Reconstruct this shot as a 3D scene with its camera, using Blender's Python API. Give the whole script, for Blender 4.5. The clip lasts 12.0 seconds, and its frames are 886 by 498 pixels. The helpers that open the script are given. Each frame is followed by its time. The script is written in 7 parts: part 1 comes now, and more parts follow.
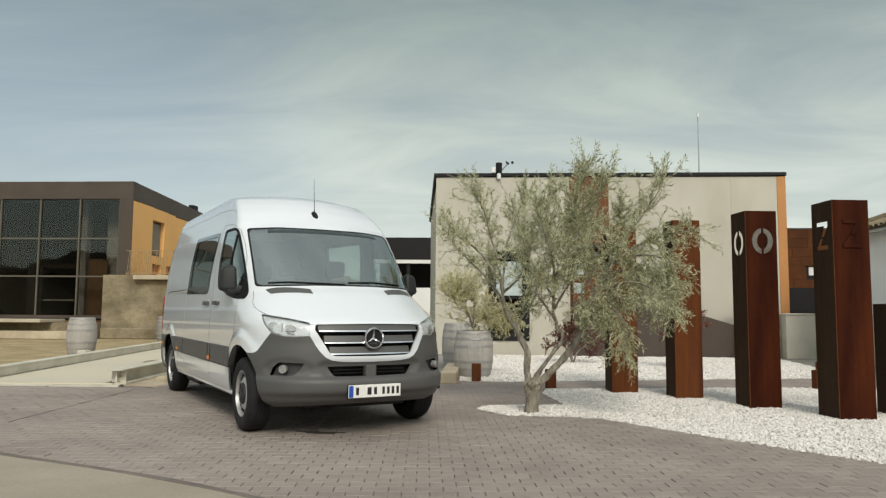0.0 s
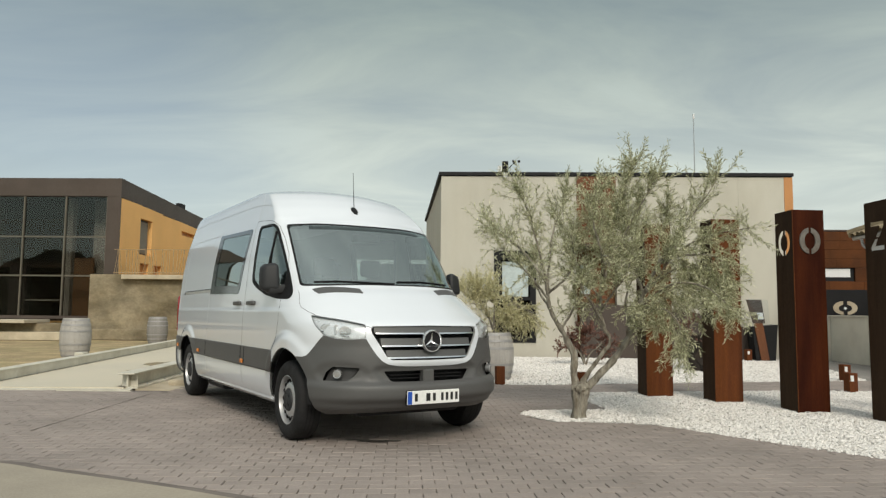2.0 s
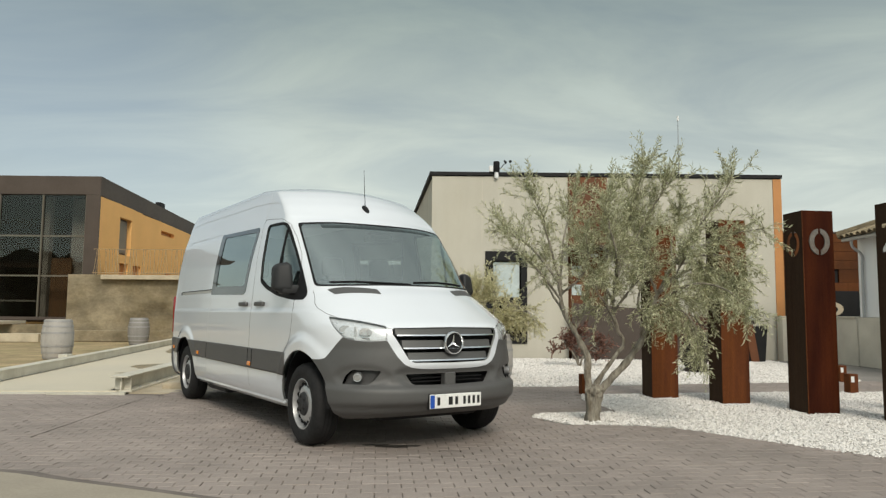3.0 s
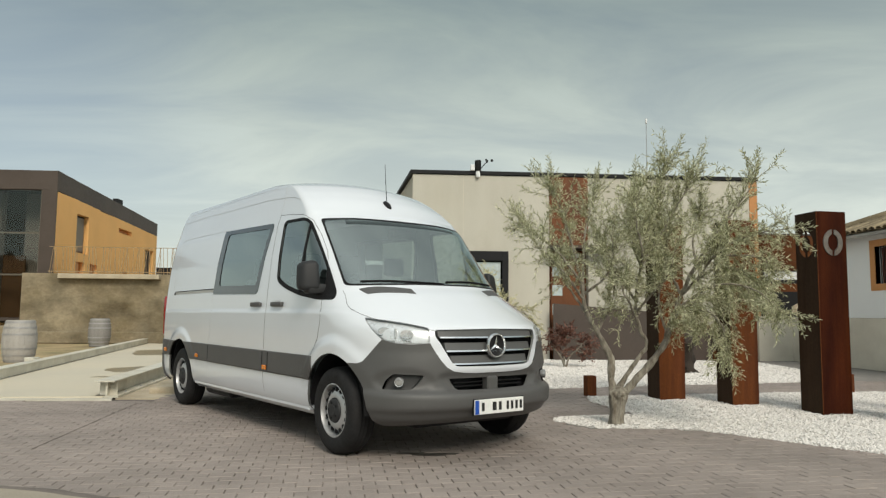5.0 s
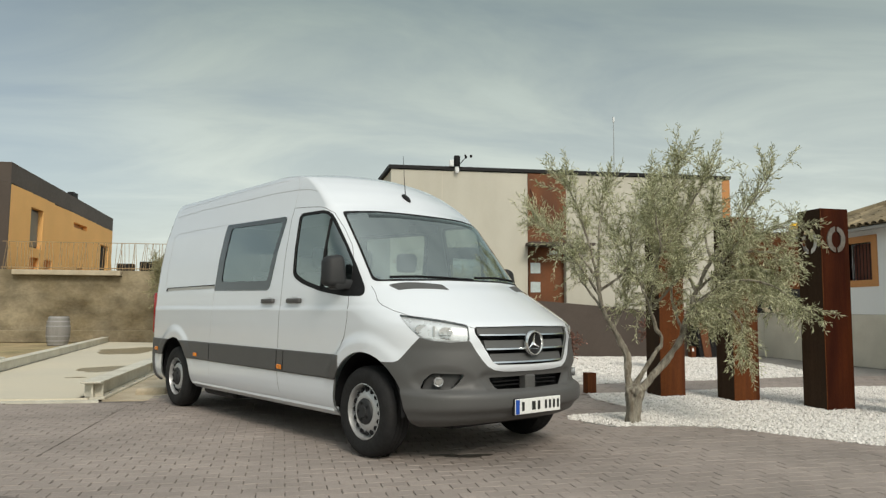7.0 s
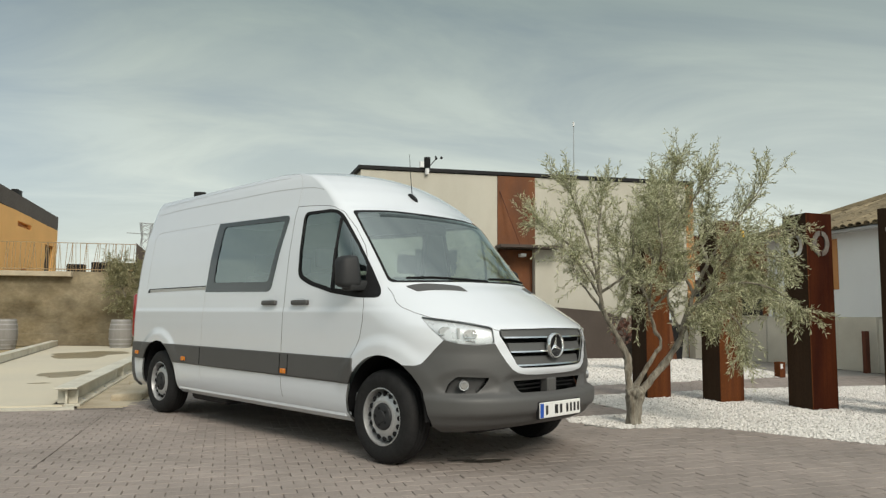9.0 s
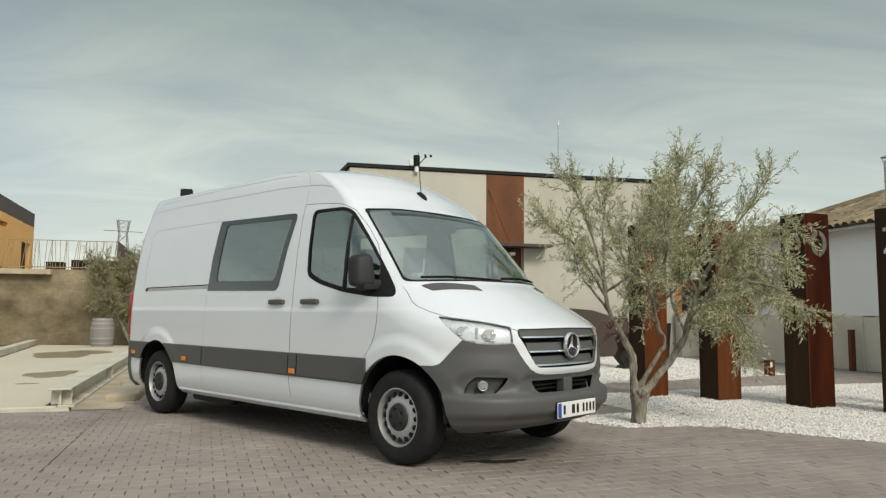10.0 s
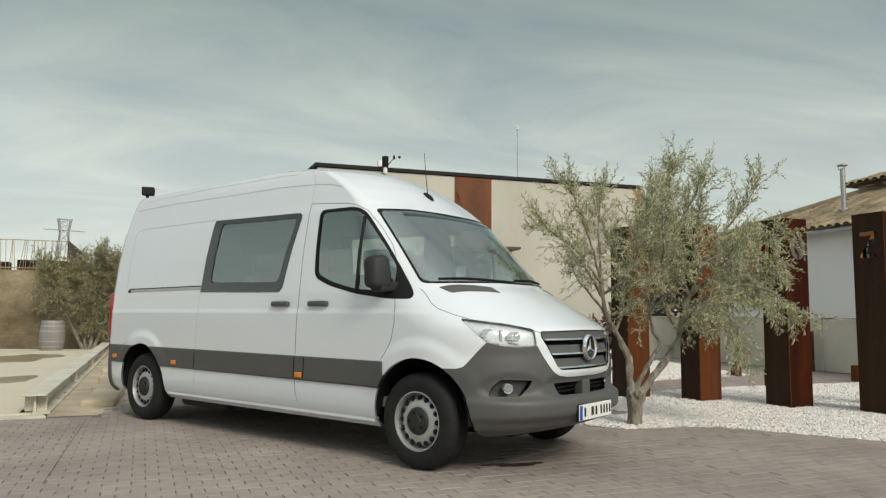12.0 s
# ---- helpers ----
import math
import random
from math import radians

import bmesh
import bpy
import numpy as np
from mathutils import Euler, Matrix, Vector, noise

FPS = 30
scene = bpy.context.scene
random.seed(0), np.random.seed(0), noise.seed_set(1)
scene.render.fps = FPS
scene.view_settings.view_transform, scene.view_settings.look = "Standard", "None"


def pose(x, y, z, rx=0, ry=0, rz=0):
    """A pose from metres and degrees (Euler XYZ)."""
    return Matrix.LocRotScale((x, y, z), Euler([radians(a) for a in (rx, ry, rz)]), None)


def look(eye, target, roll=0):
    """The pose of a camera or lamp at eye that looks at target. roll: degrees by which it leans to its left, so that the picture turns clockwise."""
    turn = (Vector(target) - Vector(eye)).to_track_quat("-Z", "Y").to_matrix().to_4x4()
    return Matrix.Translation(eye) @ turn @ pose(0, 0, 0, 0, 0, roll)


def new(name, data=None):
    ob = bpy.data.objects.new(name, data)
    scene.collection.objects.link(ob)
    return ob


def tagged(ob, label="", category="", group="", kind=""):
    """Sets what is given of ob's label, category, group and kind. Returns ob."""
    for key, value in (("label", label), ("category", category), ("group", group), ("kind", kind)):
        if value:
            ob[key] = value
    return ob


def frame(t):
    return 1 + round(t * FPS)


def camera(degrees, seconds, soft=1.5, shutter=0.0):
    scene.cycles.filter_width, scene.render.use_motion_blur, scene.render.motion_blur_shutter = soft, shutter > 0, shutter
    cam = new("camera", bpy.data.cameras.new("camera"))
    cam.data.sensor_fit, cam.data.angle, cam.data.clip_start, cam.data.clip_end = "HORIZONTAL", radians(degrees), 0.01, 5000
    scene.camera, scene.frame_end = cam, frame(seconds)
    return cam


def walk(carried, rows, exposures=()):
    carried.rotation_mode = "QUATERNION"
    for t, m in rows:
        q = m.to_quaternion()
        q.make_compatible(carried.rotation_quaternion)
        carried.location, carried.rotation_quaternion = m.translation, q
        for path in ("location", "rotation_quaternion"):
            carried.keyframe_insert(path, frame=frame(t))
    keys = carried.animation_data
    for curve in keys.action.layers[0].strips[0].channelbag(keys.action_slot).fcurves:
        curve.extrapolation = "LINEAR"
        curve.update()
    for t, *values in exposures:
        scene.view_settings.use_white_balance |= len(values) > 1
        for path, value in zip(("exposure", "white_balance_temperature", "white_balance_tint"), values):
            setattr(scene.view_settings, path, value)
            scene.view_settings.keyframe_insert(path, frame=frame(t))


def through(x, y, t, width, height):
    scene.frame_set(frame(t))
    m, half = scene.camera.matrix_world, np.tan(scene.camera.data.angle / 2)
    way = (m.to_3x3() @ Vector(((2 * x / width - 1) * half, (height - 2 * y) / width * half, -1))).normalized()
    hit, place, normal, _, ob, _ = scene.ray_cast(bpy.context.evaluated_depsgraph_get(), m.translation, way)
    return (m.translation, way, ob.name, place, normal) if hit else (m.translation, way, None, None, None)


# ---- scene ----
cam = camera(63.2, 12.0, soft=1.3)
PATH = [
    (0, (-0.332, 0.389, 1.155), (-0.443, 2.379, 1.328), 0.4),
    (0.5, (-0.495, 0.464, 1.154), (-0.603, 2.454, 1.328), 0.4),
    (1, (-0.69, 0.548, 1.154), (-0.786, 2.538, 1.328), 0.4),
    (1.5, (-0.885, 0.636, 1.152), (-0.962, 2.627, 1.326), 0.4),
    (2, (-1.092, 0.731, 1.152), (-1.141, 2.723, 1.328), 0.5),
    (2.5, (-1.293, 0.815, 1.153), (-1.311, 2.807, 1.33), 0.5),
    (3, (-1.487, 0.897, 1.151), (-1.47, 2.889, 1.33), 0.5),
    (5, (-2.207, 1.228, 1.15), (-2.06, 3.214, 1.331), 0.5),
    (5.5, (-2.359, 1.3, 1.147), (-2.179, 3.284, 1.324), 0.5),
    (6, (-2.529, 1.374, 1.145), (-2.314, 3.355, 1.32), 0.5),
    (6.5, (-2.685, 1.445, 1.145), (-2.44, 3.422, 1.319), 0.4),
    (7, (-2.837, 1.508, 1.142), (-2.562, 3.481, 1.316), 0.4),
    (9, (-3.37, 1.735, 1.134), (-2.954, 3.682, 1.316), 0.4),
    (9.5, (-3.504, 1.796, 1.14), (-3.059, 3.737, 1.319), 0.4),
    (10, (-3.645, 1.853, 1.141), (-3.169, 3.788, 1.319), 0.4),
    (10.5, (-3.767, 1.902, 1.139), (-3.263, 3.829, 1.318), 0.4),
    (11, (-3.902, 1.965, 1.139), (-3.361, 3.881, 1.322), 0.3),
    (11.5, (-4.036, 2.017, 1.136), (-3.457, 3.922, 1.322), 0.4),
    (12, (-4.16, 2.072, 1.137), (-3.543, 3.965, 1.322), 0.4),
]
walk(cam, [(t, look(eye, target, roll)) for t, eye, target, roll in PATH], [(0.0, 0.0, 6650, 9), (12.0, 0.0, 6650, 9)])

# ---- world, sun, exposure ----
world = bpy.data.worlds.new("sky")
scene.world = world
world.use_nodes = True
wn, wl = world.node_tree.nodes, world.node_tree.links
wn.clear()
SUN_EL, SUN_AZ = 37.0, 167.0          # degrees; azimuth from +y towards +x


def wnode(kind, **vals):
    n = wn.new(kind)
    for k, v in vals.items():
        n.inputs[k].default_value = v
    return n


w_out, w_bg = wn.new("ShaderNodeOutputWorld"), wnode("ShaderNodeBackground", Strength=0.1)
sky = wn.new("ShaderNodeTexSky")
sky.sky_type, sky.sun_disc = "NISHITA", False
sky.sun_elevation, sky.sun_rotation = radians(SUN_EL), radians(SUN_AZ)
sky.air_density, sky.dust_density, sky.ozone_density = 1.0, 2.0, 1.0
w_tc = wn.new("ShaderNodeTexCoord")
w_sep = wn.new("ShaderNodeSeparateXYZ")
wl.new(w_tc.outputs["Generated"], w_sep.inputs[0])
w_den = wn.new("ShaderNodeMath")
w_den.operation = "ADD"
w_abs = wn.new("ShaderNodeMath")
w_abs.operation = "ABSOLUTE"
wl.new(w_sep.outputs["Z"], w_abs.inputs[0])
wl.new(w_abs.outputs[0], w_den.inputs[0])
w_den.inputs[1].default_value = 0.16
w_comb = wn.new("ShaderNodeCombineXYZ")
for axis in "XY":
    div = wn.new("ShaderNodeMath")
    div.operation = "DIVIDE"
    wl.new(w_sep.outputs[axis], div.inputs[0])
    wl.new(w_den.outputs[0], div.inputs[1])
    wl.new(div.outputs[0], w_comb.inputs[axis])
w_map = wn.new("ShaderNodeMapping")
w_map.inputs["Scale"].default_value = (0.55, 1.0, 1.0)
w_map.inputs["Rotation"].default_value = (0, 0, radians(20))
wl.new(w_comb.outputs[0], w_map.inputs[0])
w_noise = wnode("ShaderNodeTexNoise", Scale=1.5, Detail=8.0, Roughness=0.58, Distortion=0.7)
wl.new(w_map.outputs[0], w_noise.inputs["Vector"])
w_ramp = wn.new("ShaderNodeValToRGB")
w_ramp.color_ramp.elements[0].position, w_ramp.color_ramp.elements[1].position = 0.30, 0.62
wl.new(w_noise.outputs["Fac"], w_ramp.inputs[0])
# thicker veil of cloud towards the horizon
w_hor = wn.new("ShaderNodeMapRange")
w_hor.inputs["From Min"].default_value, w_hor.inputs["From Max"].default_value = 0.42, 0.02
w_hor.inputs["To Min"].default_value, w_hor.inputs["To Max"].default_value = 0.0, 0.85
wl.new(w_sep.outputs["Z"], w_hor.inputs["Value"])
w_fac = wn.new("ShaderNodeMath")
w_fac.operation = "MAXIMUM"
wl.new(w_ramp.outputs[0], w_fac.inputs[0])
wl.new(w_hor.outputs[0], w_fac.inputs[1])
w_scale = wn.new("ShaderNodeMapRange")
w_scale.inputs["To Min"].default_value, w_scale.inputs["To Max"].default_value = 0.66, 0.95
wl.new(w_fac.outputs[0], w_scale.inputs["Value"])
# cloud brightness: pale at the horizon, dimmer above it, bright again overhead and towards the sun
w_cl = wn.new("ShaderNodeValToRGB")
w_cl.color_ramp.elements[0].position, w_cl.color_ramp.elements[0].color = 0.0, (0.81, 0.86, 0.80, 1)
w_cl.color_ramp.elements[1].position, w_cl.color_ramp.elements[1].color = 1.0, (0.62, 0.67, 0.67, 1)
for at, col in ((0.16, (0.645, 0.715, 0.67, 1)), (0.42, (0.30, 0.372, 0.355, 1)), (0.60, (0.44, 0.49, 0.49, 1))):
    e = w_cl.color_ramp.elements.new(at)
    e.color = col
wl.new(w_sep.outputs["Z"], w_cl.inputs[0])
w_dot = wn.new("ShaderNodeVectorMath")
w_dot.operation = "DOT_PRODUCT"
w_dot.inputs[1].default_value = (math.sin(radians(SUN_AZ)) * math.cos(radians(SUN_EL)), math.cos(radians(SUN_AZ)) * math.cos(radians(SUN_EL)), math.sin(radians(SUN_EL)))
wl.new(w_tc.outputs["Generated"], w_dot.inputs[0])
w_halo = wn.new("ShaderNodeMapRange")
w_halo.interpolation_type = "SMOOTHSTEP"
w_halo.inputs["From Min"].default_value, w_halo.inputs["From Max"].default_value = 0.0, 1.0
w_halo.inputs["To Min"].default_value, w_halo.inputs["To Max"].default_value = 10.0, 17.0
wl.new(w_dot.outputs["Value"], w_halo.inputs["Value"])
w_br = wn.new("ShaderNodeVectorMath")
w_br.operation = "SCALE"
wl.new(w_cl.outputs[0], w_br.inputs[0])
w_thin = wn.new("ShaderNodeMapRange")      # thin and thick places in the veil
w_thin.inputs["From Min"].default_value, w_thin.inputs["From Max"].default_value = 0.32, 0.68
w_thin.inputs["To Min"].default_value, w_thin.inputs["To Max"].default_value = 0.86, 1.10
wl.new(w_noise.outputs["Fac"], w_thin.inputs["Value"])
w_both = wn.new("ShaderNodeMath")
w_both.operation = "MULTIPLY"
wl.new(w_halo.outputs[0], w_both.inputs[0])
wl.new(w_thin.outputs[0], w_both.inputs[1])
wl.new(w_both.outputs[0], w_br.inputs["Scale"])
# the veil thins out into blue towards the north-west, low over the glazed building
w_west = wn.new("ShaderNodeVectorMath")
w_west.operation = "DOT_PRODUCT"
w_west.inputs[1].default_value = Vector((-0.62, 0.76, 0.12)).normalized()
wl.new(w_tc.outputs["Generated"], w_west.inputs[0])
w_clear = wn.new("ShaderNodeMapRange")
w_clear.interpolation_type = "SMOOTHSTEP"
w_clear.inputs["From Min"].default_value, w_clear.inputs["From Max"].default_value = 0.86, 0.995
w_clear.inputs["To Min"].default_value, w_clear.inputs["To Max"].default_value = 1.0, 0.62
wl.new(w_west.outputs["Value"], w_clear.inputs["Value"])
w_cover = wn.new("ShaderNodeMath")
w_cover.operation = "MULTIPLY"
wl.new(w_scale.outputs[0], w_cover.inputs[0])
wl.new(w_clear.outputs[0], w_cover.inputs[1])
w_mix = wn.new("ShaderNodeMix")
w_mix.data_type = "RGBA"
wl.new(w_cover.outputs[0], w_mix.inputs["Factor"])
wl.new(sky.outputs[0], w_mix.inputs["A"])
wl.new(w_br.outputs[0], w_mix.inputs["B"])
wl.new(w_mix.outputs["Result"], w_bg.inputs["Color"])
wl.new(w_bg.outputs[0], w_out.inputs[0])

sun = new("sun", bpy.data.lights.new("sun", "SUN"))
sun.data.energy, sun.data.angle, sun.data.color = 2.1, radians(20), (1.0, 0.93, 0.82)
sd = Vector((math.sin(radians(SUN_AZ)) * math.cos(radians(SUN_EL)), math.cos(radians(SUN_AZ)) * math.cos(radians(SUN_EL)), math.sin(radians(SUN_EL))))
sun.matrix_world = look(sd * 60, (0, 0, 0))
scene.view_settings.exposure = 0.0

# ---- materials ----
def material(name, base, rough=0.6, metal=0.0, var=0.12, scale=2.0, fine=40.0, fvar=0.08, bump=0.0, bscale=60.0, rvar=0.08, stretch=(1, 1, 1), tint=None, tscale=1.2, tamount=0.5, piece=0.0, island=0.0, coat=0.0, world_space=False, spec=0.5):
    """A painted, mineral or metal surface: base colour, broad patches, fine grain, a second tint in stains, relief."""
    m = bpy.data.materials.new(name)
    m.use_nodes = True
    nt = m.node_tree
    n, l = nt.nodes, nt.links
    b = n["Principled BSDF"]
    b.inputs["Metallic"].default_value = metal
    b.inputs["Coat Weight"].default_value = coat
    b.inputs["Coat Roughness"].default_value = 0.05
    b.inputs["Specular IOR Level"].default_value = spec
    tc = n.new("ShaderNodeTexCoord")
    mp = n.new("ShaderNodeMapping")
    mp.inputs["Scale"].default_value = stretch
    if world_space:
        geo = n.new("ShaderNodeNewGeometry")
        l.new(geo.outputs["Position"], mp.inputs[0])
    else:
        l.new(tc.outputs["Object"], mp.inputs[0])

    def noise_node(s, detail=4.0, rough_=0.55):
        t = n.new("ShaderNodeTexNoise")
        t.inputs["Scale"].default_value, t.inputs["Detail"].default_value, t.inputs["Roughness"].default_value = s, detail, rough_
        l.new(mp.outputs[0], t.inputs["Vector"])
        return t.outputs["Fac"]

    def ranged(sock, a, z, lo=0.3, hi=0.7):
        r = n.new("ShaderNodeMapRange")
        r.inputs["From Min"].default_value, r.inputs["From Max"].default_value = lo, hi
        r.inputs["To Min"].default_value, r.inputs["To Max"].default_value = a, z
        l.new(sock, r.inputs["Value"])
        return r.outputs[0]

    def times(a, c):
        x = n.new("ShaderNodeMath")
        x.operation = "MULTIPLY"
        l.new(a, x.inputs[0])
        l.new(c, x.inputs[1])
        return x.outputs[0]

    broad = noise_node(scale)
    f = times(ranged(broad, 1 - var, 1 + var), ranged(noise_node(fine, 6.0), 1 - fvar, 1 + fvar))
    if piece:
        oi = n.new("ShaderNodeObjectInfo")
        f = times(f, ranged(oi.outputs["Random"], 1 - piece, 1 + piece, 0, 1))
    if island:
        gi = n.new("ShaderNodeNewGeometry")
        f = times(f, ranged(gi.outputs["Random Per Island"], 1 - island, 1 + island, 0, 1))
    col = n.new("ShaderNodeMix")
    col.data_type = "RGBA"
    col.inputs["A"].default_value = (*base, 1)
    col.inputs["B"].default_value = (*(tint or base), 1)
    if tint:
        l.new(ranged(noise_node(tscale, 5.0, 0.62), 0.0, tamount, 0.42, 0.66), col.inputs["Factor"])
    else:
        col.inputs["Factor"].default_value = 0.0
    hs = n.new("ShaderNodeVectorMath")
    hs.operation = "SCALE"
    l.new(col.outputs["Result"], hs.inputs[0])
    l.new(f, hs.inputs["Scale"])
    l.new(hs.outputs[0], b.inputs["Base Color"])
    l.new(ranged(noise_node(fine * 0.4), max(0.02, rough - rvar), min(1.0, rough + rvar)), b.inputs["Roughness"])
    if bump:
        bp = n.new("ShaderNodeBump")
        bp.inputs["Strength"].default_value, bp.inputs["Distance"].default_value = bump, 0.01
        l.new(noise_node(bscale, 6.0, 0.6), bp.inputs["Height"])
        l.new(bp.outputs[0], b.inputs["Normal"])
    return m


def glass_material(name, tint, r0=0.06, rough=0.0):
    """Thin pane: tinted see-through, with gloss that grows towards grazing angles."""
    m = bpy.data.materials.new(name)
    m.use_nodes = True
    n, l = m.node_tree.nodes, m.node_tree.links
    n.remove(n["Principled BSDF"])
    tr, gl, mx, lw = n.new("ShaderNodeBsdfTransparent"), n.new("ShaderNodeBsdfGlossy"), n.new("ShaderNodeMixShader"), n.new("ShaderNodeLayerWeight")
    tr.inputs["Color"].default_value = (*tint, 1)
    gl.inputs["Roughness"].default_value = rough
    gl.inputs["Color"].default_value = (0.91, 1.0, 0.98, 1)
    lw.inputs["Blend"].default_value = 0.5
    pw, ma = n.new("ShaderNodeMath"), n.new("ShaderNodeMath")
    pw.operation, ma.operation = "POWER", "MULTIPLY_ADD"
    l.new(lw.outputs["Facing"], pw.inputs[0])
    pw.inputs[1].default_value = 4.0
    l.new(pw.outputs[0], ma.inputs[0])
    ma.inputs[1].default_value, ma.inputs[2].default_value = 1.0 - r0, r0
    l.new(ma.outputs[0], mx.inputs[0])
    l.new(tr.outputs[0], mx.inputs[1])
    l.new(gl.outputs[0], mx.inputs[2])
    l.new(mx.outputs[0], n["Material Output"].inputs[0])
    return m


def leaf_material(name, dark, light, through=0.35):
    m = bpy.data.materials.new(name)
    m.use_nodes = True
    n, l = m.node_tree.nodes, m.node_tree.links
    b = n["Principled BSDF"]
    g = n.new("ShaderNodeNewGeometry")
    mx = n.new("ShaderNodeMix")
    mx.data_type = "RGBA"
    mx.inputs["A"].default_value, mx.inputs["B"].default_value = (*dark, 1), (*light, 1)
    l.new(g.outputs["Random Per Island"], mx.inputs["Factor"])
    l.new(mx.outputs["Result"], b.inputs["Base Color"])
    b.inputs["Roughness"].default_value = 0.5
    tl, ms = n.new("ShaderNodeBsdfTranslucent"), n.new("ShaderNodeMixShader")
    l.new(mx.outputs["Result"], tl.inputs["Color"])
    ms.inputs[0].default_value = through
    l.new(b.outputs[0], ms.inputs[1])
    l.new(tl.outputs[0], ms.inputs[2])
    l.new(ms.outputs[0], n["Material Output"].inputs[0])
    return m


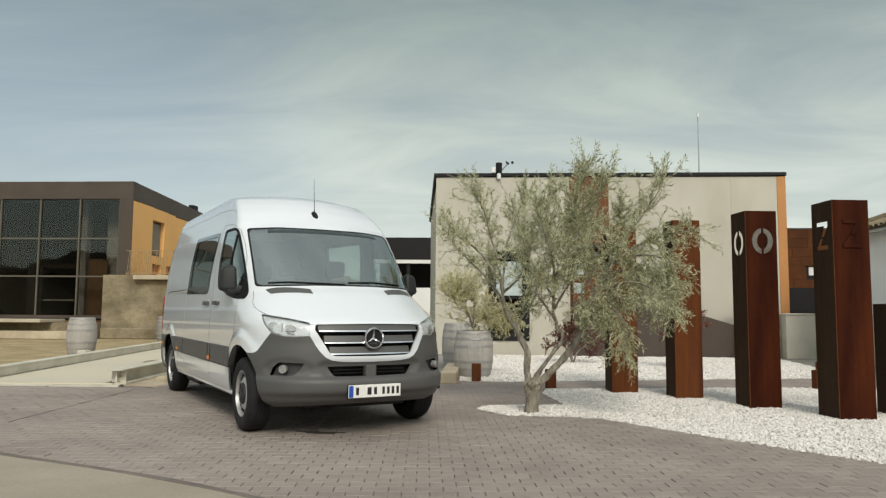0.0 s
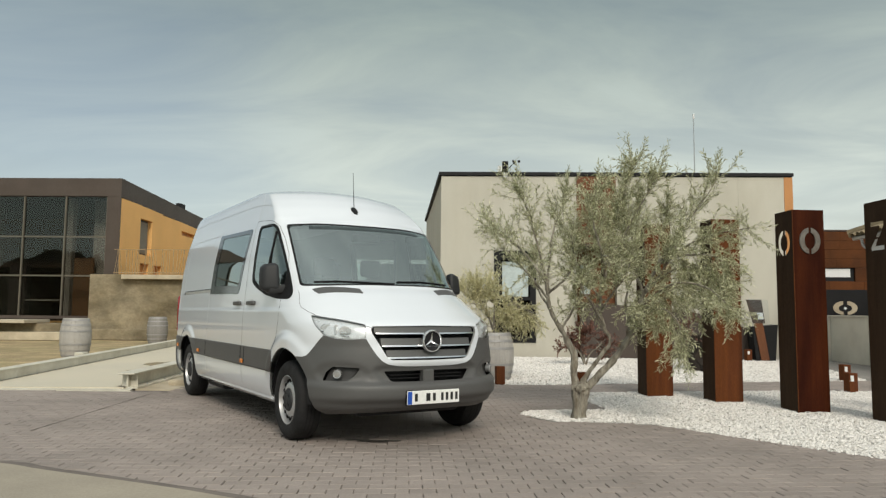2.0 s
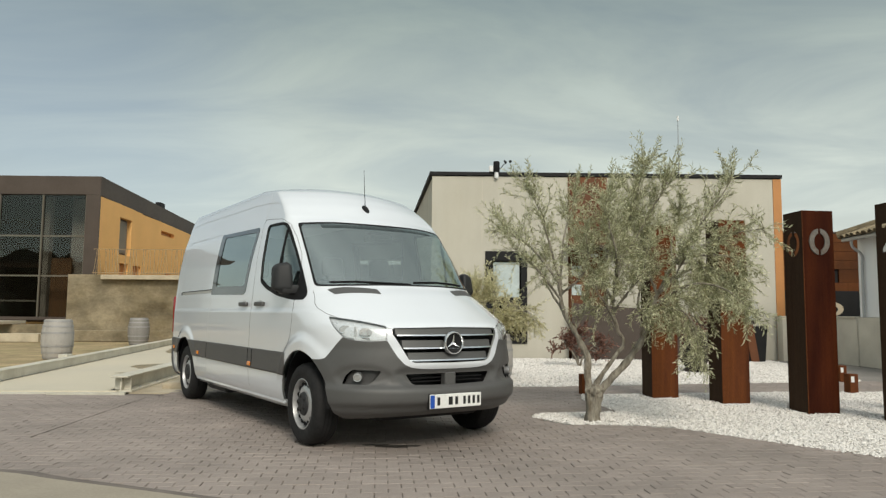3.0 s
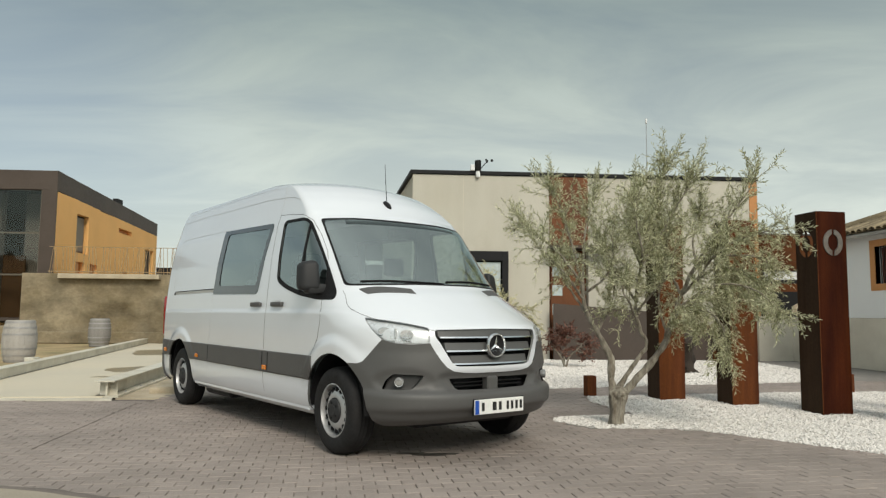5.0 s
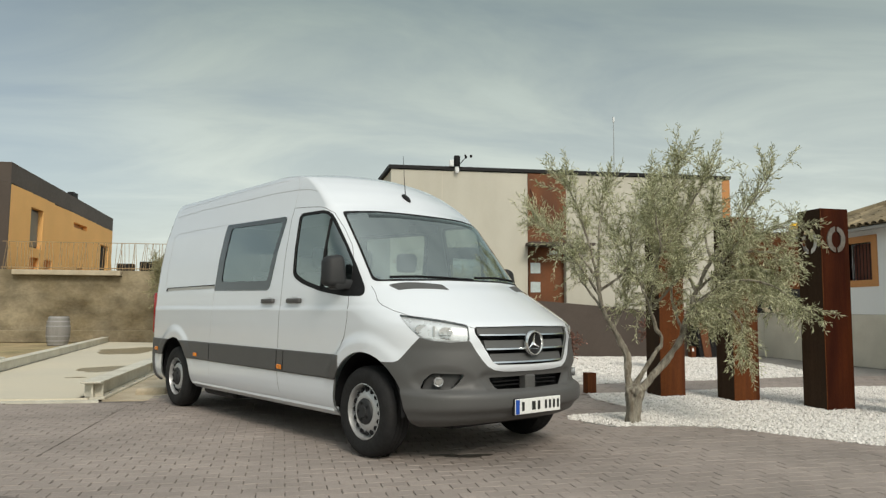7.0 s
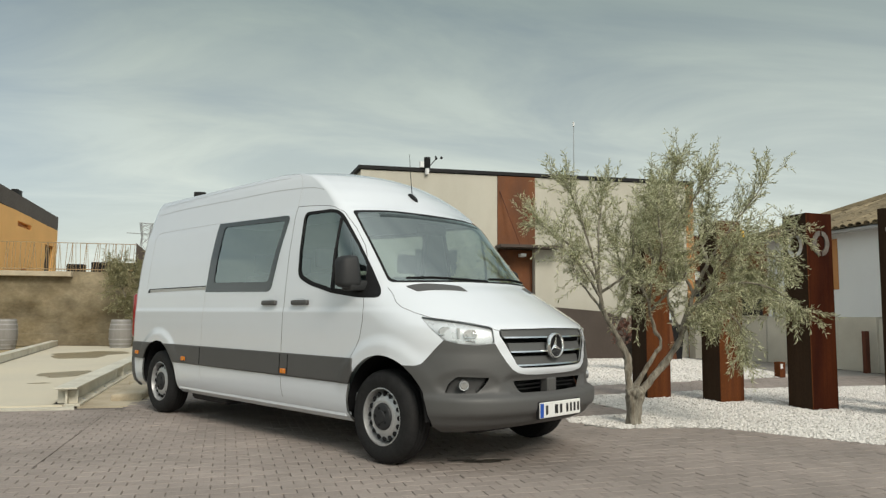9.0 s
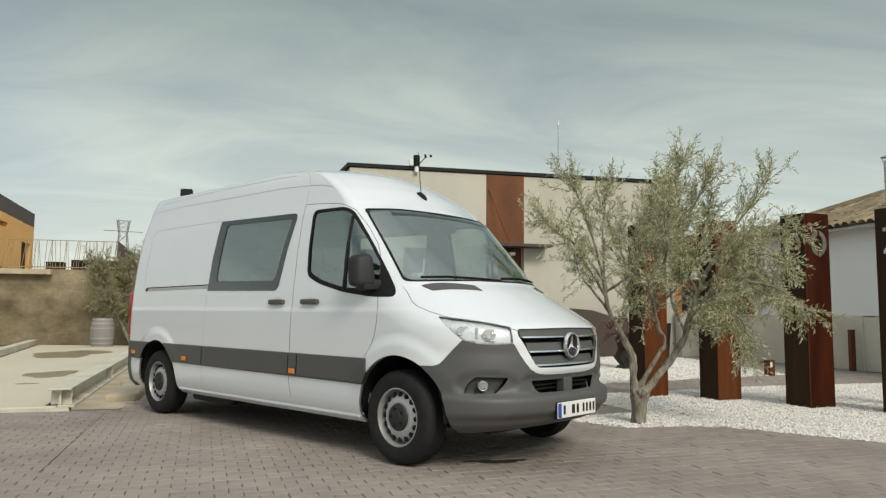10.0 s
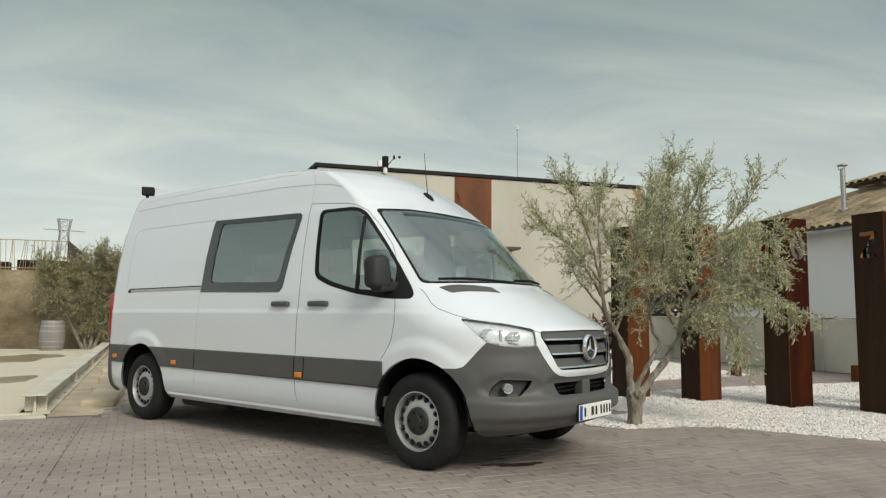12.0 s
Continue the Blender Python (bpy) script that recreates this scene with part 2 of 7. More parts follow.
M = {
    "paint": material("white_van_paint", (0.73, 0.765, 0.815), 0.25, var=0.01, scale=0.8, fine=6, fvar=0.005, coat=1.0, rvar=0.01),
    "plastic": material("grey_moulded_plastic", (0.085, 0.084, 0.083), 0.52, var=0.06, fine=300, fvar=0.08, bump=0.05, bscale=900),
    "black": material("black_plastic", (0.010, 0.010, 0.011), 0.55, spec=0.3, var=0.1, fine=120),
    "seal": material("black_rubber_seal", (0.008, 0.008, 0.009), 0.65, spec=0.25, var=0.1, fine=120),
    "rubber": material("tyre_rubber", (0.016, 0.016, 0.017), 0.75, spec=0.28, var=0.15, scale=8, fine=60, fvar=0.15, tint=(0.025, 0.023, 0.02), tscale=5, tamount=0.25, bump=0.1, bscale=200),
    "steel": material("silver_wheel_steel", (0.50, 0.505, 0.51), 0.40, 0.55, var=0.05, fine=80),
    "chrome": material("chrome", (0.84, 0.85, 0.86), 0.2, 1.0, var=0.02, fine=30, fvar=0.02),
    "lampbowl": material("lamp_reflector", (0.74, 0.75, 0.76), 0.28, 0.3, var=0.05, fine=20),
    "amber": material("amber_lens", (0.75, 0.22, 0.012), 0.25, var=0.05, coat=0.6),
    "red": material("red_tail_lens", (0.26, 0.012, 0.012), 0.2, var=0.05, coat=0.8),
    "plate": material("number_plate_white", (0.78, 0.78, 0.76), 0.35, var=0.02),
    "plateblue": material("number_plate_blue", (0.012, 0.08, 0.42), 0.35, var=0.02),
    "ink": material("black_print", (0.012, 0.012, 0.012), 0.5, var=0.02),
    "cabin": material("grey_cabin_trim", (0.30, 0.31, 0.305), 0.75, var=0.1, fine=80),
    "fabric": material("dark_seat_fabric", (0.035, 0.036, 0.04), 0.9, var=0.15, fine=150),
    "carglass": glass_material("van_glass", (0.62, 0.72, 0.70), 0.29),
    "screenglass": glass_material("windscreen_glass", (0.57, 0.65, 0.61), 0.32),
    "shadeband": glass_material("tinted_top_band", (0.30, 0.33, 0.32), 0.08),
    "lens": glass_material("clear_lens", (0.95, 0.96, 0.97), 0.05),
    "paver": material("concrete_paver", (0.300, 0.254, 0.228), 0.88, var=0.14, scale=0.45, fine=90, fvar=0.14, tint=(0.225, 0.194, 0.174), tscale=0.8, tamount=0.7, piece=0.07, island=0.07, bump=0.35, bscale=220, world_space=True),
    "joint": material("sand_joint", (0.162, 0.138, 0.122), 0.95, var=0.2, scale=3, fine=150, fvar=0.3, bump=0.3, bscale=300, world_space=True),
    "asphalt": material("grey_asphalt", (0.27, 0.25, 0.23), 0.9, var=0.15, scale=0.5, fine=120, fvar=0.2, tint=(0.21, 0.195, 0.18), tscale=0.6, tamount=0.6, bump=0.3, bscale=180, world_space=True),
    "earth": material("dry_earth", (0.30, 0.22, 0.13), 0.95, var=0.2, scale=0.6, fine=30, fvar=0.25, tint=(0.22, 0.19, 0.10), tscale=0.4, tamount=0.8, bump=0.4, bscale=40, world_space=True),
    "concrete": material("cast_concrete", (0.52, 0.46, 0.36), 0.85, var=0.10, scale=0.7, fine=60, fvar=0.08, tint=(0.40, 0.34, 0.25), tscale=0.9, tamount=0.6, bump=0.12, bscale=120, world_space=True),
    "boardwall": material("weathered_board_concrete", (0.275, 0.228, 0.152), 0.9, var=0.30, scale=1.6, fine=14, fvar=0.13, stretch=(0.7, 0.7, 1.0), tint=(0.105, 0.078, 0.038), tscale=0.6, tamount=0.95, piece=0.04, bump=0.25, bscale=40),
    "deck": material("pale_concrete_deck", (0.60, 0.545, 0.435), 0.8, var=0.08, scale=0.5, fine=70, fvar=0.06, tint=(0.55, 0.49, 0.375), tscale=0.5, tamount=0.6, bump=0.08, bscale=150, world_space=True),
    "damp": material("damp_patch", (0.26, 0.21, 0.13), 0.35, var=0.15, scale=1.5, fine=40),
    "whitesteel": material("painted_steel_beam", (0.64, 0.61, 0.52), 0.55, var=0.1, scale=1.5, fine=40, tint=(0.42, 0.38, 0.30), tscale=2.0, tamount=0.5),
    "stone": material("sandstone", (0.50, 0.43, 0.32), 0.9, var=0.15, scale=2, fine=60, fvar=0.12, tint=(0.36, 0.29, 0.2), tscale=1.5, tamount=0.6, bump=0.3, bscale=60),
    "gravelbed": material("gravel_bed", (0.50, 0.475, 0.445), 0.95, var=0.15, scale=6, fine=120, fvar=0.5, bump=1.0, bscale=120, world_space=True),
    "pebble": material("white_marble_chip", (0.73, 0.70, 0.665), 0.8, var=0.06, scale=8, fine=60, fvar=0.06, island=0.16, world_space=True),
    "corten": material("corten_steel", (0.125, 0.030, 0.010), 0.78, 0.0, var=0.28, scale=1.6, fine=70, fvar=0.22, stretch=(2.2, 2.2, 0.5), tint=(0.030, 0.016, 0.012), tscale=1.3, tamount=0.85, bump=0.15, bscale=150),
    "cortenpanel": material("corten_facade_sheet", (0.160, 0.054, 0.016), 0.75, 0.0, var=0.2, scale=1.0, fine=40, fvar=0.15, stretch=(1.5, 1.5, 0.5), tint=(0.085, 0.031, 0.014), tscale=0.9, tamount=0.7),
    "brownsteel": material("dark_brown_cladding", (0.060, 0.043, 0.034), 0.6, var=0.12, scale=0.8, fine=30, tint=(0.085, 0.066, 0.055), tscale=0.6, tamount=0.5),
    "render": material("cream_render_panel", (0.525, 0.50, 0.43), 0.88, var=0.06, scale=0.7, fine=50, fvar=0.05, stretch=(1.4, 1.4, 0.5), tint=(0.445, 0.415, 0.34), tscale=0.6, tamount=0.6, bump=0.06, bscale=200),
    "orange": material("orange_render", (0.84, 0.475, 0.175), 0.85, var=0.05, scale=0.6, fine=50, fvar=0.04, tint=(0.82, 0.47, 0.18), tscale=0.8, tamount=0.5, bump=0.05, bscale=150),
    "orangewood": material("orange_trim", (0.50, 0.225, 0.075), 0.6, var=0.08, scale=1.0, fine=60),
    "whitewash": material("white_lime_render", (0.76, 0.77, 0.78), 0.85, var=0.03, scale=0.7, fine=50, fvar=0.03, bump=0.08, bscale=90),
    "plinth": material("beige_plinth_render", (0.60, 0.56, 0.48), 0.9, var=0.10, scale=0.8, fine=50, fvar=0.06, tint=(0.47, 0.43, 0.36), tscale=0.9, tamount=0.6, bump=0.1, bscale=90),
    "tile": material("clay_roof_tile", (0.245, 0.195, 0.12), 0.9, var=0.25, scale=1.5, fine=30, fvar=0.2, tint=(0.145, 0.115, 0.07), tscale=2.2, tamount=0.85, piece=0.3, island=0.3, world_space=True),
    "darkmetal": material("dark_painted_metal", (0.014, 0.014, 0.015), 0.6, 0.0, spec=0.2, var=0.15, fine=60),
    "greymetal": material("galvanised_metal", (0.42, 0.43, 0.44), 0.42, 0.8, var=0.08, fine=40),
    "facadeglass": glass_material("facade_glass", (0.46, 0.46, 0.45), 0.035),
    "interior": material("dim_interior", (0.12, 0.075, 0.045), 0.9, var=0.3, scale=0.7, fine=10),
    "paper": material("white_paper", (0.75, 0.78, 0.78), 0.7, var=0.03),
    "barrel": material("weathered_oak_stave", (0.42, 0.40, 0.375), 0.85, var=0.12, scale=3, fine=60, fvar=0.15, stretch=(4, 4, 0.5), tint=(0.33, 0.31, 0.29), tscale=3.0, tamount=0.6, piece=0.08),
    "hoop": material("weathered_hoop", (0.36, 0.355, 0.35), 0.6, 0.4, var=0.1, fine=40),
    "soil": material("potting_soil", (0.05, 0.035, 0.022), 0.95, var=0.3, scale=10, bump=0.5, bscale=60),
    "bark": material("olive_bark", (0.30, 0.275, 0.225), 0.92, var=0.25, scale=6, fine=60, fvar=0.2, stretch=(2, 2, 0.5), tint=(0.10, 0.08, 0.055), tscale=11, tamount=0.85, bump=0.8, bscale=55),
    "leaf": leaf_material("olive_leaf", (0.20, 0.215, 0.095), (0.80, 0.79, 0.56), 0.42),
    "dryleaf": leaf_material("yellowed_olive_leaf", (0.42, 0.40, 0.21), (0.84, 0.79, 0.54), 0.42),
    "bushleaf": leaf_material("dull_shrub_leaf", (0.19, 0.185, 0.085), (0.50, 0.47, 0.30)),
    "redleaf": leaf_material("purple_shrub_leaf", (0.085, 0.035, 0.024), (0.30, 0.15, 0.11)),
    "yellow": material("yellow_paint", (0.75, 0.45, 0.02), 0.5, var=0.05),
    "hill": material("far_scrub", (0.13, 0.125, 0.075), 0.95, var=0.3, scale=0.05, fine=0.8, fvar=0.3, world_space=True),
}
# pillar steel: greyer brown on the left plates, redder or more orange on the others
M["cortendark"] = material("dark_brown_corten", (0.052, 0.032, 0.020), 0.85, 0.0, spec=0.10, var=0.25, scale=1.6, fine=60, fvar=0.2, stretch=(2.2, 2.2, 0.4), tint=(0.034, 0.018, 0.010), tscale=1.0, tamount=0.7, bump=0.12, bscale=150)
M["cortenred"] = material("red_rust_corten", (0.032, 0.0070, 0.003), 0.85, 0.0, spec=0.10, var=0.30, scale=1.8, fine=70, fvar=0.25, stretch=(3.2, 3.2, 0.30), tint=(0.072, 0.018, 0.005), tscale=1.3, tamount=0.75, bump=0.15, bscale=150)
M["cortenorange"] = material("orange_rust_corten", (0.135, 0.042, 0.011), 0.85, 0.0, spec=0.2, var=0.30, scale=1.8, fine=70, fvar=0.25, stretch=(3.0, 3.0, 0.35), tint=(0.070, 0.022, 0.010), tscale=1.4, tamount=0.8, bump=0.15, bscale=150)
M["cortensheet"] = material("brown_corten_cladding", (0.100, 0.034, 0.010), 0.8, 0.0, spec=0.2, var=0.25, scale=1.2, fine=50, fvar=0.2, tint=(0.060, 0.022, 0.009), tscale=1.0, tamount=0.7, piece=0.16)
# darker copy of the barrel oak, with the shade by the wall painted in
M["shadestave"] = material("shaded_oak_stave", (0.27, 0.255, 0.24), 0.88, var=0.15, scale=3, fine=60, fvar=0.15, stretch=(4, 4, 0.5), tint=(0.20, 0.19, 0.18), tscale=3.0, tamount=0.6, piece=0.08)
M["greyplate"] = material("mottled_steel_letter", (0.165, 0.155, 0.14), 0.55, 0.2, var=0.3, scale=9, fine=60, fvar=0.2, tint=(0.12, 0.085, 0.06), tscale=12, tamount=0.7)
M["apron"] = material("worn_concrete_apron", (0.36, 0.315, 0.25), 0.85, var=0.12, scale=0.6, fine=70, fvar=0.1, tint=(0.27, 0.235, 0.185), tscale=0.7, tamount=0.7, bump=0.12, bscale=150, world_space=True)
# pale blue-grey for panes: the sky they mirror is put into the colour
M["skypane"] = material("sky_bright_pane", (0.50, 0.57, 0.57), 0.25, var=0.08, scale=2, fine=20)
M["dryyard"] = material("ochre_yard_with_dry_grass", (0.40, 0.30, 0.17), 0.95, var=0.25, scale=1.2, fine=22, fvar=0.35, tint=(0.24, 0.21, 0.10), tscale=0.9, tamount=0.8, bump=0.6, bscale=30, world_space=True)
M["bronze"] = material("bronze_window_profile", (0.13, 0.115, 0.09), 0.5, 0.3, var=0.08, fine=40)
M["cortenbar"] = material("sun_bleached_rusty_bar", (0.34, 0.235, 0.125), 0.7, var=0.15, fine=40)
M["shutter"] = material("grey_shutter", (0.20, 0.18, 0.15), 0.6, var=0.08, fine=40)
M["darkbark"] = material("dark_vine_bark", (0.035, 0.026, 0.02), 0.95, var=0.3, scale=6, fine=40, fvar=0.3, bump=0.8, bscale=30)
M["timberdoor"] = material("brown_timber_panel", (0.30, 0.165, 0.075), 0.7, var=0.18, scale=1.5, fine=40, fvar=0.15, stretch=(6, 6, 0.6))
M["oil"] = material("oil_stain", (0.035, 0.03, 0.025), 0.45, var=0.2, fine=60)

M["slat"] = material("grey_grille_plastic", (0.085, 0.086, 0.086), 0.5, var=0.06, fine=200)

# ---- building tools ----
def thing(name, x=0, y=0, z=0, rz=0, label="", category="", group="", kind=""):
    """An Empty at the base of a thing, which parents its parts."""
    ob = new(name)
    ob.empty_display_size = 0.2
    ob.matrix_world = pose(x, y, z, 0, 0, rz)
    return tagged(ob, label, category, group, kind)


def mesh_of(name, bm, mat, smooth=False):
    me = bpy.data.meshes.new(name)
    bmesh.ops.recalc_face_normals(bm, faces=bm.faces)
    if smooth:
        for f in bm.faces:
            f.smooth = True
    bm.to_mesh(me)
    bm.free()
    me.materials.append(M[mat])
    if smooth:
        me.set_sharp_from_angle(angle=radians(38))
    return me


def part(name, bm, mat, parent=None, label="", smooth=False, kind="", category="", group=""):
    """Links a bmesh as ONE mesh object under a thing or a part (whose own place is kept)."""
    ob = new(name, mesh_of(name, bm, mat, smooth))
    if parent is not None:
        ob.parent = parent
    return tagged(ob, label, category, group, kind)


def data_part(name, verts, faces, mat, parent=None, label="", smooth=False, kind="", category="", group=""):
    me = bpy.data.meshes.new(name)
    me.from_pydata([tuple(v) for v in verts], [], [tuple(f) for f in faces])
    me.materials.append(M[mat])
    if smooth:
        me.shade_smooth()
    ob = new(name, me)
    if parent is not None:
        ob.parent = parent
    return tagged(ob, label, category, group, kind)


def box(x0, x1, y0, y1, z0, z1, bevel=0.0, bm=None, segments=1):
    own = bmesh.new()
    r = bmesh.ops.create_cube(own, size=1.0)
    for v in r["verts"]:
        v.co = Vector((x0 + (v.co.x + 0.5) * (x1 - x0), y0 + (v.co.y + 0.5) * (y1 - y0), z0 + (v.co.z + 0.5) * (z1 - z0)))
    if bevel:
        bmesh.ops.bevel(own, geom=own.edges[:], offset=bevel, segments=segments, affect="EDGES", profile=0.5)
    if bm is None:
        return own
    return join(bm, own)


def join(bm, other, m=None):
    me = bpy.data.meshes.new("tmp")
    if m is not None:
        other.transform(m)
    other.to_mesh(me)
    other.free()
    bm.from_mesh(me)
    bpy.data.meshes.remove(me)
    return bm


def prism(poly, a, b, plane="xz", bevel=0.0):
    """A flat polygon given in one plane, thickened along the third axis from a to b."""
    bm = bmesh.new()

    def at(p, w):
        return {"xz": (p[0], w, p[1]), "yz": (w, p[0], p[1]), "xy": (p[0], p[1], w)}[plane]
    lo = [bm.verts.new(at(p, a)) for p in poly]
    hi = [bm.verts.new(at(p, b)) for p in poly]
    bm.faces.new(lo)
    bm.faces.new(hi[::-1])
    k = len(poly)
    for i in range(k):
        bm.faces.new((lo[i], hi[i], hi[(i + 1) % k], lo[(i + 1) % k]))
    if bevel:
        bmesh.ops.recalc_face_normals(bm, faces=bm.faces)
        bmesh.ops.bevel(bm, geom=bm.edges[:], offset=bevel, segments=2, affect="EDGES", profile=0.5)
    return bm


def lathe(profile, seg=32, axis="z", closed=False, caps=True):
    """A turned shape: (radius, height) along an axis."""
    bm = bmesh.new()
    rings = []
    for r, h in profile:
        ring = []
        for i in range(seg):
            a = 2 * math.pi * i / seg
            c, s = r * math.cos(a), r * math.sin(a)
            ring.append(bm.verts.new({"z": (c, s, h), "y": (c, h, s), "x": (h, c, s)}[axis]))
        rings.append(ring)
    pairs = list(zip(rings, rings[1:]))
    if closed:
        pairs.append((rings[-1], rings[0]))
    for p, q in pairs:
        for i in range(seg):
            bm.faces.new((p[i], p[(i + 1) % seg], q[(i + 1) % seg], q[i]))
    if not closed and caps:
        if profile[0][0] > 1e-5:
            bm.faces.new(rings[0][::-1])
        if profile[-1][0] > 1e-5:
            bm.faces.new(rings[-1])
    bmesh.ops.remove_doubles(bm, verts=bm.verts, dist=1e-5)
    return bm


def tube(points, radii, seg=8, bm=None, caps=True):
    """A round bar along a line, with a radius for each point (or one)."""
    bm = bm or bmesh.new()
    pts = [Vector(p) for p in points]
    if not hasattr(radii, "__len__"):
        radii = [radii] * len(pts)
    rings = []
    side = None
    for i, p in enumerate(pts):
        d = (pts[min(i + 1, len(pts) - 1)] - pts[max(i - 1, 0)]).normalized()
        if side is None:
            side = d.orthogonal().normalized()
        side = (side - d * side.dot(d)).normalized()
        up = d.cross(side)
        rings.append([bm.verts.new(p + (side * math.cos(2 * math.pi * k / seg) + up * math.sin(2 * math.pi * k / seg)) * radii[i]) for k in range(seg)])
    for p, q in zip(rings, rings[1:]):
        for k in range(seg):
            bm.faces.new((p[k], p[(k + 1) % seg], q[(k + 1) % seg], q[k]))
    if caps:
        bm.faces.new(rings[0][::-1])
        bm.faces.new(rings[-1])
    return bm


def smooth_line(points, n):
    """Points along a soft curve through the given ones."""
    P = [Vector(p) for p in points]
    P = [P[0] * 2 - P[1]] + P + [P[-1] * 2 - P[-2]]
    out = []
    for i in range(1, len(P) - 2):
        for k in range(n):
            t = k / n
            a, b, c, d = P[i - 1], P[i], P[i + 1], P[i + 2]
            out.append(0.5 * ((2 * b) + (c - a) * t + (2 * a - 5 * b + 4 * c - d) * t * t + (3 * b - a - 3 * c + d) * t ** 3))
    out.append(P[-2])
    return out

# ---- ground ----
def flat(name, poly, z, mat, label, thick=0.05, category="ground", kind="structure"):
    return part(name, prism(poly, z - thick, z, "xy"), mat, None, label, kind=kind, category=category)


GRAVEL_1 = [(-0.40, 9.12), (-0.06, 8.60), (0.60, 8.58), (0.95, 8.46), (1.56, 7.68), (2.28, 6.83), (2.78, 6.26), (4.2, 4.6), (8.2, 4.6), (8.2, 12.15), (4.9, 12.1), (3.5, 11.95), (0.62, 11.45), (0.52, 10.90), (0.70, 9.62), (0.10, 9.52), (-0.32, 9.42)]
GRAVEL_2 = [(-0.72, 12.55), (0.09, 12.52), (2.03, 12.98), (4.16, 13.5), (6.2, 13.97), (6.95, 17.0), (7.25, 19.9), (-0.72, 19.9)]
KERB = [(-13.0, 6.2), (-9.0, 6.75), (-7.0, 6.68), (-5.6, 6.48), (-4.46, 6.14), (-4.12, 5.98), (-2.97, 5.50), (-2.06, 5.04), (-1.2, 4.50), (-0.4, 3.85), (0.3, 3.1), (0.9, 2.2)]
flat("ground", [(-900, -400), (900, -400), (900, 1600), (-900, 1600)], -0.080, "earth", "dry earth reaching to the horizon", 0.2)
flat("forecourt", [(-9, -30), (60, -30), (60, 19.9), (9.5, 19.9), (9.5, 24), (8, 24), (8, 31), (-1.5, 31), (-5.6, 29), (-5.3, 11.2), (-14, 11.2), (-14, 5)], -0.012, "joint", "sand bed under the paved forecourt", 0.03)
flat("drive", [(-5.55, 13.96), (-0.75, 13.96), (-0.75, 20.1), (-1.62, 20.1), (-2.5, 31), (-5.6, 29)], -0.004, "asphalt", "grey asphalt drive beside the cream building", 0.006, "road")
flat("drive_east", [(6.22, 13.97), (8.5, 13.97), (8.5, 24), (7.9, 24), (7.9, 20.05), (7.27, 20.05), (6.97, 17.0)], -0.004, "asphalt", "grey asphalt drive beside the white house", 0.006, "road")
flat("concrete_apron", KERB + [(0.9, -12), (-16, -12), (-16, 6.0)], 0.004, "apron", "pale cast concrete apron with a worn edge", 0.05, "pavement")
flat("yard", [(-30, 11.3), (-8.6, 11.3), (-10.6, 24.0), (-11.2, 28.3), (-30, 28.3)], -0.010, "dryyard", "dry yard of ochre earth and thin grass", 0.03)
flat("side_road", [(0.95, -30), (60, -30), (60, 1.85), (0.95, 1.85)], -0.003, "asphalt", "grey asphalt road beside the apron", 0.006, "road")
# dark worn joint between apron and pavers
bm = bmesh.new()
line = smooth_line([(x, y, 0.003) for x, y in KERB], 6)
rows = []
for i, p in enumerate(line):
    t = (line[min(i + 1, len(line) - 1)] - line[max(i - 1, 0)]).normalized()
    s = Vector((-t.y, t.x, 0))
    w = 0.065 + 0.03 * noise.noise(p * 3.1)
    rows.append((bm.verts.new(p - s * 0.012), bm.verts.new(p + s * w * 0.4 + Vector((0, 0, 0.006))), bm.verts.new(p + s * w)))
for a, b in zip(rows, rows[1:]):
    bm.faces.new((a[0], a[1], b[1], b[0]))
    bm.faces.new((a[1], a[2], b[2], b[1]))
part("edge_joint", bm, "joint", None, "dark crumbling joint along the concrete apron", kind="structure", category="kerb")


def in_poly(x, y, poly):
    r = False
    for (x1, y1), (x2, y2) in zip(poly, poly[1:] + poly[:1]):
        if (y1 > y) != (y2 > y) and x < (x2 - x1) * (y - y1) / (y2 - y1) + x1:
            r = not r
    return r


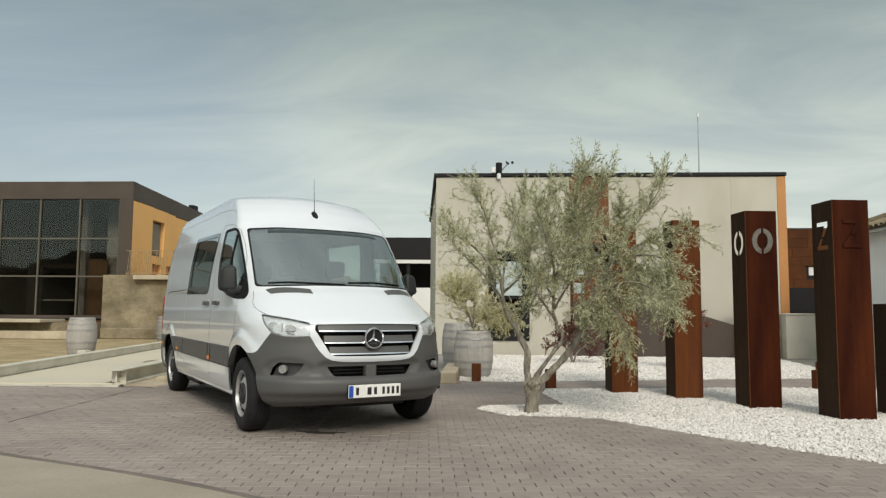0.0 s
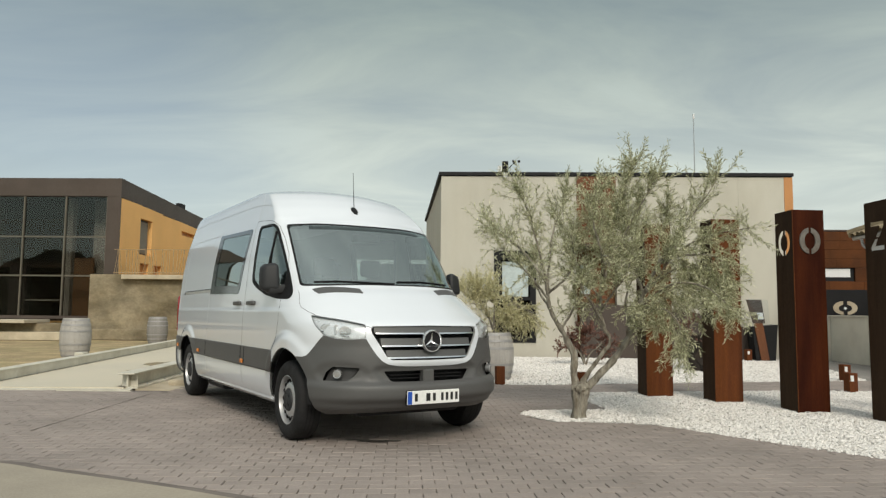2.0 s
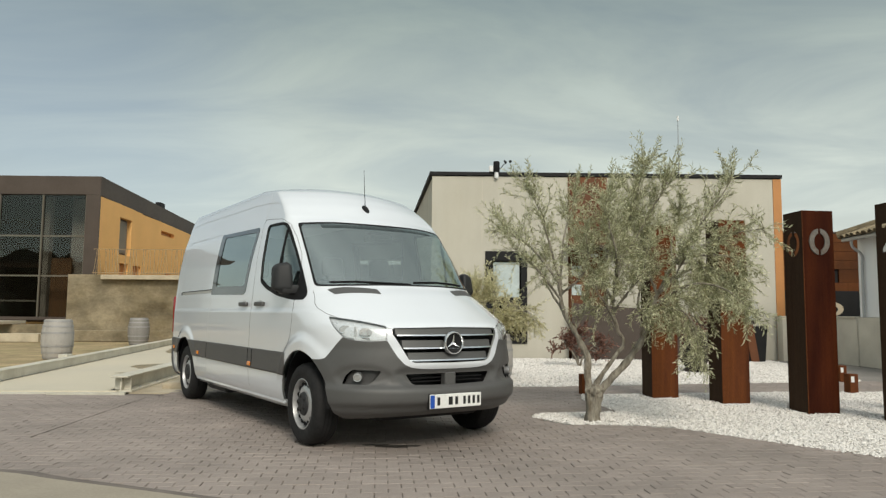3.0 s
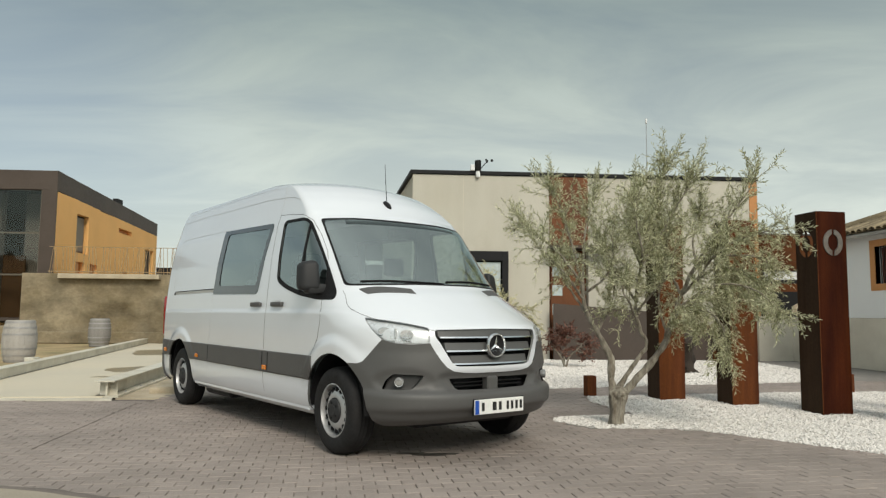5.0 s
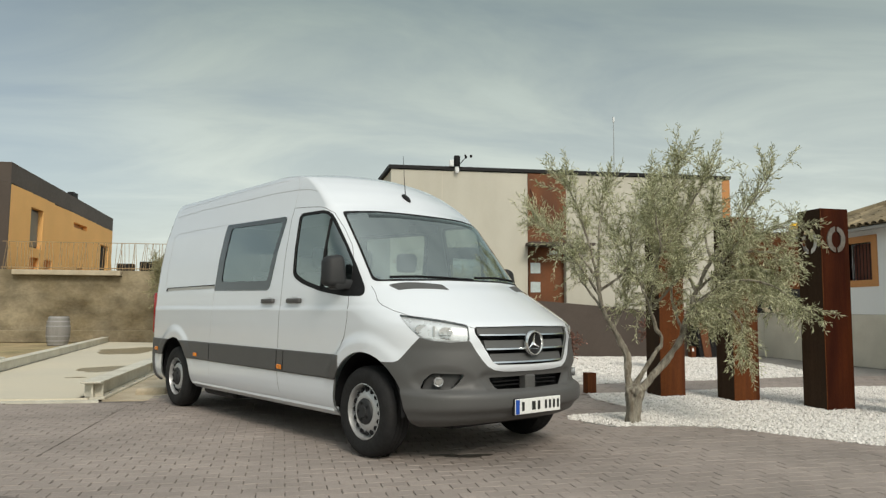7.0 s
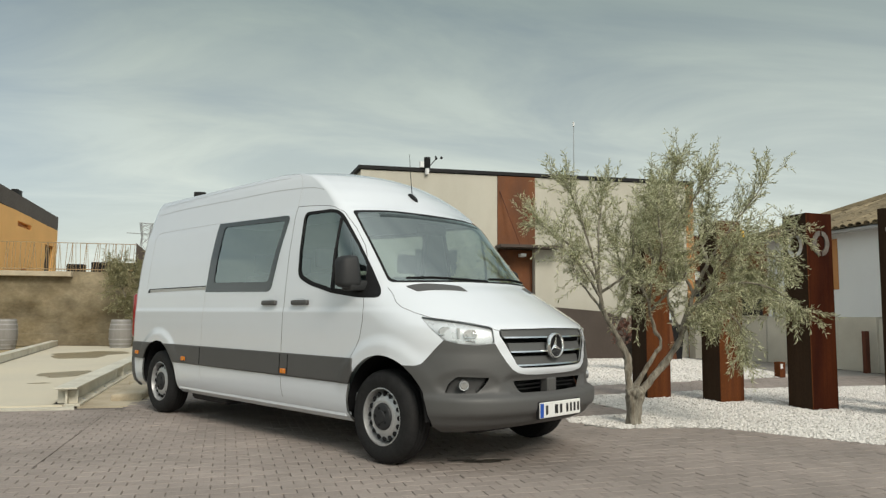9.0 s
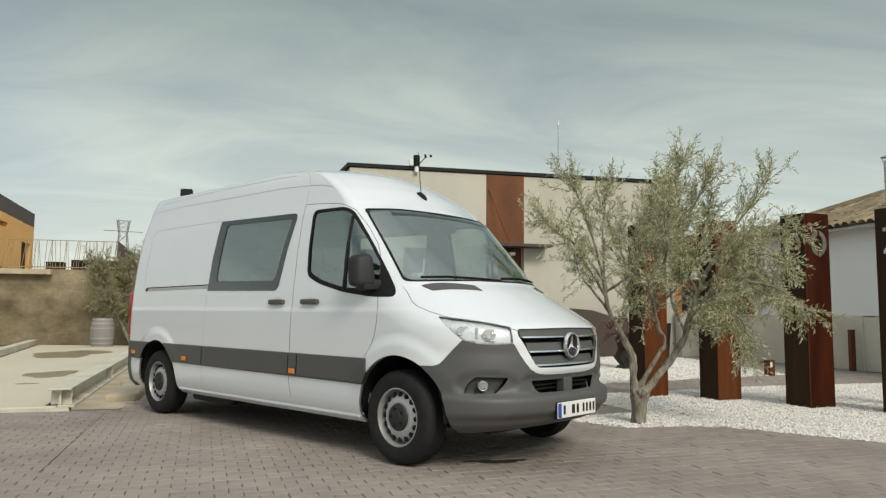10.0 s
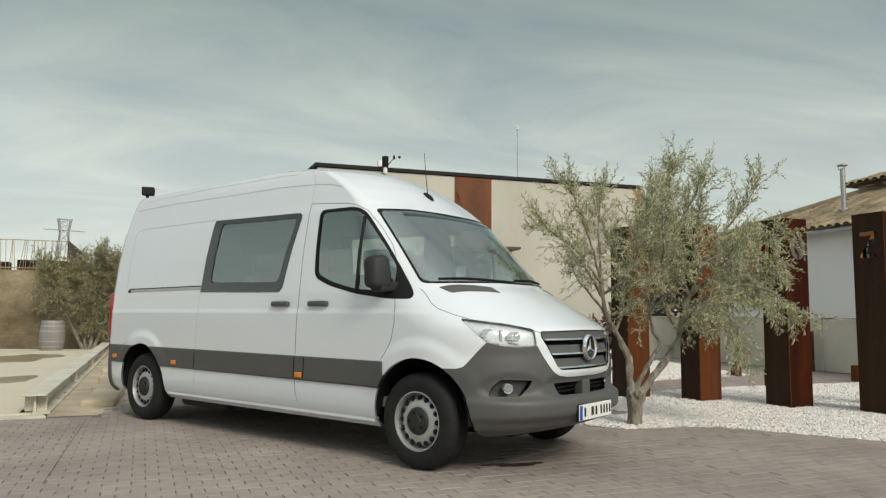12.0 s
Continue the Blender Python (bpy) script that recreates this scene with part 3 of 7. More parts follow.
def pebbles(name, poly, per_m2, size, seed, label, z0=-0.002, cut=None):
    """Loose marble chips: thousands of small uneven stones over the bed."""
    rng = np.random.default_rng(seed)
    P = np.array(poly)
    lo, hi = P.min(0), P.max(0)
    n = int((hi - lo).prod() * per_m2)
    q = lo + rng.random((n, 2)) * (hi - lo)
    u, v = q[:, 0], q[:, 1]
    ok = inside_np(u, v, poly)
    if cut is not None:
        ok &= cut(u, v)
    q = q[ok]
    n = len(q)
    octa = np.array([(1, 0, 0), (0, 1, 0), (-1, 0, 0), (0, -1, 0), (0, 0, 1), (0, 0, -1)], float)
    tri = np.array([(0, 1, 4), (1, 2, 4), (2, 3, 4), (3, 0, 4), (1, 0, 5), (2, 1, 5), (3, 2, 5), (0, 3, 5)])
    V = octa[None] + rng.normal(0, 0.22, (n, 6, 3))
    s = size * (0.55 + 0.75 * rng.random((n, 1, 1)))
    V *= s * np.array([1.0, 0.72, 0.55])
    a = rng.random(n) * 2 * math.pi
    tilt = rng.normal(0, 0.35, n)
    c, d = np.cos(a)[:, None], np.sin(a)[:, None]
    x, y, z = V[..., 0] * c - V[..., 1] * d, V[..., 0] * d + V[..., 1] * c, V[..., 2] + V[..., 0] * np.sin(tilt)[:, None]
    V = np.stack([x + q[:, :1], y + q[:, 1:], z + z0 + rng.random((n, 1)) * 0.009], -1).reshape(-1, 3)
    F = (tri[None] + 6 * np.arange(n)[:, None, None]).reshape(-1, 3)
    return data_part(name, V.tolist(), F.tolist(), "pebble", None, label, kind="stuff", category="gravel")


def inside_np(u, v, poly):
    r = np.zeros(u.shape, bool)
    for (x1, y1), (x2, y2) in zip(poly, poly[1:] + poly[:1]):
        r ^= ((y1 > v) != (y2 > v)) & (u < (x2 - x1) * (v - y1) / ((y2 - y1) or 1e-12) + x1)
    return r


flat("gravel_bed", GRAVEL_1, -0.003, "gravelbed", "bed of white marble chippings round the steel pillars", 0.03, "gravel")
flat("gravel_bed_rear", GRAVEL_2, -0.003, "gravelbed", "bed of white marble chippings before the cream building", 0.03, "gravel")
pebbles("gravel", GRAVEL_1, 2300, 0.0168, 1, "loose white marble chippings", cut=lambda u, v: v > 5.6)
pebbles("gravel", GRAVEL_2, 700, 0.026, 2, "loose white marble chippings")

# ---- the white panel van ----
from mathutils.bvhtree import BVHTree

VAN_AT, VAN_TURN = (-1.842, 7.830), -57.0
# height at the side, half width, height and reach of the nose on the centre line, depth of the rounded front
VAN_ROWS = np.array([
    (0.270, 0.900, 0.305, 0.780, 0.80), (0.330, 0.965, 0.345, 0.880, 0.84), (0.385, 0.982, 0.395, 0.902, 0.86), (0.415, 0.990, 0.420, 0.955, 0.88),
    (0.480, 0.999, 0.480, 0.964, 0.92), (0.535, 1.001, 0.535, 0.962, 0.92), (0.560, 1.002, 0.560, 0.908, 0.92), (0.620, 1.003, 0.620, 0.902, 0.92),
    (0.800, 1.003, 0.800, 0.918, 0.92), (0.950, 1.003, 0.950, 0.915, 0.92), (1.035, 1.002, 1.045, 0.885, 0.90), (1.075, 1.000, 1.085, 0.820, 0.88),
    (1.180, 0.998, 1.215, 0.600, 0.85), (1.270, 0.993, 1.325, 0.410, 0.83), (1.330, 0.990, 1.392, 0.270, 0.80), (1.700, 0.950, 1.745, -0.120, 0.56),
    (2.030, 0.890, 2.055, -0.465, 0.34), (2.125, 0.858, 2.148, -0.590, 0.36), (2.236, 0.828, 2.259, -0.735, 0.42), (2.338, 0.798, 2.361, -0.895, 0.46),
    (2.420, 0.768, 2.443, -1.050, 0.44), (2.476, 0.738, 2.500, -1.225, 0.46), (2.509, 0.710, 2.537, -1.450, 0.52), (2.533, 0.629, 2.560, -1.800, 0.64),
    (2.551, 0.483, 2.575, -2.281, 0.80), (2.565, 0.285, 2.581, -2.632, 0.80), (2.571, 0.018, 2.584, -2.932, 0.80),])
VAN_REAR, VAN_POWER = -4.72, 2.4


def van_row(v):
    k = np.arange(len(VAN_ROWS))
    return [float(np.interp(v, k, VAN_ROWS[:, i])) for i in range(5)]


def van_half():
    """The right half of the body as a fine sheet: rows from sill to roof, columns from the back doors round the side to the nose."""
    vs = [0.0]
    for k in range(len(VAN_ROWS) - 1):
        a, b = VAN_ROWS[k], VAN_ROWS[k + 1]
        step = max(abs(a[0] - b[0]), math.hypot(a[2] - b[2], a[3] - b[3]) * 0.8, abs(a[1] - b[1]))
        n = max(1, round(step / 0.022))
        vs += [k + (i + 1) / n for i in range(n)]
    # soften the kinks between the rows
    tab = np.array([van_row(v) for v in vs])
    for turn in range(3):
        t2 = tab.copy()
        t2[1:-1] = 0.25 * tab[:-2] + 0.5 * tab[1:-1] + 0.25 * tab[2:]
        if turn:
            t2[tab[:, 0] < 0.63] = tab[tab[:, 0] < 0.63]
        tab = t2
    grid = []
    for zs, w, zc, xf, d in tab:
        line = []
        rear = VAN_REAR + 0.05 * max(0.0, (zs - 1.0) / 1.6) ** 2 + 0.006 * max(0.0, (zs - 2.2) / 0.4) ** 2
        r = min(0.12, w * 0.5)
        for i in range(10):
            line.append((rear, -(w - r) * i / 10, zs))
        for i in range(6):
            a = math.pi / 2 * i / 6
            line.append((rear + r * (1 - math.cos(a)), -(w - r + r * math.sin(a)), zs))
        firm = float(np.interp(zs, (1.98, 2.10, 2.44, 2.54), (0, 1, 1, 0)))
        bow, rc = float(np.interp(zs, (2.0, 2.2, 2.45), (0.16, 0.15, 0.16))), min(0.105, w * 0.4)
        x0, xc = rear + r, xf - d * (1 - firm) - (bow + rc * 0.9) * firm
        for i in range(180):
            line.append((x0 + (xc - x0) * i / 180, -w, zs))
        for i in range(91):
            a = math.pi / 2 * i / 90
            c, s = math.cos(a), math.sin(a)
            c = 0.0 if i == 90 else c
            pw = 2 / float(np.interp(zs, (0.66, 0.86, 1.3, 2.0, 2.3), (2.7, VAN_POWER, VAN_POWER, 2.6, 3.2)))
            soft_x, soft_y = xf - d + d * s ** pw, -w * c ** pw
            if i <= 30:
                turn = radians(66) * i / 30
                hard_x, hard_y = xc + rc * math.sin(turn), -(w - rc + rc * math.cos(turn))
                edge_x, edge_y = hard_x, hard_y
            else:
                hard_y = edge_y * (90 - i) / 60
                hard_x = xf - (xf - edge_x) * (hard_y / edge_y) ** 2
            y = soft_y + (hard_y - soft_y) * firm
            line.append((soft_x + (hard_x - soft_x) * firm, y, zs + (zc - zs) * (s * s * (1 - firm) + (1 - (y / w) ** 2) * firm)))
        grid.append(line)
    grid = np.array(grid)
    # pressings: a shallow shoulder along the flank and flares round the wheel arches
    x, y, z = grid[..., 0], grid[..., 1], grid[..., 2]
    flank = np.clip((0.62 - x) / 0.5, 0, 1) * np.clip((-y - 0.80) / 0.12, 0, 1) * np.clip((x - VAN_REAR - 0.02) / 0.15, 0, 1)
    y += 0.009 * flank * np.clip((z - 1.155) / 0.035, 0, 1) * np.clip((1.9 - z) / 0.6, 0, 1)
    for cx, r0, r1, out in ((0.035, 0.52, 0.61, 0.024), (-3.915, 0.51, 0.60, 0.018)):
        f = np.clip((r1 - np.hypot(x - cx, z - 0.375)) / (r1 - r0), 0, 1)
        y -= out * flank * f * f * (3 - 2 * f) * np.clip((z - 0.50) / 0.22, 0, 1)
    # the bumper falls back towards the lower intake and the fog lamp pocket
    u = np.clip((0.56 - 0.9 * np.abs(z - 0.655) - np.abs(y)) / 0.10, 0, 1)
    v = np.clip((z - 0.542) / 0.022, 0, 1) * np.clip((0.712 - z) / 0.045, 0, 1)
    x -= 0.026 * (x > 0.6) * u * u * (3 - 2 * u) * v * v * (3 - 2 * v)
    r = np.hypot(((-y - x) / math.sqrt(2) - 0.035) / 0.27, (z - 0.632) / 0.098)
    f = np.clip((1 - r) / 0.32, 0, 1) * (x > 0.25) * (x < 0.86)
    f = f * f * (3 - 2 * f)
    x -= 0.012 * f
    y += 0.012 * f
    return grid


def frame_of(P, plane):
    if plane == "side":
        return P[..., 0], P[..., 2]
    if plane == "front":
        return P[..., 1], P[..., 2]
    if plane == "top":
        return P[..., 0], P[..., 1]
    return (-P[..., 1] - P[..., 0]) / math.sqrt(2), P[..., 2]     # corner


def inside(u, v, poly):
    r = np.zeros(u.shape, bool)
    k = len(poly)
    for i in range(k):
        (x1, y1), (x2, y2) = poly[i], poly[(i + 1) % k]
        hit = ((y1 > v) != (y2 > v)) & (u < (x2 - x1) * (v - y1) / ((y2 - y1) or 1e-12) + x1)
        r ^= hit
    return r


def rounded(poly, r, n=5):
    """The polygon with its corners rounded."""
    out = []
    k = len(poly)
    for i in range(k):
        p0, p, p1 = Vector(poly[i - 1]), Vector(poly[i]), Vector(poly[(i + 1) % k])
        a, b = (p0 - p), (p1 - p)
        q = min(r, a.length * 0.45, b.length * 0.45)
        a, b = p + a.normalized() * q, p + b.normalized() * q
        for j in range(n + 1):
            t = j / n
            out.append(tuple(a * (1 - t) ** 2 + p * 2 * t * (1 - t) + b * t * t))
    return out


def arch(cx, cz, r, foot=0.1, n=28):
    return [(cx + r * math.cos(math.pi * i / n), cz + r * math.sin(math.pi * i / n)) for i in range(n + 1)] + [(cx - r, foot), (cx + r, foot)]


LAMP = rounded([(0.388, 1.121), (0.27, 1.108), (0.06, 1.082), (-0.146, 1.045), (-0.163, 0.926), (-0.02, 0.914), (0.10, 0.924), (0.212, 0.950), (0.305, 1.03)], 0.022)
VAN_CUTS = [
    # label, plane, polygon, test on the sheet
    ("cladding", "side", [(-5.0, 0.795), (-0.30, 0.785), (-0.30, 0.580), (-5.0, 0.602)], lambda P: (P[..., 0] < 0.0) & (P[..., 1] < -0.5)),
    ("rear_bumper", "side", [(-5.0, 0.61), (-4.57, 0.61), (-4.55, 0.2), (-5.0, 0.2)], lambda P: P[..., 0] < -4.0),
    ("bumper", "corner", [(-0.75, 0.0), (-0.75, 0.686), (-0.50, 0.688), (-0.415, 0.693), (-0.345, 0.708), (-0.294, 0.738), (-0.25, 0.79), (-0.205, 0.855), (-0.163, 0.926), (-0.02, 0.914), (0.10, 0.924), (0.212, 0.950), (0.275, 0.885), (0.345, 0.805), (0.375, 0.776), (0.42, 0.762), (0.62, 0.758), (0.62, 0.0)], lambda P: P[..., 0] > 0.1),
    ("lamp", "corner", LAMP, lambda P: P[..., 0] > 0.2),
    ("pocket", "corner", rounded([(0.205, 0.570), (0.175, 0.640), (0.115, 0.690), (-0.125, 0.682), (-0.085, 0.625), (-0.025, 0.568)], 0.022), lambda P: P[..., 0] > 0.3),
    ("hole", "front", rounded([(0.3, 1.043), (-0.525, 1.030), (-0.535, 0.985), (-0.405, 0.765), (-0.36, 0.745), (0.3, 0.735)], 0.03), lambda P: P[..., 0] > 0.5),
    ("lower_hole", "front", rounded([(0.3, 0.655), (-0.425, 0.652), (-0.36, 0.560), (0.3, 0.553)], 0.025), lambda P: P[..., 0] > 0.5),
    ("hood_vent", "top", rounded([(0.050, -0.775), (0.160, -0.752), (0.272, -0.575), (0.370, -0.398), (0.278, -0.395), (0.170, -0.580)], 0.012), lambda P: (P[..., 2] > 1.2) & (P[..., 2] < 1.40)),
    ("screen_border", "front", rounded([(0.5, 2.047), (-0.50, 2.045), (-0.808, 2.025), (-0.845, 1.390), (-0.78, 1.388), (-0.3, 1.402), (0.5, 1.402)], 0.04), lambda P: (P[..., 0] > -0.86) & (P[..., 1] > -0.90)),
    ("screen", "front", rounded([(0.5, 2.033), (-0.50, 2.030), (-0.793, 2.008), (-0.831, 1.402), (-0.3, 1.414), (0.5, 1.414)], 0.045), lambda P: (P[..., 0] > -0.86) & (P[..., 1] > -0.90)),
    ("door_border", "side", rounded([(-1.205, 2.055), (-0.80, 2.047), (-0.722, 2.033), (-0.655, 1.995), (-0.605, 1.945), (-0.405, 1.718), (-0.235, 1.505), (-0.055, 1.264), (-0.30, 1.268), (-0.65, 1.310), (-0.98, 1.385), (-1.17, 1.46)], 0.07), lambda P: (P[..., 1] < -0.80) & (P[..., 0] < 0.05)),
    ("door_glass", "side", rounded([(-1.178, 2.030), (-0.81, 2.022), (-0.735, 2.008), (-0.672, 1.974), (-0.625, 1.928), (-0.422, 1.706), (-0.275, 1.520), (-0.255, 1.325), (-0.66, 1.350), (-0.97, 1.420), (-1.14, 1.49)], 0.05), lambda P: (P[..., 1] < -0.80) & (P[..., 0] < 0.05)),
    ("slide_border", "side", [(-2.800, 2.083)] + rounded([(-2.800, 2.083), (-1.430, 2.050), (-1.600, 1.338), (-2.870, 1.357)], 0.07)[6:18] + [(-2.870, 1.357)], lambda P: P[..., 1] < -0.7),
    ("slide_glass", "side", rounded([(-2.665, 2.035), (-1.505, 2.003), (-1.660, 1.430), (-2.715, 1.450)], 0.05), lambda P: P[..., 1] < -0.7),
    ("hole", "side", arch(0.035, 0.375, 0.450), lambda P: (P[..., 0] < 0.75) & (P[..., 1] < -0.5)),
    ("hole", "side", arch(-3.915, 0.375, 0.445), lambda P: P[..., 1] < -0.5),
]


def van():
    base = thing("panel_van", *VAN_AT, 0, VAN_TURN, "white high-roof panel van with grey bumpers parked on pavers", "van")
    grid = van_half()
    R, C, _ = grid.shape
    whole = grid.reshape(-1, 3).copy()
    idx = np.arange(R * C).reshape(R, C)
    Q = np.stack([idx[:-1, :-1], idx[:-1, 1:], idx[1:, 1:], idx[1:, :-1]], -1).reshape(-1, 4)
    # a tree of the closed skin, on which seams and small fittings are laid
    full = np.vstack([whole, whole * (1, -1, 1)])
    skin = BVHTree.FromPolygons(full.tolist(), np.vstack([Q, (Q + len(whole))[:, ::-1]]).tolist())

    slope = np.cross(np.gradient(grid, axis=1), np.gradient(grid, axis=0))
    slope[:, (0, -1), 1] = 0.0
    slope /= np.linalg.norm(slope, axis=-1, keepdims=True) + 1e-12
    slope *= -1 if slope[R // 2, C // 2, 1] > 0 else 1
    slope = slope.reshape(-1, 3)
    slope = np.vstack([slope, slope * (1, -1, 1)])
    polys = np.vstack([Q, (Q + len(whole))[:, ::-1]])

    def skin_normal(co):
        """The skin's soft normal at a point on it."""
        quad = polys[skin.find_nearest(co)[2]]
        wt = 1 / (np.linalg.norm(full[quad] - np.array(co), axis=1) + 1e-5) ** 2
        return Vector((slope[quad] * wt[:, None]).sum(0)).normalized()

    half = bmesh.new()
    hv = [half.verts.new(c) for c in whole]
    for q in Q:
        half.faces.new([hv[i] for i in q])
    mark = half.faces.layers.int.new("piece")
    names = ["body"] + sorted({c[0] for c in VAN_CUTS})

    def span(f, plane):
        pts = np.array([v.co for v in f.verts])
        u, v = frame_of(pts, plane)
        return u.min(), u.max(), v.min(), v.max()

    for name, plane, poly, test in VAN_CUTS:
        P = np.array(poly)
        u0, v0 = P.min(0) - 0.03
        u1, v1 = P.max(0) + 0.03
        cand = {}
        cen = np.array([f.calc_center_median() for f in half.faces])
        cu, cv = frame_of(cen, plane)
        near = test(cen) & (cu > u0) & (cu < u1) & (cv > v0) & (cv < v1)
        for f, ok in zip(list(half.faces), near):
            if ok:
                cand[f] = span(f, plane)
        for (x1, y1), (x2, y2) in zip(poly, poly[1:] + poly[:1]):
            if math.hypot(x2 - x1, y2 - y1) < 1e-5:
                continue
            lo_u, hi_u, lo_v, hi_v = min(x1, x2) - 0.002, max(x1, x2) + 0.002, min(y1, y2) - 0.002, max(y1, y2) + 0.002
            sel = [f for f, b in cand.items() if b[1] > lo_u and b[0] < hi_u and b[3] > lo_v and b[2] < hi_v]
            if not sel:
                continue
            if plane == "side":
                co, no = (x1, 0, y1), (-(y2 - y1), 0, x2 - x1)
            elif plane == "front":
                co, no = (0, x1, y1), (0, -(y2 - y1), x2 - x1)
            elif plane == "top":
                co, no = (x1, y1, 0), (-(y2 - y1), x2 - x1, 0)
            else:
                k = 1 / math.sqrt(2)
                co, no = (-x1 * k, -x1 * k, y1), ((y2 - y1) * k, (y2 - y1) * k, x2 - x1)
            geom = sel + list({e for f in sel for e in f.edges}) + list({v for f in sel for v in f.verts})
            r = bmesh.ops.bisect_plane(half, geom=geom, dist=1e-5, plane_co=co, plane_no=no)
            fresh = [g for g in r["geom"] if isinstance(g, bmesh.types.BMFace)]
            for f in sel:
                if f.is_valid:
                    cand[f] = span(f, plane)
                else:
                    cand.pop(f, None)
            for f in fresh:
                cand[f] = span(f, plane)
        faces = [f for f in cand if f.is_valid]
        cen = np.array([f.calc_center_median() for f in faces])
        cu, cv = frame_of(cen, plane)
        for f, ok in zip(faces, inside(cu, cv, poly) & test(cen)):
            if ok:
                f[mark] = names.index(name)
    half.normal_update()
    flip = -1 if sum(f.normal.y * f.calc_area() for f in half.faces) > 0 else 1
    half.verts.index_update()

    def sheet(labels, mirror=False, both=False, push=0.0, below=9.0):
        """The labelled pieces as a sheet, pushed along the normal, on one side or both."""
        keys = {names.index(n) for n in labels}
        faces = [f for f in half.faces if f[mark] in keys and f.calc_center_median().z < below]
        bm = bmesh.new()
        for sy in ((1, -1) if both else ((-1,) if mirror else (1,))):
            made = {}
            for f in faces:
                loop = []
                for v in f.verts:
                    if v.index not in made:
                        c = v.co + skin_normal(v.co) * push if push else v.co.copy()
                        made[v.index] = bm.verts.new((c.x, (0.0 if abs(v.co.y) < 1e-6 else c.y) * sy, c.z))
                    loop.append(made[v.index])
                bm.faces.new(loop if sy == 1 else loop[::-1])
        if both:
            bmesh.ops.remove_doubles(bm, verts=[v for v in bm.verts if abs(v.co.y) < 1e-5], dist=1e-4)
        return bm

    def shell(name, bm, mat, thick, parent=base, lab="", inner=None, rim=True, soft=False):
        me = bpy.data.meshes.new(name)
        bm.normal_update()
        mid = [f for f in bm.faces if f.calc_center_median().y < -0.3]
        if mid and sum(f.normal.y * f.calc_area() for f in mid) > 0 or not mid and sum(f.normal.dot(Vector((1, 1, 0.5))) for f in bm.faces) < 0:
            bmesh.ops.reverse_faces(bm, faces=bm.faces)
        for f in bm.faces:
            f.smooth = True
        bm.to_mesh(me)
        bm.free()
        me.materials.append(M[mat])
        me.materials.append(M[inner or mat])
        if soft:
            me.normals_split_custom_set_from_vertices([skin_normal(v.co) for v in me.vertices])
        ob = new(name, me)
        ob.parent = parent
        if thick:
            s = ob.modifiers.new("wall", "SOLIDIFY")
            s.thickness, s.offset, s.material_offset, s.use_rim = thick, -1, 1, rim
        return tagged(ob, lab)

    body = shell("body", sheet(["body"], both=True), "paint", 0.0, lab="glossy white painted van body", soft=True)
    shell("inner_lining", sheet(["body"], both=True, push=-0.018, below=2.30), "cabin", 0.0, lab="pale grey inner lining of the van")
    shell("front_bumper", sheet(["bumper"], both=True, push=0.004), "plastic", 0.0, lab="grey moulded plastic front bumper", soft=True)
    for mir in (False, True):
        shell("side_cladding", sheet(["cladding"], mir, push=0.010), "plastic", 0.018, lab="dark grey plastic side moulding")
        shell("rear_bumper_corner", sheet(["rear_bumper"], mir, push=0.012), "plastic", 0.02, lab="dark grey plastic rear bumper corner")
        lamp = shell("headlamp", sheet(["lamp"], mir, push=-0.021), "lampbowl", 0.004, lab="headlamp with clear lens and bright reflectors")
        shell("lens", sheet(["lamp"], mir, push=0.001), "lens", 0.0, parent=lamp)
        s = -1 if not mir else 1
        for px, py, pz, pr in ((0.535, 0.820, 1.012, 0.043), (0.685, 0.712, 0.994, 0.043)):
            # hooded half-bowl with a bright lip
            bm = lathe([(0.0, -0.010), (pr * 0.5, -0.007), (pr * 0.9, 0.004), (pr, 0.016), (pr * 1.08, 0.014)], 18, "x")
            bm.transform(pose(px, s * py, pz, 0, 0, s * 35) @ Matrix.Diagonal((1, 1.15, 0.80, 1)))
            part("reflector", bm, "lampgrey", lamp, smooth=True)
            bm = box(-0.010, 0.018, -pr * 1.1, pr * 0.9, -pr * 0.72, -pr * 0.50, 0.003)
            bm.transform(pose(px, s * py, pz, 0, 0, s * 35))
            part("reflector_lip", bm, "chrome", lamp)
        # upright web between the bowls, and the clear strip along the foot of the lamp
        bm = box(-0.014, 0.014, -0.010, 0.010, -0.040, 0.040, 0.004)
        bm.transform(pose(0.622, s * 0.772, 1.000, 0, 0, s * 40))
        part("lamp_web", bm, "lampgrey", lamp)
        bm = tube([(0.44, s * 0.868, 0.968), (0.58, s * 0.800, 0.950), (0.72, s * 0.690, 0.940)], 0.006, 6)
        part("light_strip", bm, "chrome", lamp)
        # bumper plastic again, darkened in colour for the shade of the recess
        fog = shell("fog_lamp_pocket", sheet(["pocket"], mir, push=-0.042), "pocket", 0.004, lab="recessed fog lamp pocket, its shade in the darker grey")
        bm = lathe([(0.0, 0.002), (0.024, 0.0), (0.029, -0.006), (0.036, -0.004), (0.038, -0.045)], 24, "x")
        bm.transform(pose(0.700, s * 0.790, 0.630, 0, 0, s * 38))
        part("fog_lamp", bm, "foglens", fog, "round clear fog lamp", smooth=True)
        shell("hood_vent", sheet(["hood_vent"], mir, push=0.002), "ventplastic", 0.01, lab="dark grey slotted vent at the foot of the windscreen")
        win = shell("door_window", sheet(["door_border"], mir, push=0.002), "seal", 0.02, lab="front door window with black rubber frame", rim=False)
        shell("pane", sheet(["door_glass"], mir, push=-0.006), "carglass", 0.0, parent=win).visible_shadow = False
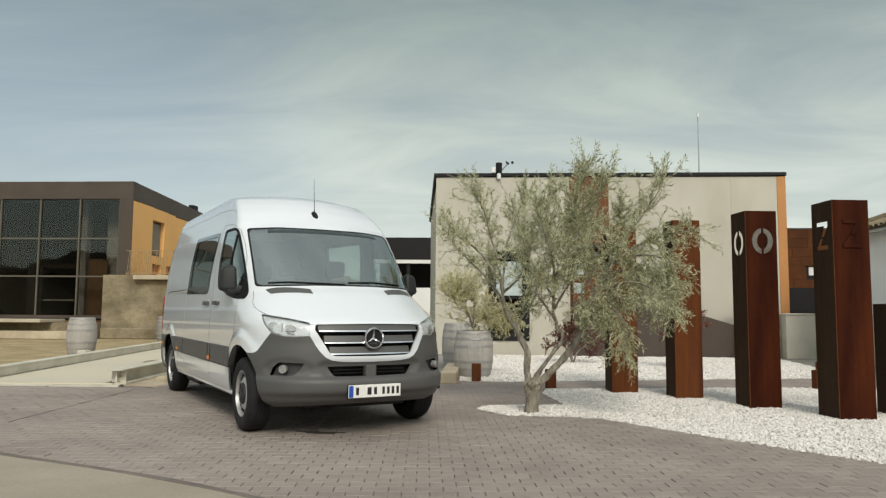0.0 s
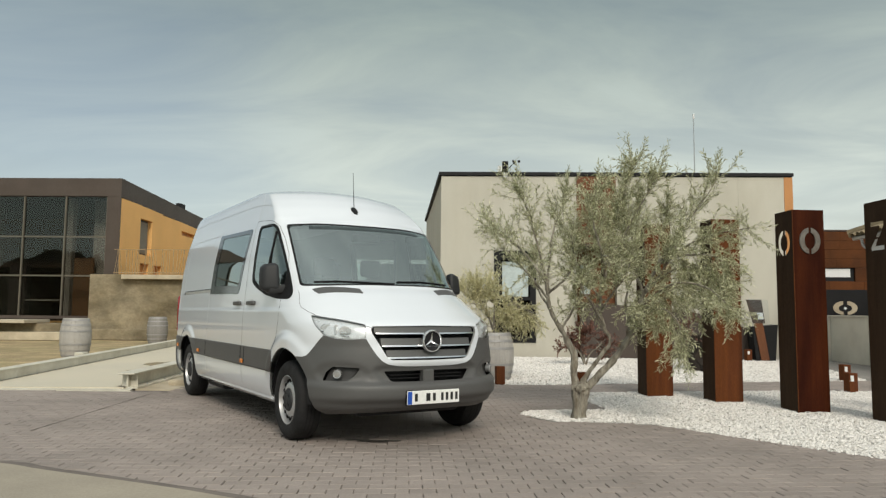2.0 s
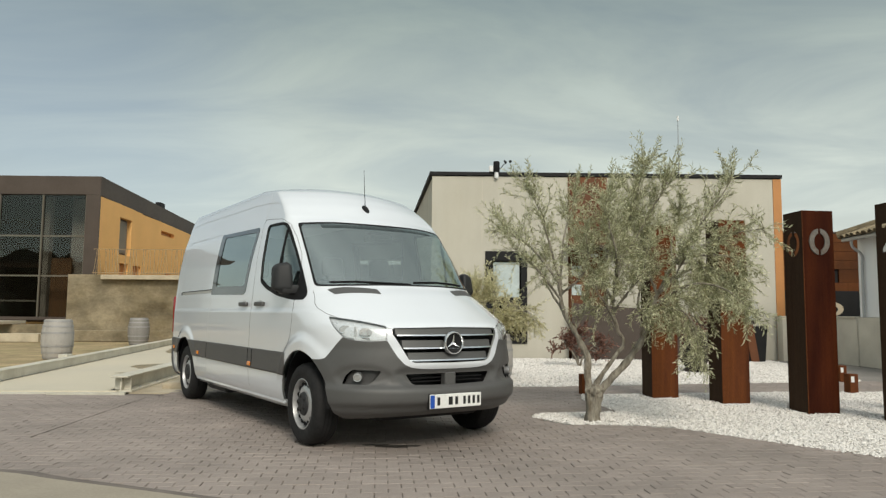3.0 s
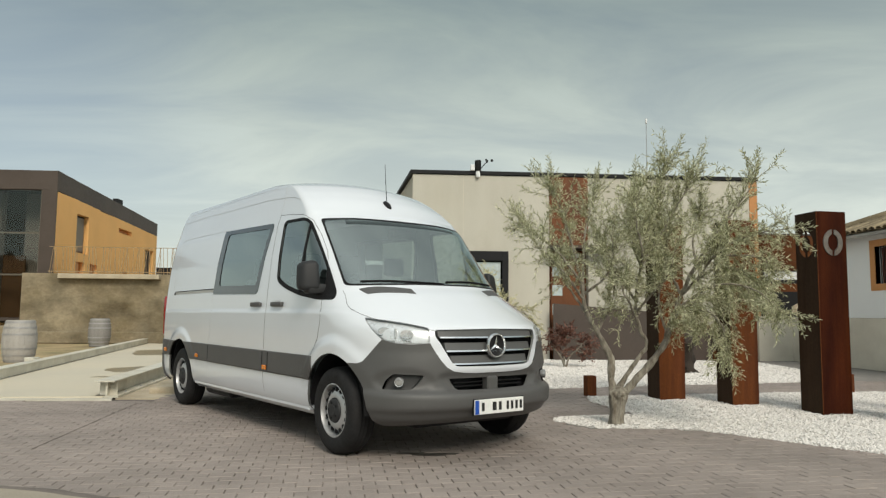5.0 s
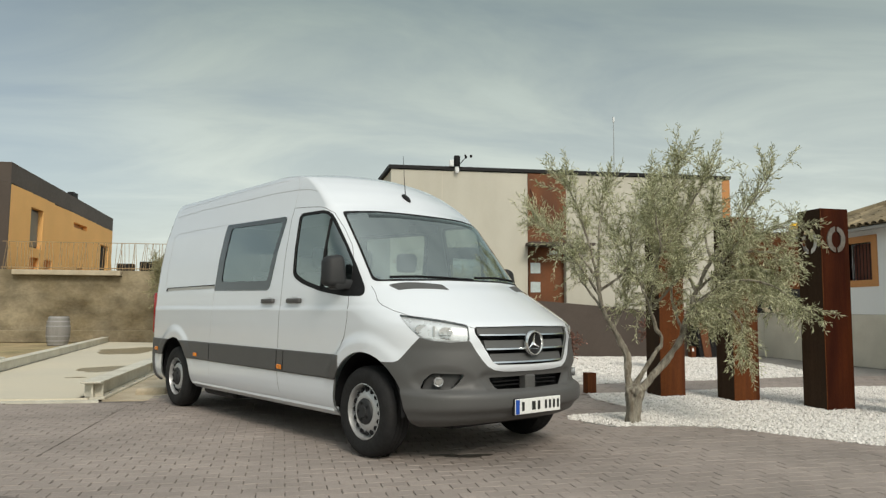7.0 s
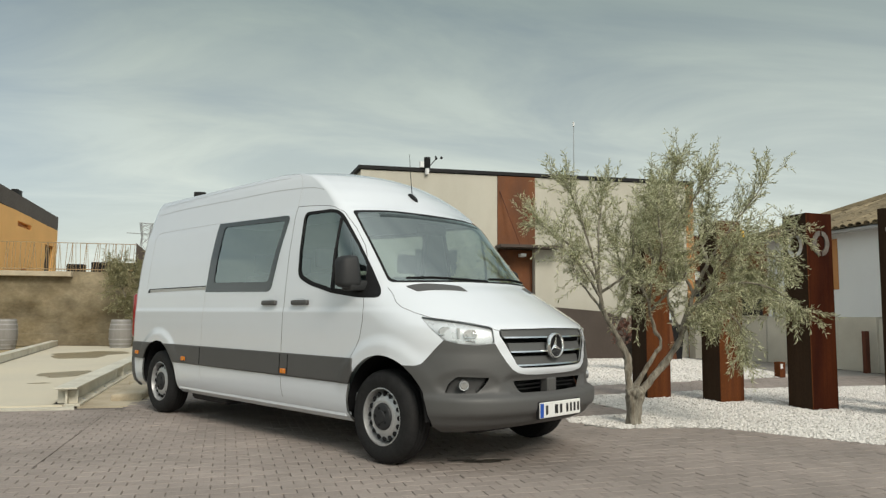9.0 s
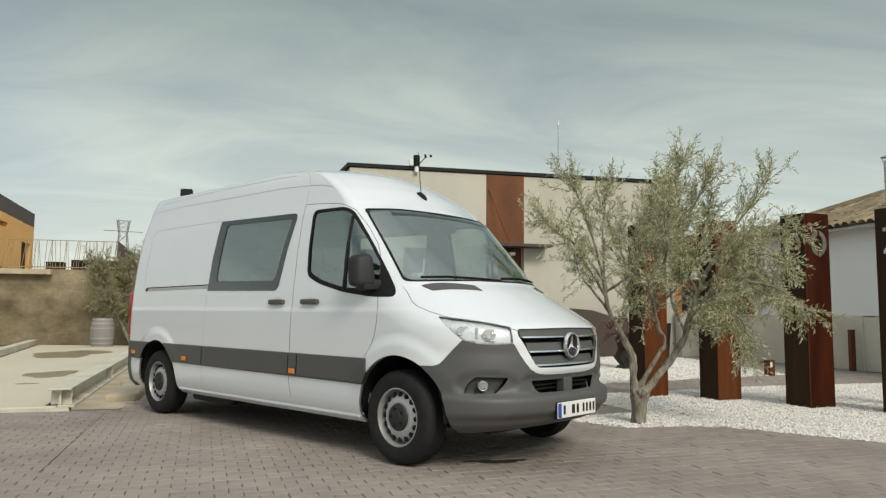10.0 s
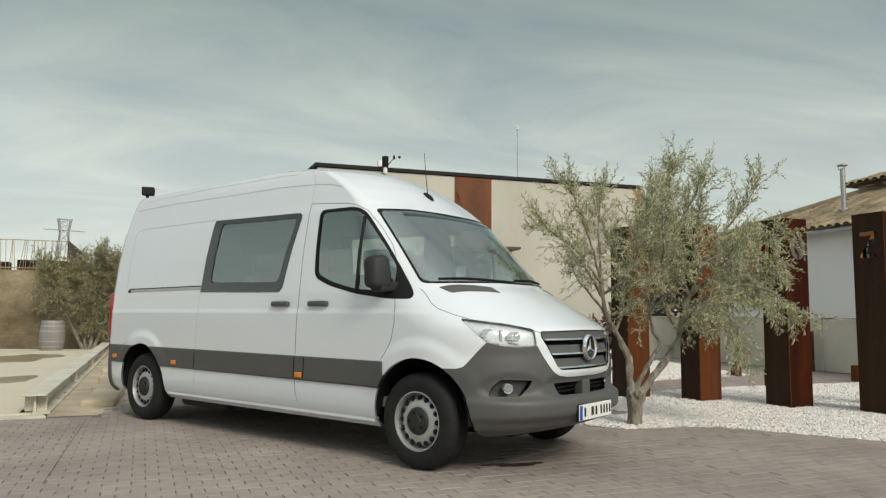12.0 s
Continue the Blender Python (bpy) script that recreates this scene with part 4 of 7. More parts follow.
        win = shell("sliding_door_window", sheet(["slide_border"], mir, push=0.004), "cladglass", 0.02, lab="tinted sliding door window with dark printed border", rim=False)
        shell("pane", sheet(["slide_glass"], mir, push=-0.002), "carglass", 0.0, parent=win).visible_shadow = False
    win = shell("windscreen", sheet(["screen_border"], both=True, push=0.002), "seal", 0.02, lab="large raked windscreen with black border", rim=False)
    shell("pane", sheet(["screen"], both=True, push=0.0), "screenglass", 0.0, parent=win).visible_shadow = False

    half.free()
    def lay(u, v, plane, s):
        """The point and normal of the skin behind (u, v) in a plane, on the side s."""
        if plane == "side":
            o, d = Vector((u, s * 3, v)), Vector((0, -s, 0))
        elif plane == "front":
            o, d = Vector((3, u, v)), Vector((-1, 0, 0))
        elif plane == "corner":
            k = 1 / math.sqrt(2)
            o, d = Vector(((3 - u) * k, s * (3 + u) * k, v)), Vector((-k, -s * k, 0))
        else:
            o, d = Vector((u, v, 4)), Vector((0, 0, -1))
        p, n, _, _ = skin.ray_cast(o, d)
        if p is None:
            return None
        return p, (n if n.dot(d) < 0 else -n)

    def strip(name, pts, plane, width, mat, lift=0.0012, s=-1, lab="", depth=0.0):
        line = []
        for a, b in zip(pts, pts[1:]):
            n = max(2, int(math.hypot(b[0] - a[0], b[1] - a[1]) / 0.03))
            line += [(a[0] + (b[0] - a[0]) * i / n, a[1] + (b[1] - a[1]) * i / n) for i in range(n)]
        line.append(pts[-1])
        hits = [h for h in (lay(u, v, plane, s) for u, v in line) if h]
        bm = bmesh.new()
        rows = []
        for i, (p, n) in enumerate(hits):
            t = (hits[min(i + 1, len(hits) - 1)][0] - hits[max(i - 1, 0)][0]).normalized()
            side = t.cross(n).normalized() * width / 2
            top = p + n * (lift + depth)
            row = [bm.verts.new(p - n * 0.004 - side), bm.verts.new(top - side * 0.8), bm.verts.new(top + side * 0.8), bm.verts.new(p - n * 0.004 + side)]
            rows.append(row)
        for a, b in zip(rows, rows[1:]):
            for k in range(3):
                bm.faces.new((a[k], a[k + 1], b[k + 1], b[k]))
        return part(name, bm, mat, body, lab, smooth=True)

    for s in (-1, 1):
        # thin grey strips on the closed skin paint the shade of gaps and grooves
        strip("door_gap", [(-1.355, 2.124), (-1.346, 1.816), (-1.351, 1.32), (-1.358, 0.929), (-1.359, 0.80)], "side", 0.0055, "gap", s=s)
        strip("door_gap", [(-1.362, 0.58), (-1.356, 0.50), (-1.339, 0.40)], "side", 0.0055, "gap", s=s)
        strip("door_gap", [(-0.284, 1.534), (-0.255, 1.40), (-0.236, 1.30), (-0.212, 1.20), (-0.207, 1.09), (-0.236, 0.95), (-0.284, 0.864), (-0.336, 0.787)], "side", 0.0055, "gap", s=s)
        strip("door_gap", [(-1.355, 2.124), (-1.15, 2.112), (-0.979, 2.096), (-0.86, 2.084), (-0.773, 2.064), (-0.65, 2.008), (-0.499, 1.862), (-0.365, 1.705), (-0.324, 1.632), (-0.284, 1.534)], "side", 0.0055, "gap", s=s)
        strip("door_gap", [(-2.875, 1.35), (-2.884, 1.11), (-2.889, 0.80)], "side", 0.005, "softgap", s=s)
        strip("door_gap", [(-2.896, 0.59), (-2.91, 0.42)], "side", 0.005, "softgap", s=s)
        strip("panel_edge", [(-4.355, 1.42), (-4.350, 1.70), (-4.350, 1.90), (-4.365, 1.98), (-4.355, 2.05), (-4.31, 2.083), (-4.23, 2.093), (-3.66, 2.095), (-2.80, 2.092)], "side", 0.008, "softgap", s=s)
        strip("roof_groove", [(-4.50, 2.335), (-3.82, 2.352), (-2.75, 2.340), (-1.85, 2.335), (-1.39, 2.312), (-1.16, 2.289), (-1.00, 2.25)], "side", 0.008, "softgap", s=s)
        strip("roof_groove", [(-4.40, 2.440), (-3.05, 2.466), (-1.92, 2.458), (-1.66, 2.445)], "side", 0.006, "softgap", s=s)
        strip("door_gap", [(-1.355, 2.124), (-1.368, 2.21), (-1.37, 2.312), (-1.42, 2.40), (-1.515, 2.48)], "side", 0.005, "softgap", s=s)
        for gx in (-2.893, -1.365, -1.238):
            strip("moulding_gap", [(gx - 0.003, 0.605), (gx, 0.69), (gx + 0.003, 0.776)], "side", 0.007, "seal", 0.0135, s=s)
        strip("hood_gap", [(-0.060, s * 0.866), (-0.015, s * 0.872), (0.03, s * 0.885), (0.08, s * 0.906), (0.16, s * 0.912), (0.28, s * 0.897), (0.40, s * 0.862), (0.462, s * 0.836)], "top", 0.005, "gap", s=s)
        strip("lamp_seam", LAMP + LAMP[:1], "corner", 0.0035, "softgap", s=s)
        strip("hood_gap", [(0.462, s * 0.836), (0.60, s * 0.735), (0.72, s * 0.628), (0.778, s * 0.567), (0.815, s * 0.51)], "top", 0.004, "gap", s=s)
        strip("sliding_rail", [(-4.283, 1.390), (-2.872, 1.398)], "side", 0.034, "railsteel", 0.004, s=s, lab="pale metal sliding door rail")
        strip("rail_slot", [(-4.285, 1.411), (-2.872, 1.419)], "side", 0.010, "seal", 0.005, s=s)
        strip("rail_slot", [(-4.30, 1.388), (-4.25, 1.388)], "side", 0.034, "seal", 0.008, s=s)
        for x0, x1, nm in ((-1.70, -1.47, "door_handle"), (-1.205, -0.965, "door_handle")):
            p, n = lay((x0 + x1) / 2, 1.235, "side", s)
            cup = lathe([(0.0, 0.0), (0.05, 0.001), (0.062, 0.003), (0.066, 0.0)], 20, "y")
            cup.transform(Matrix.Translation(p) @ Matrix.Diagonal((1.5, s, 0.62, 1)))
            h = part(nm, box(x0, x1, p.y - 0.035 if s < 0 else p.y - 0.004, p.y + 0.004 if s < 0 else p.y + 0.035, 1.212, 1.256, 0.012, segments=2), "plastic", base, "dark grey pull handle", smooth=True)
            part("handle_cup", cup, "paint", h, smooth=True)
        for mx, mz in ((-1.298, 0.628), (-3.255, 0.645), (-4.47, 0.665)):
            p, n = lay(mx, mz, "side", s)
            y = p.y + s * 0.012
            part("side_marker", box(mx - 0.045, mx + 0.045, min(y, y + s * 0.012), max(y, y + s * 0.012), mz - 0.022, mz + 0.022, 0.006), "amber", base, "amber side marker lamp")
        # tail lamp wrapped round the rear corner
        bm = box(VAN_REAR + 0.002, VAN_REAR + 0.105, -1.004 if s < 0 else 0.90, -0.90 if s < 0 else 1.004, 0.83, 1.37, 0.045, segments=4)
        part("tail_lamp", bm, "red", base, "tall red tail lamp", smooth=True)
        # mirror on its arm
        my = s * (1.055 if s < 0 else 1.005)
        bm = box(-0.415, -0.285, my - 0.082, my + 0.082, 1.345, 1.612, 0.044, segments=4)
        for v in bm.verts:
            up = max(0.0, (v.co.z - 1.40) / 0.21)
            v.co.x += (v.co.z - 1.48) * -0.12 + (abs(v.co.y) - 1.08) * -0.35
            v.co.y = my + (v.co.y - my) * (1.04 - 0.20 * up * up)
            v.co.z -= 0.03 * up * max(0.0, (abs(v.co.y) - abs(my)) / 0.08) + (0.035 * up if s > 0 else 0.0)
        mirror = part("wing_mirror", bm, "mirrorplastic", base, "large dark grey wing mirror", smooth=True)
        part("mirror_glass", box(-0.400, -0.392, my - 0.062, my + 0.062, 1.395, 1.55, 0.003), "chrome", mirror)
        bm = box(-0.36, -0.235, min(s * 0.90, my + s * 0.02), max(s * 0.90, my + s * 0.02), 1.322, 1.405, 0.018, segments=2)
        for v in bm.verts:
            v.co.x -= (abs(v.co.y) - 0.92) * 0.25
        part("mirror_arm", bm, "mirrorplastic", mirror, smooth=True)
        p, n = lay(-0.645, 1.65, "side", s)
        top, _ = lay(-0.653, 1.955, "side", s)
        low, _ = lay(-0.645, 1.33, "side", s)
        part("window_divider", tube([top + Vector((0, s * 0.002, 0)), p + Vector((0, s * 0.002, 0)), low + Vector((0, s * 0.002, 0))], 0.013, 6), "seal", base)
        # wheels
        for wx in (0.0, -3.924):
            wheel(base, wx, s)
            bm = lathe([(0.0, -0.52), (0.455, -0.52), (0.455, -0.960)], 40, "y", caps=False)
            bm.transform(pose(wx + 0.02, 0, 0.375))
            if s > 0:
                bm.transform(Matrix.Diagonal((1, -1, 1, 1)))
            bmesh.ops.bisect_plane(bm, geom=bm.verts[:] + bm.edges[:] + bm.faces[:], plane_co=(0, 0, 0.36), plane_no=(0, 0, -1), clear_outer=True)
            part("wheel_liner", bm, "seal", base, smooth=True)
        # sills and jacking points under the doors
        part("sill", box(-3.44, -0.44, min(s * 0.90, s * 0.965), max(s * 0.90, s * 0.965), 0.305, 0.345, 0.01), "paint", base)
    part("underbody", box(-4.45, 0.55, -0.52, 0.52, 0.24, 0.36, 0.02), "black", base)
    part("underbody_side", box(-3.42, -0.46, -0.88, -0.52, 0.27, 0.35, 0.02), "black", base)
    part("underbody_side", box(-3.42, -0.46, 0.52, 0.88, 0.27, 0.35, 0.02), "black", base)
    part("spare_cradle", box(-3.35, -2.55, -0.86, -0.45, 0.20, 0.30, 0.03), "black", base)
    for y in (-0.35, 0.30):
        part("exhaust_box", tube([(-2.6, y, 0.25), (-1.4, y, 0.24)], 0.07, 12), "black", base, smooth=True)

    # grille: dark back, three bowed slats with chrome edges, round badge
    def nose(y, z):
        zs, w, zc, xf, d = (float(np.interp(z, VAN_ROWS[:11, 2], VAN_ROWS[:11, i])) for i in range(5))
        return xf - d * (1 - (1 - (abs(y) / w) ** VAN_POWER) ** (1 / VAN_POWER))

    grille = part("grille", prism([(-0.56, 1.06), (0.56, 1.06), (0.56, 0.72), (-0.56, 0.72)], 0.735, 0.745, "yz"), "black", base, "black radiator grille with chrome-edged slats")

    def bowed(z0, z1, half, back, front, mat, name, slope=0.0):
        bm = bmesh.new()
        rows = []
        for i in range(29):
            y = -half + 2 * half * i / 28
            x = nose(y, (z0 + z1) / 2)
            rows.append([bm.verts.new((x + back, y, z0)), bm.verts.new((x + front, y, z0)), bm.verts.new((x + front - slope, y, z1)), bm.verts.new((x + back, y, z1))])
        for a, b in zip(rows, rows[1:]):
            for k in range(4):
                bm.faces.new((a[k], a[(k + 1) % 4], b[(k + 1) % 4], b[k]))
        bm.faces.new(rows[0])
        bm.faces.new(rows[-1][::-1])
        return part(name, bm, mat, grille, smooth=False)

    for z in (0.972, 0.866, 0.765):
        half = 0.395 + (z - 0.75) * 0.47
        bowed(z - 0.008, z + 0.062, half, -0.07, -0.012, "slat", "slat", 0.022)
        bowed(z - 0.007, z + 0.0045, half, -0.03, 0.002, "chrome", "chrome_strip", 0.006)
    ring = lathe([(0.080, -0.012), (0.080, 0.010), (0.085, 0.018), (0.092, 0.018), (0.099, 0.006), (0.099, -0.012)], 48, "x", closed=True)
    ring.transform(pose(0.925, 0, 0.905))
    badge = part("round_badge", ring, "chrome", grille, "chrome ring badge with three spokes", smooth=True)
    part("badge_back", tube([(0.905, 0, 0.905), (0.918, 0, 0.905)], 0.081, 32), "black", badge)
    for a in (90, 210, 330):
        c, s_ = math.cos(radians(a)), math.sin(radians(a))
        bm = bmesh.new()
        tip = bm.verts.new((0.934, c * 0.082, 0.905 + s_ * 0.082))
        l1, l2 = (bm.verts.new((0.922, 0.015 * math.cos(radians(a + k)), 0.905 + 0.015 * math.sin(radians(a + k)))) for k in (60, -60))
        mid = bm.verts.new((0.937, 0, 0.905))
        low = bm.verts.new((0.918, 0, 0.905))
        for f in ((tip, l1, mid), (tip, mid, l2), (tip, low, l1), (tip, l2, low), (l1, low, mid), (l2, mid, low)):
            bm.faces.new(f)
        part("badge_spoke", bm, "chrome", badge)
    # lower intake
    low = part("lower_intake", prism([(-0.50, 0.67), (0.50, 0.67), (0.44, 0.54), (-0.44, 0.54)], 0.755, 0.765, "yz"), "black", base, "black lower air intake with thin bars")
    for z in (0.585, 0.615):
        bm = bmesh.new()
        join(bm, box(0.80, 0.84, -0.36, 0.36, z - 0.004, z + 0.004))
        part("intake_bar", bm, "black", low)
    part("intake_post", box(0.82, 0.905, -0.065, 0.045, 0.545, 0.66, 0.012), "plastic", low)
    # number plate with bars in place of its characters
    plate = part("number_plate", box(0.966, 0.974, -0.262, 0.258, 0.372, 0.488, 0.004), "plate", base, "white number plate with blue edge strip")
    part("plate_holder", box(0.940, 0.967, -0.268, 0.264, 0.366, 0.494, 0.005), "black", plate)
    part("plate_band", box(0.974, 0.9755, -0.258, -0.216, 0.377, 0.483), "plateblue", plate)
    for y0, y1 in ((-0.190, -0.162), (-0.078, -0.038), (-0.012, 0.016), (0.070, 0.095), (0.118, 0.143), (0.166, 0.191), (0.214, 0.239)):
        part("plate_bar", box(0.974, 0.9756, y0, y1, 0.398, 0.464), "ink", plate)
    # wipers, aerial
    for pts in ([(-0.74, 1.425), (-0.55, 1.432), (-0.02, 1.416)], [(0.02, 1.436), (0.30, 1.446), (0.66, 1.428)]):
        strip("wiper", pts, "front", 0.012, "seal", 0.010, lab="black windscreen wiper")
    p, n = lay(-0.70, -0.02, "top", 1)
    bm = bmesh.new()
    bmesh.ops.create_uvsphere(bm, u_segments=14, v_segments=8, radius=1.0)
    bm.transform(Matrix.Translation(p) @ pose(0, 0, 0, 0, 38, 0) @ Matrix.Diagonal((0.075, 0.034, 0.028, 1)))
    aerial = part("aerial", bm, "seal", base, "black roof aerial with thin rod", smooth=True)
    part("aerial_rod", tube([p + Vector((-0.01, 0, 0.02)), p + Vector((-0.04, 0.003, 0.23)), p + Vector((-0.06, 0.005, 0.43))], [0.0045, 0.003, 0.002], 6), "seal", aerial)
    # mirror camera housing behind the glass
    p, n = lay(0.02, 1.97, "front", 1)
    part("mirror_foot", box(p.x - 0.17, p.x - 0.045, -0.13, 0.16, 1.875, 1.965, 0.025, segments=2), "black", base)
    strip("shade_band", [(-0.62, 1.996), (-0.40, 2.004), (0.0, 2.007), (0.40, 2.004), (0.62, 1.996)], "front", 0.075, "shadeband", 0.0015, lab="dark tinted band along the top of the windscreen")
    # cabin
    part("cabin_floor", box(-4.40, 0.20, -0.88, 0.88, 0.42, 0.50), "cabin", base)
    part("dashboard", prism([(0.14, 1.26), (-0.02, 1.30), (-0.16, 1.27), (-0.24, 1.15), (-0.15, 0.85), (0.14, 0.80)], -0.80, 0.80, "xz", 0.02), "cabin", base, smooth=True)
    bm = lathe([(0.185, -0.012), (0.198, -0.012), (0.205, 0.0), (0.198, 0.012), (0.185, 0.012)], 28, "z", closed=True)
    bm.transform(pose(-0.30, 0.48, 1.28, 0, 62, 0))
    wheel_ob = part("steering_wheel", bm, "black", base, smooth=True)
    part("wheel_boss", tube([(-0.32, 0.48, 1.27), (-0.12, 0.48, 1.20)], 0.06, 12), "black", wheel_ob)
    for sx, sy in ((-0.95, 0.48), (-0.95, -0.10), (-0.95, -0.55), (-2.05, 0.45), (-2.05, -0.10), (-2.05, -0.55)):
        w = 0.22
        seat = part("seat", box(sx - 0.25, sx + 0.25, sy - w, sy + w, 0.80, 0.98, 0.05, segments=3), "fabric", base, "dark cloth van seat", smooth=True)
        bm = box(sx - 0.33, sx - 0.20, sy - w, sy + w, 0.93, 1.52, 0.05, segments=3)
        for v in bm.verts:
            v.co.x -= (v.co.z - 0.93) * 0.16
        part("backrest", bm, "fabric", seat, smooth=True)
        part("headrest", box(sx - 0.42, sx - 0.32, sy - 0.12, sy + 0.12, 1.56, 1.76, 0.04, segments=3), "fabric", seat, smooth=True)
        part("seat_base", box(sx - 0.20, sx + 0.20, sy - w * 0.9, sy + w * 0.9, 0.50, 0.80), "cabin", seat)
    return base


def wheel(parent, wx, s):
    """One road wheel: tyre, pressed-steel rim with dark blobs for its round holes, dark hub cover."""
    R = 0.356

    def place(bm):
        bm.transform(pose(wx, 0, R) @ Matrix.Diagonal((1, s, 1, 1)))
        return bm
    prof = [(0.212, 0.958), (0.222, 0.972), (0.250, 0.980), (0.290, 0.984), (0.320, 0.975), (0.338, 0.962), (0.350, 0.938), (0.355, 0.90), (0.356, 0.87),
            (0.355, 0.84), (0.350, 0.80), (0.335, 0.768), (0.290, 0.752), (0.212, 0.765)]
    tyre = part("tyre", place(lathe(prof, 56, "y", closed=True)), "rubber", parent, "black road tyre", smooth=True)
    # black rings on the tread paint the shade of its grooves
    for y in (0.835, 0.868, 0.900):
        part("tread_groove", place(lathe([(0.3545, y - 0.006), (0.3568, y - 0.005), (0.3568, y + 0.005), (0.3545, y + 0.006)], 48, "y", closed=True)), "seal", tyre)
    rim = part("rim", place(lathe([(0.216, 0.955), (0.220, 0.968), (0.212, 0.970), (0.207, 0.952), (0.203, 0.905), (0.196, 0.872), (0.189, 0.872), (0.184, 0.902), (0.176, 0.924), (0.156, 0.938), (0.135, 0.948), (0.112, 0.954), (0.100, 0.950), (0.090, 0.88), (0.215, 0.87)], 48, "y", caps=False)), "steel", tyre, "silver pressed-steel rim with round holes painted as dark blobs", smooth=True)
    # black blobs on the rim paint the darkness of its holes
    for i in range(16):
        a = 2 * math.pi * i / 16
        bm = bmesh.new()
        bmesh.ops.create_uvsphere(bm, u_segments=10, v_segments=6, radius=1.0)
        bm.transform(pose(math.cos(a) * 0.168, 0.931, math.sin(a) * 0.168, 0, -math.degrees(a), 0) @ Matrix.Diagonal((0.024, 0.016, 0.0215, 1)))
        part("rim_hole", place(bm), "seal", rim)
    hub = part("hub_cover", place(lathe([(0.0, 0.978), (0.042, 0.978), (0.048, 0.972), (0.080, 0.972), (0.096, 0.966), (0.103, 0.954), (0.103, 0.90)], 36, "y")), "hubgrey", rim, "dark grey hub cover", smooth=True)
    for i in range(5):
        a = 2 * math.pi * (i + 0.5) / 5
        part("wheel_bolt", place(tube([(math.cos(a) * 0.066, 0.960, math.sin(a) * 0.066), (math.cos(a) * 0.066, 0.977, math.sin(a) * 0.066)], 0.012, 6)), "seal", hub)


M["railsteel"] = material("sliding_rail_metal", (0.50, 0.49, 0.47), 0.4, 0.4, var=0.05, fine=40)
# bumper plastic darkened to paint the shade inside the pocket
M["pocket"] = material("shaded_pocket_plastic", (0.045, 0.045, 0.046), 0.55, var=0.06, fine=300)
M["foglens"] = material("fog_lamp_glass", (0.45, 0.455, 0.46), 0.12, 0.6, var=0.1, fine=30)
M["mirrorplastic"] = material("black_mirror_plastic", (0.026, 0.027, 0.029), 0.55, spec=0.3, var=0.06, fine=300, bump=0.04, bscale=900)
M["ventplastic"] = material("vent_plastic", (0.085, 0.085, 0.085), 0.7, var=0.08, fine=300)
M["lampgrey"] = material("lamp_bowl_silver", (0.70, 0.71, 0.72), 0.3, 0.5, var=0.1, fine=30)
# dark and soft greys that stand for shade in gaps, grooves and edges
M["gap"] = material("panel_gap_shade", (0.09, 0.09, 0.095), 0.8, var=0.05)
M["softgap"] = material("soft_gap_shade", (0.40, 0.41, 0.43), 0.5, var=0.05)
M["cladglass"] = material("printed_glass_border", (0.030, 0.034, 0.036), 0.10, var=0.05, coat=0.6)
M["hubgrey"] = material("dark_grey_hub_plastic", (0.020, 0.021, 0.023), 0.6, var=0.06)
van()

M["redwood"] = material("dark_red_shutter", (0.12, 0.03, 0.015), 0.6, var=0.15, scale=4, fine=50, stretch=(8, 8, 1))

# ---- corten pillars with stencilled signs ----
def stencil(kind):
    """Pieces of a stencil character, centred, about 0.32 high."""
    if kind == "0":
        out = []
        for s in (1, -1):
            c = [(s * 0.132 * math.cos(a), 0.160 * math.sin(a)) for a in np.linspace(-1.46, 1.46, 15)]
            c += [(s * 0.070 * math.cos(a), 0.102 * math.sin(a)) for a in np.linspace(1.34, -1.34, 13)]
            out.append(c)
        return out
    if kind == "Z":
        return [[(-0.108, 0.160), (0.112, 0.160), (0.112, 0.108), (0.040, -0.012), (-0.022, -0.012), (0.040, 0.112), (-0.108, 0.112)],
                [(-0.108, -0.160), (0.112, -0.160), (0.112, -0.112), (-0.030, -0.112), (0.012, -0.032), (-0.038, -0.032), (-0.108, -0.120)]]
    return []


def sheet_with_holes(w, h, holes, cz, thick):
    """A steel sheet in the x-z plane, with holes cut through it."""
    bm = bmesh.new()
    loops = [[(-w / 2, 0), (w / 2, 0), (w / 2, h), (-w / 2, h)]] + [[(x, z + cz) for x, z in hole] for hole in holes]
    edges = []
    for loop in loops:
        vs = [bm.verts.new((x, 0, z)) for x, z in loop]
        edges += [bm.edges.new((vs[i], vs[(i + 1) % len(vs)])) for i in range(len(vs))]
    bmesh.ops.triangle_fill(bm, edges=edges, use_beauty=True, use_dissolve=False)
    for f in bm.faces[:]:
        c = f.calc_center_median()
        if any(in_poly(c.x, c.z - cz, hole) for hole in holes):
            bm.faces.remove(f)
    r = bmesh.ops.extrude_face_region(bm, geom=bm.faces[:])
    for v in (g for g in r["geom"] if isinstance(g, bmesh.types.BMVert)):
        v.co.y += thick
    return bm


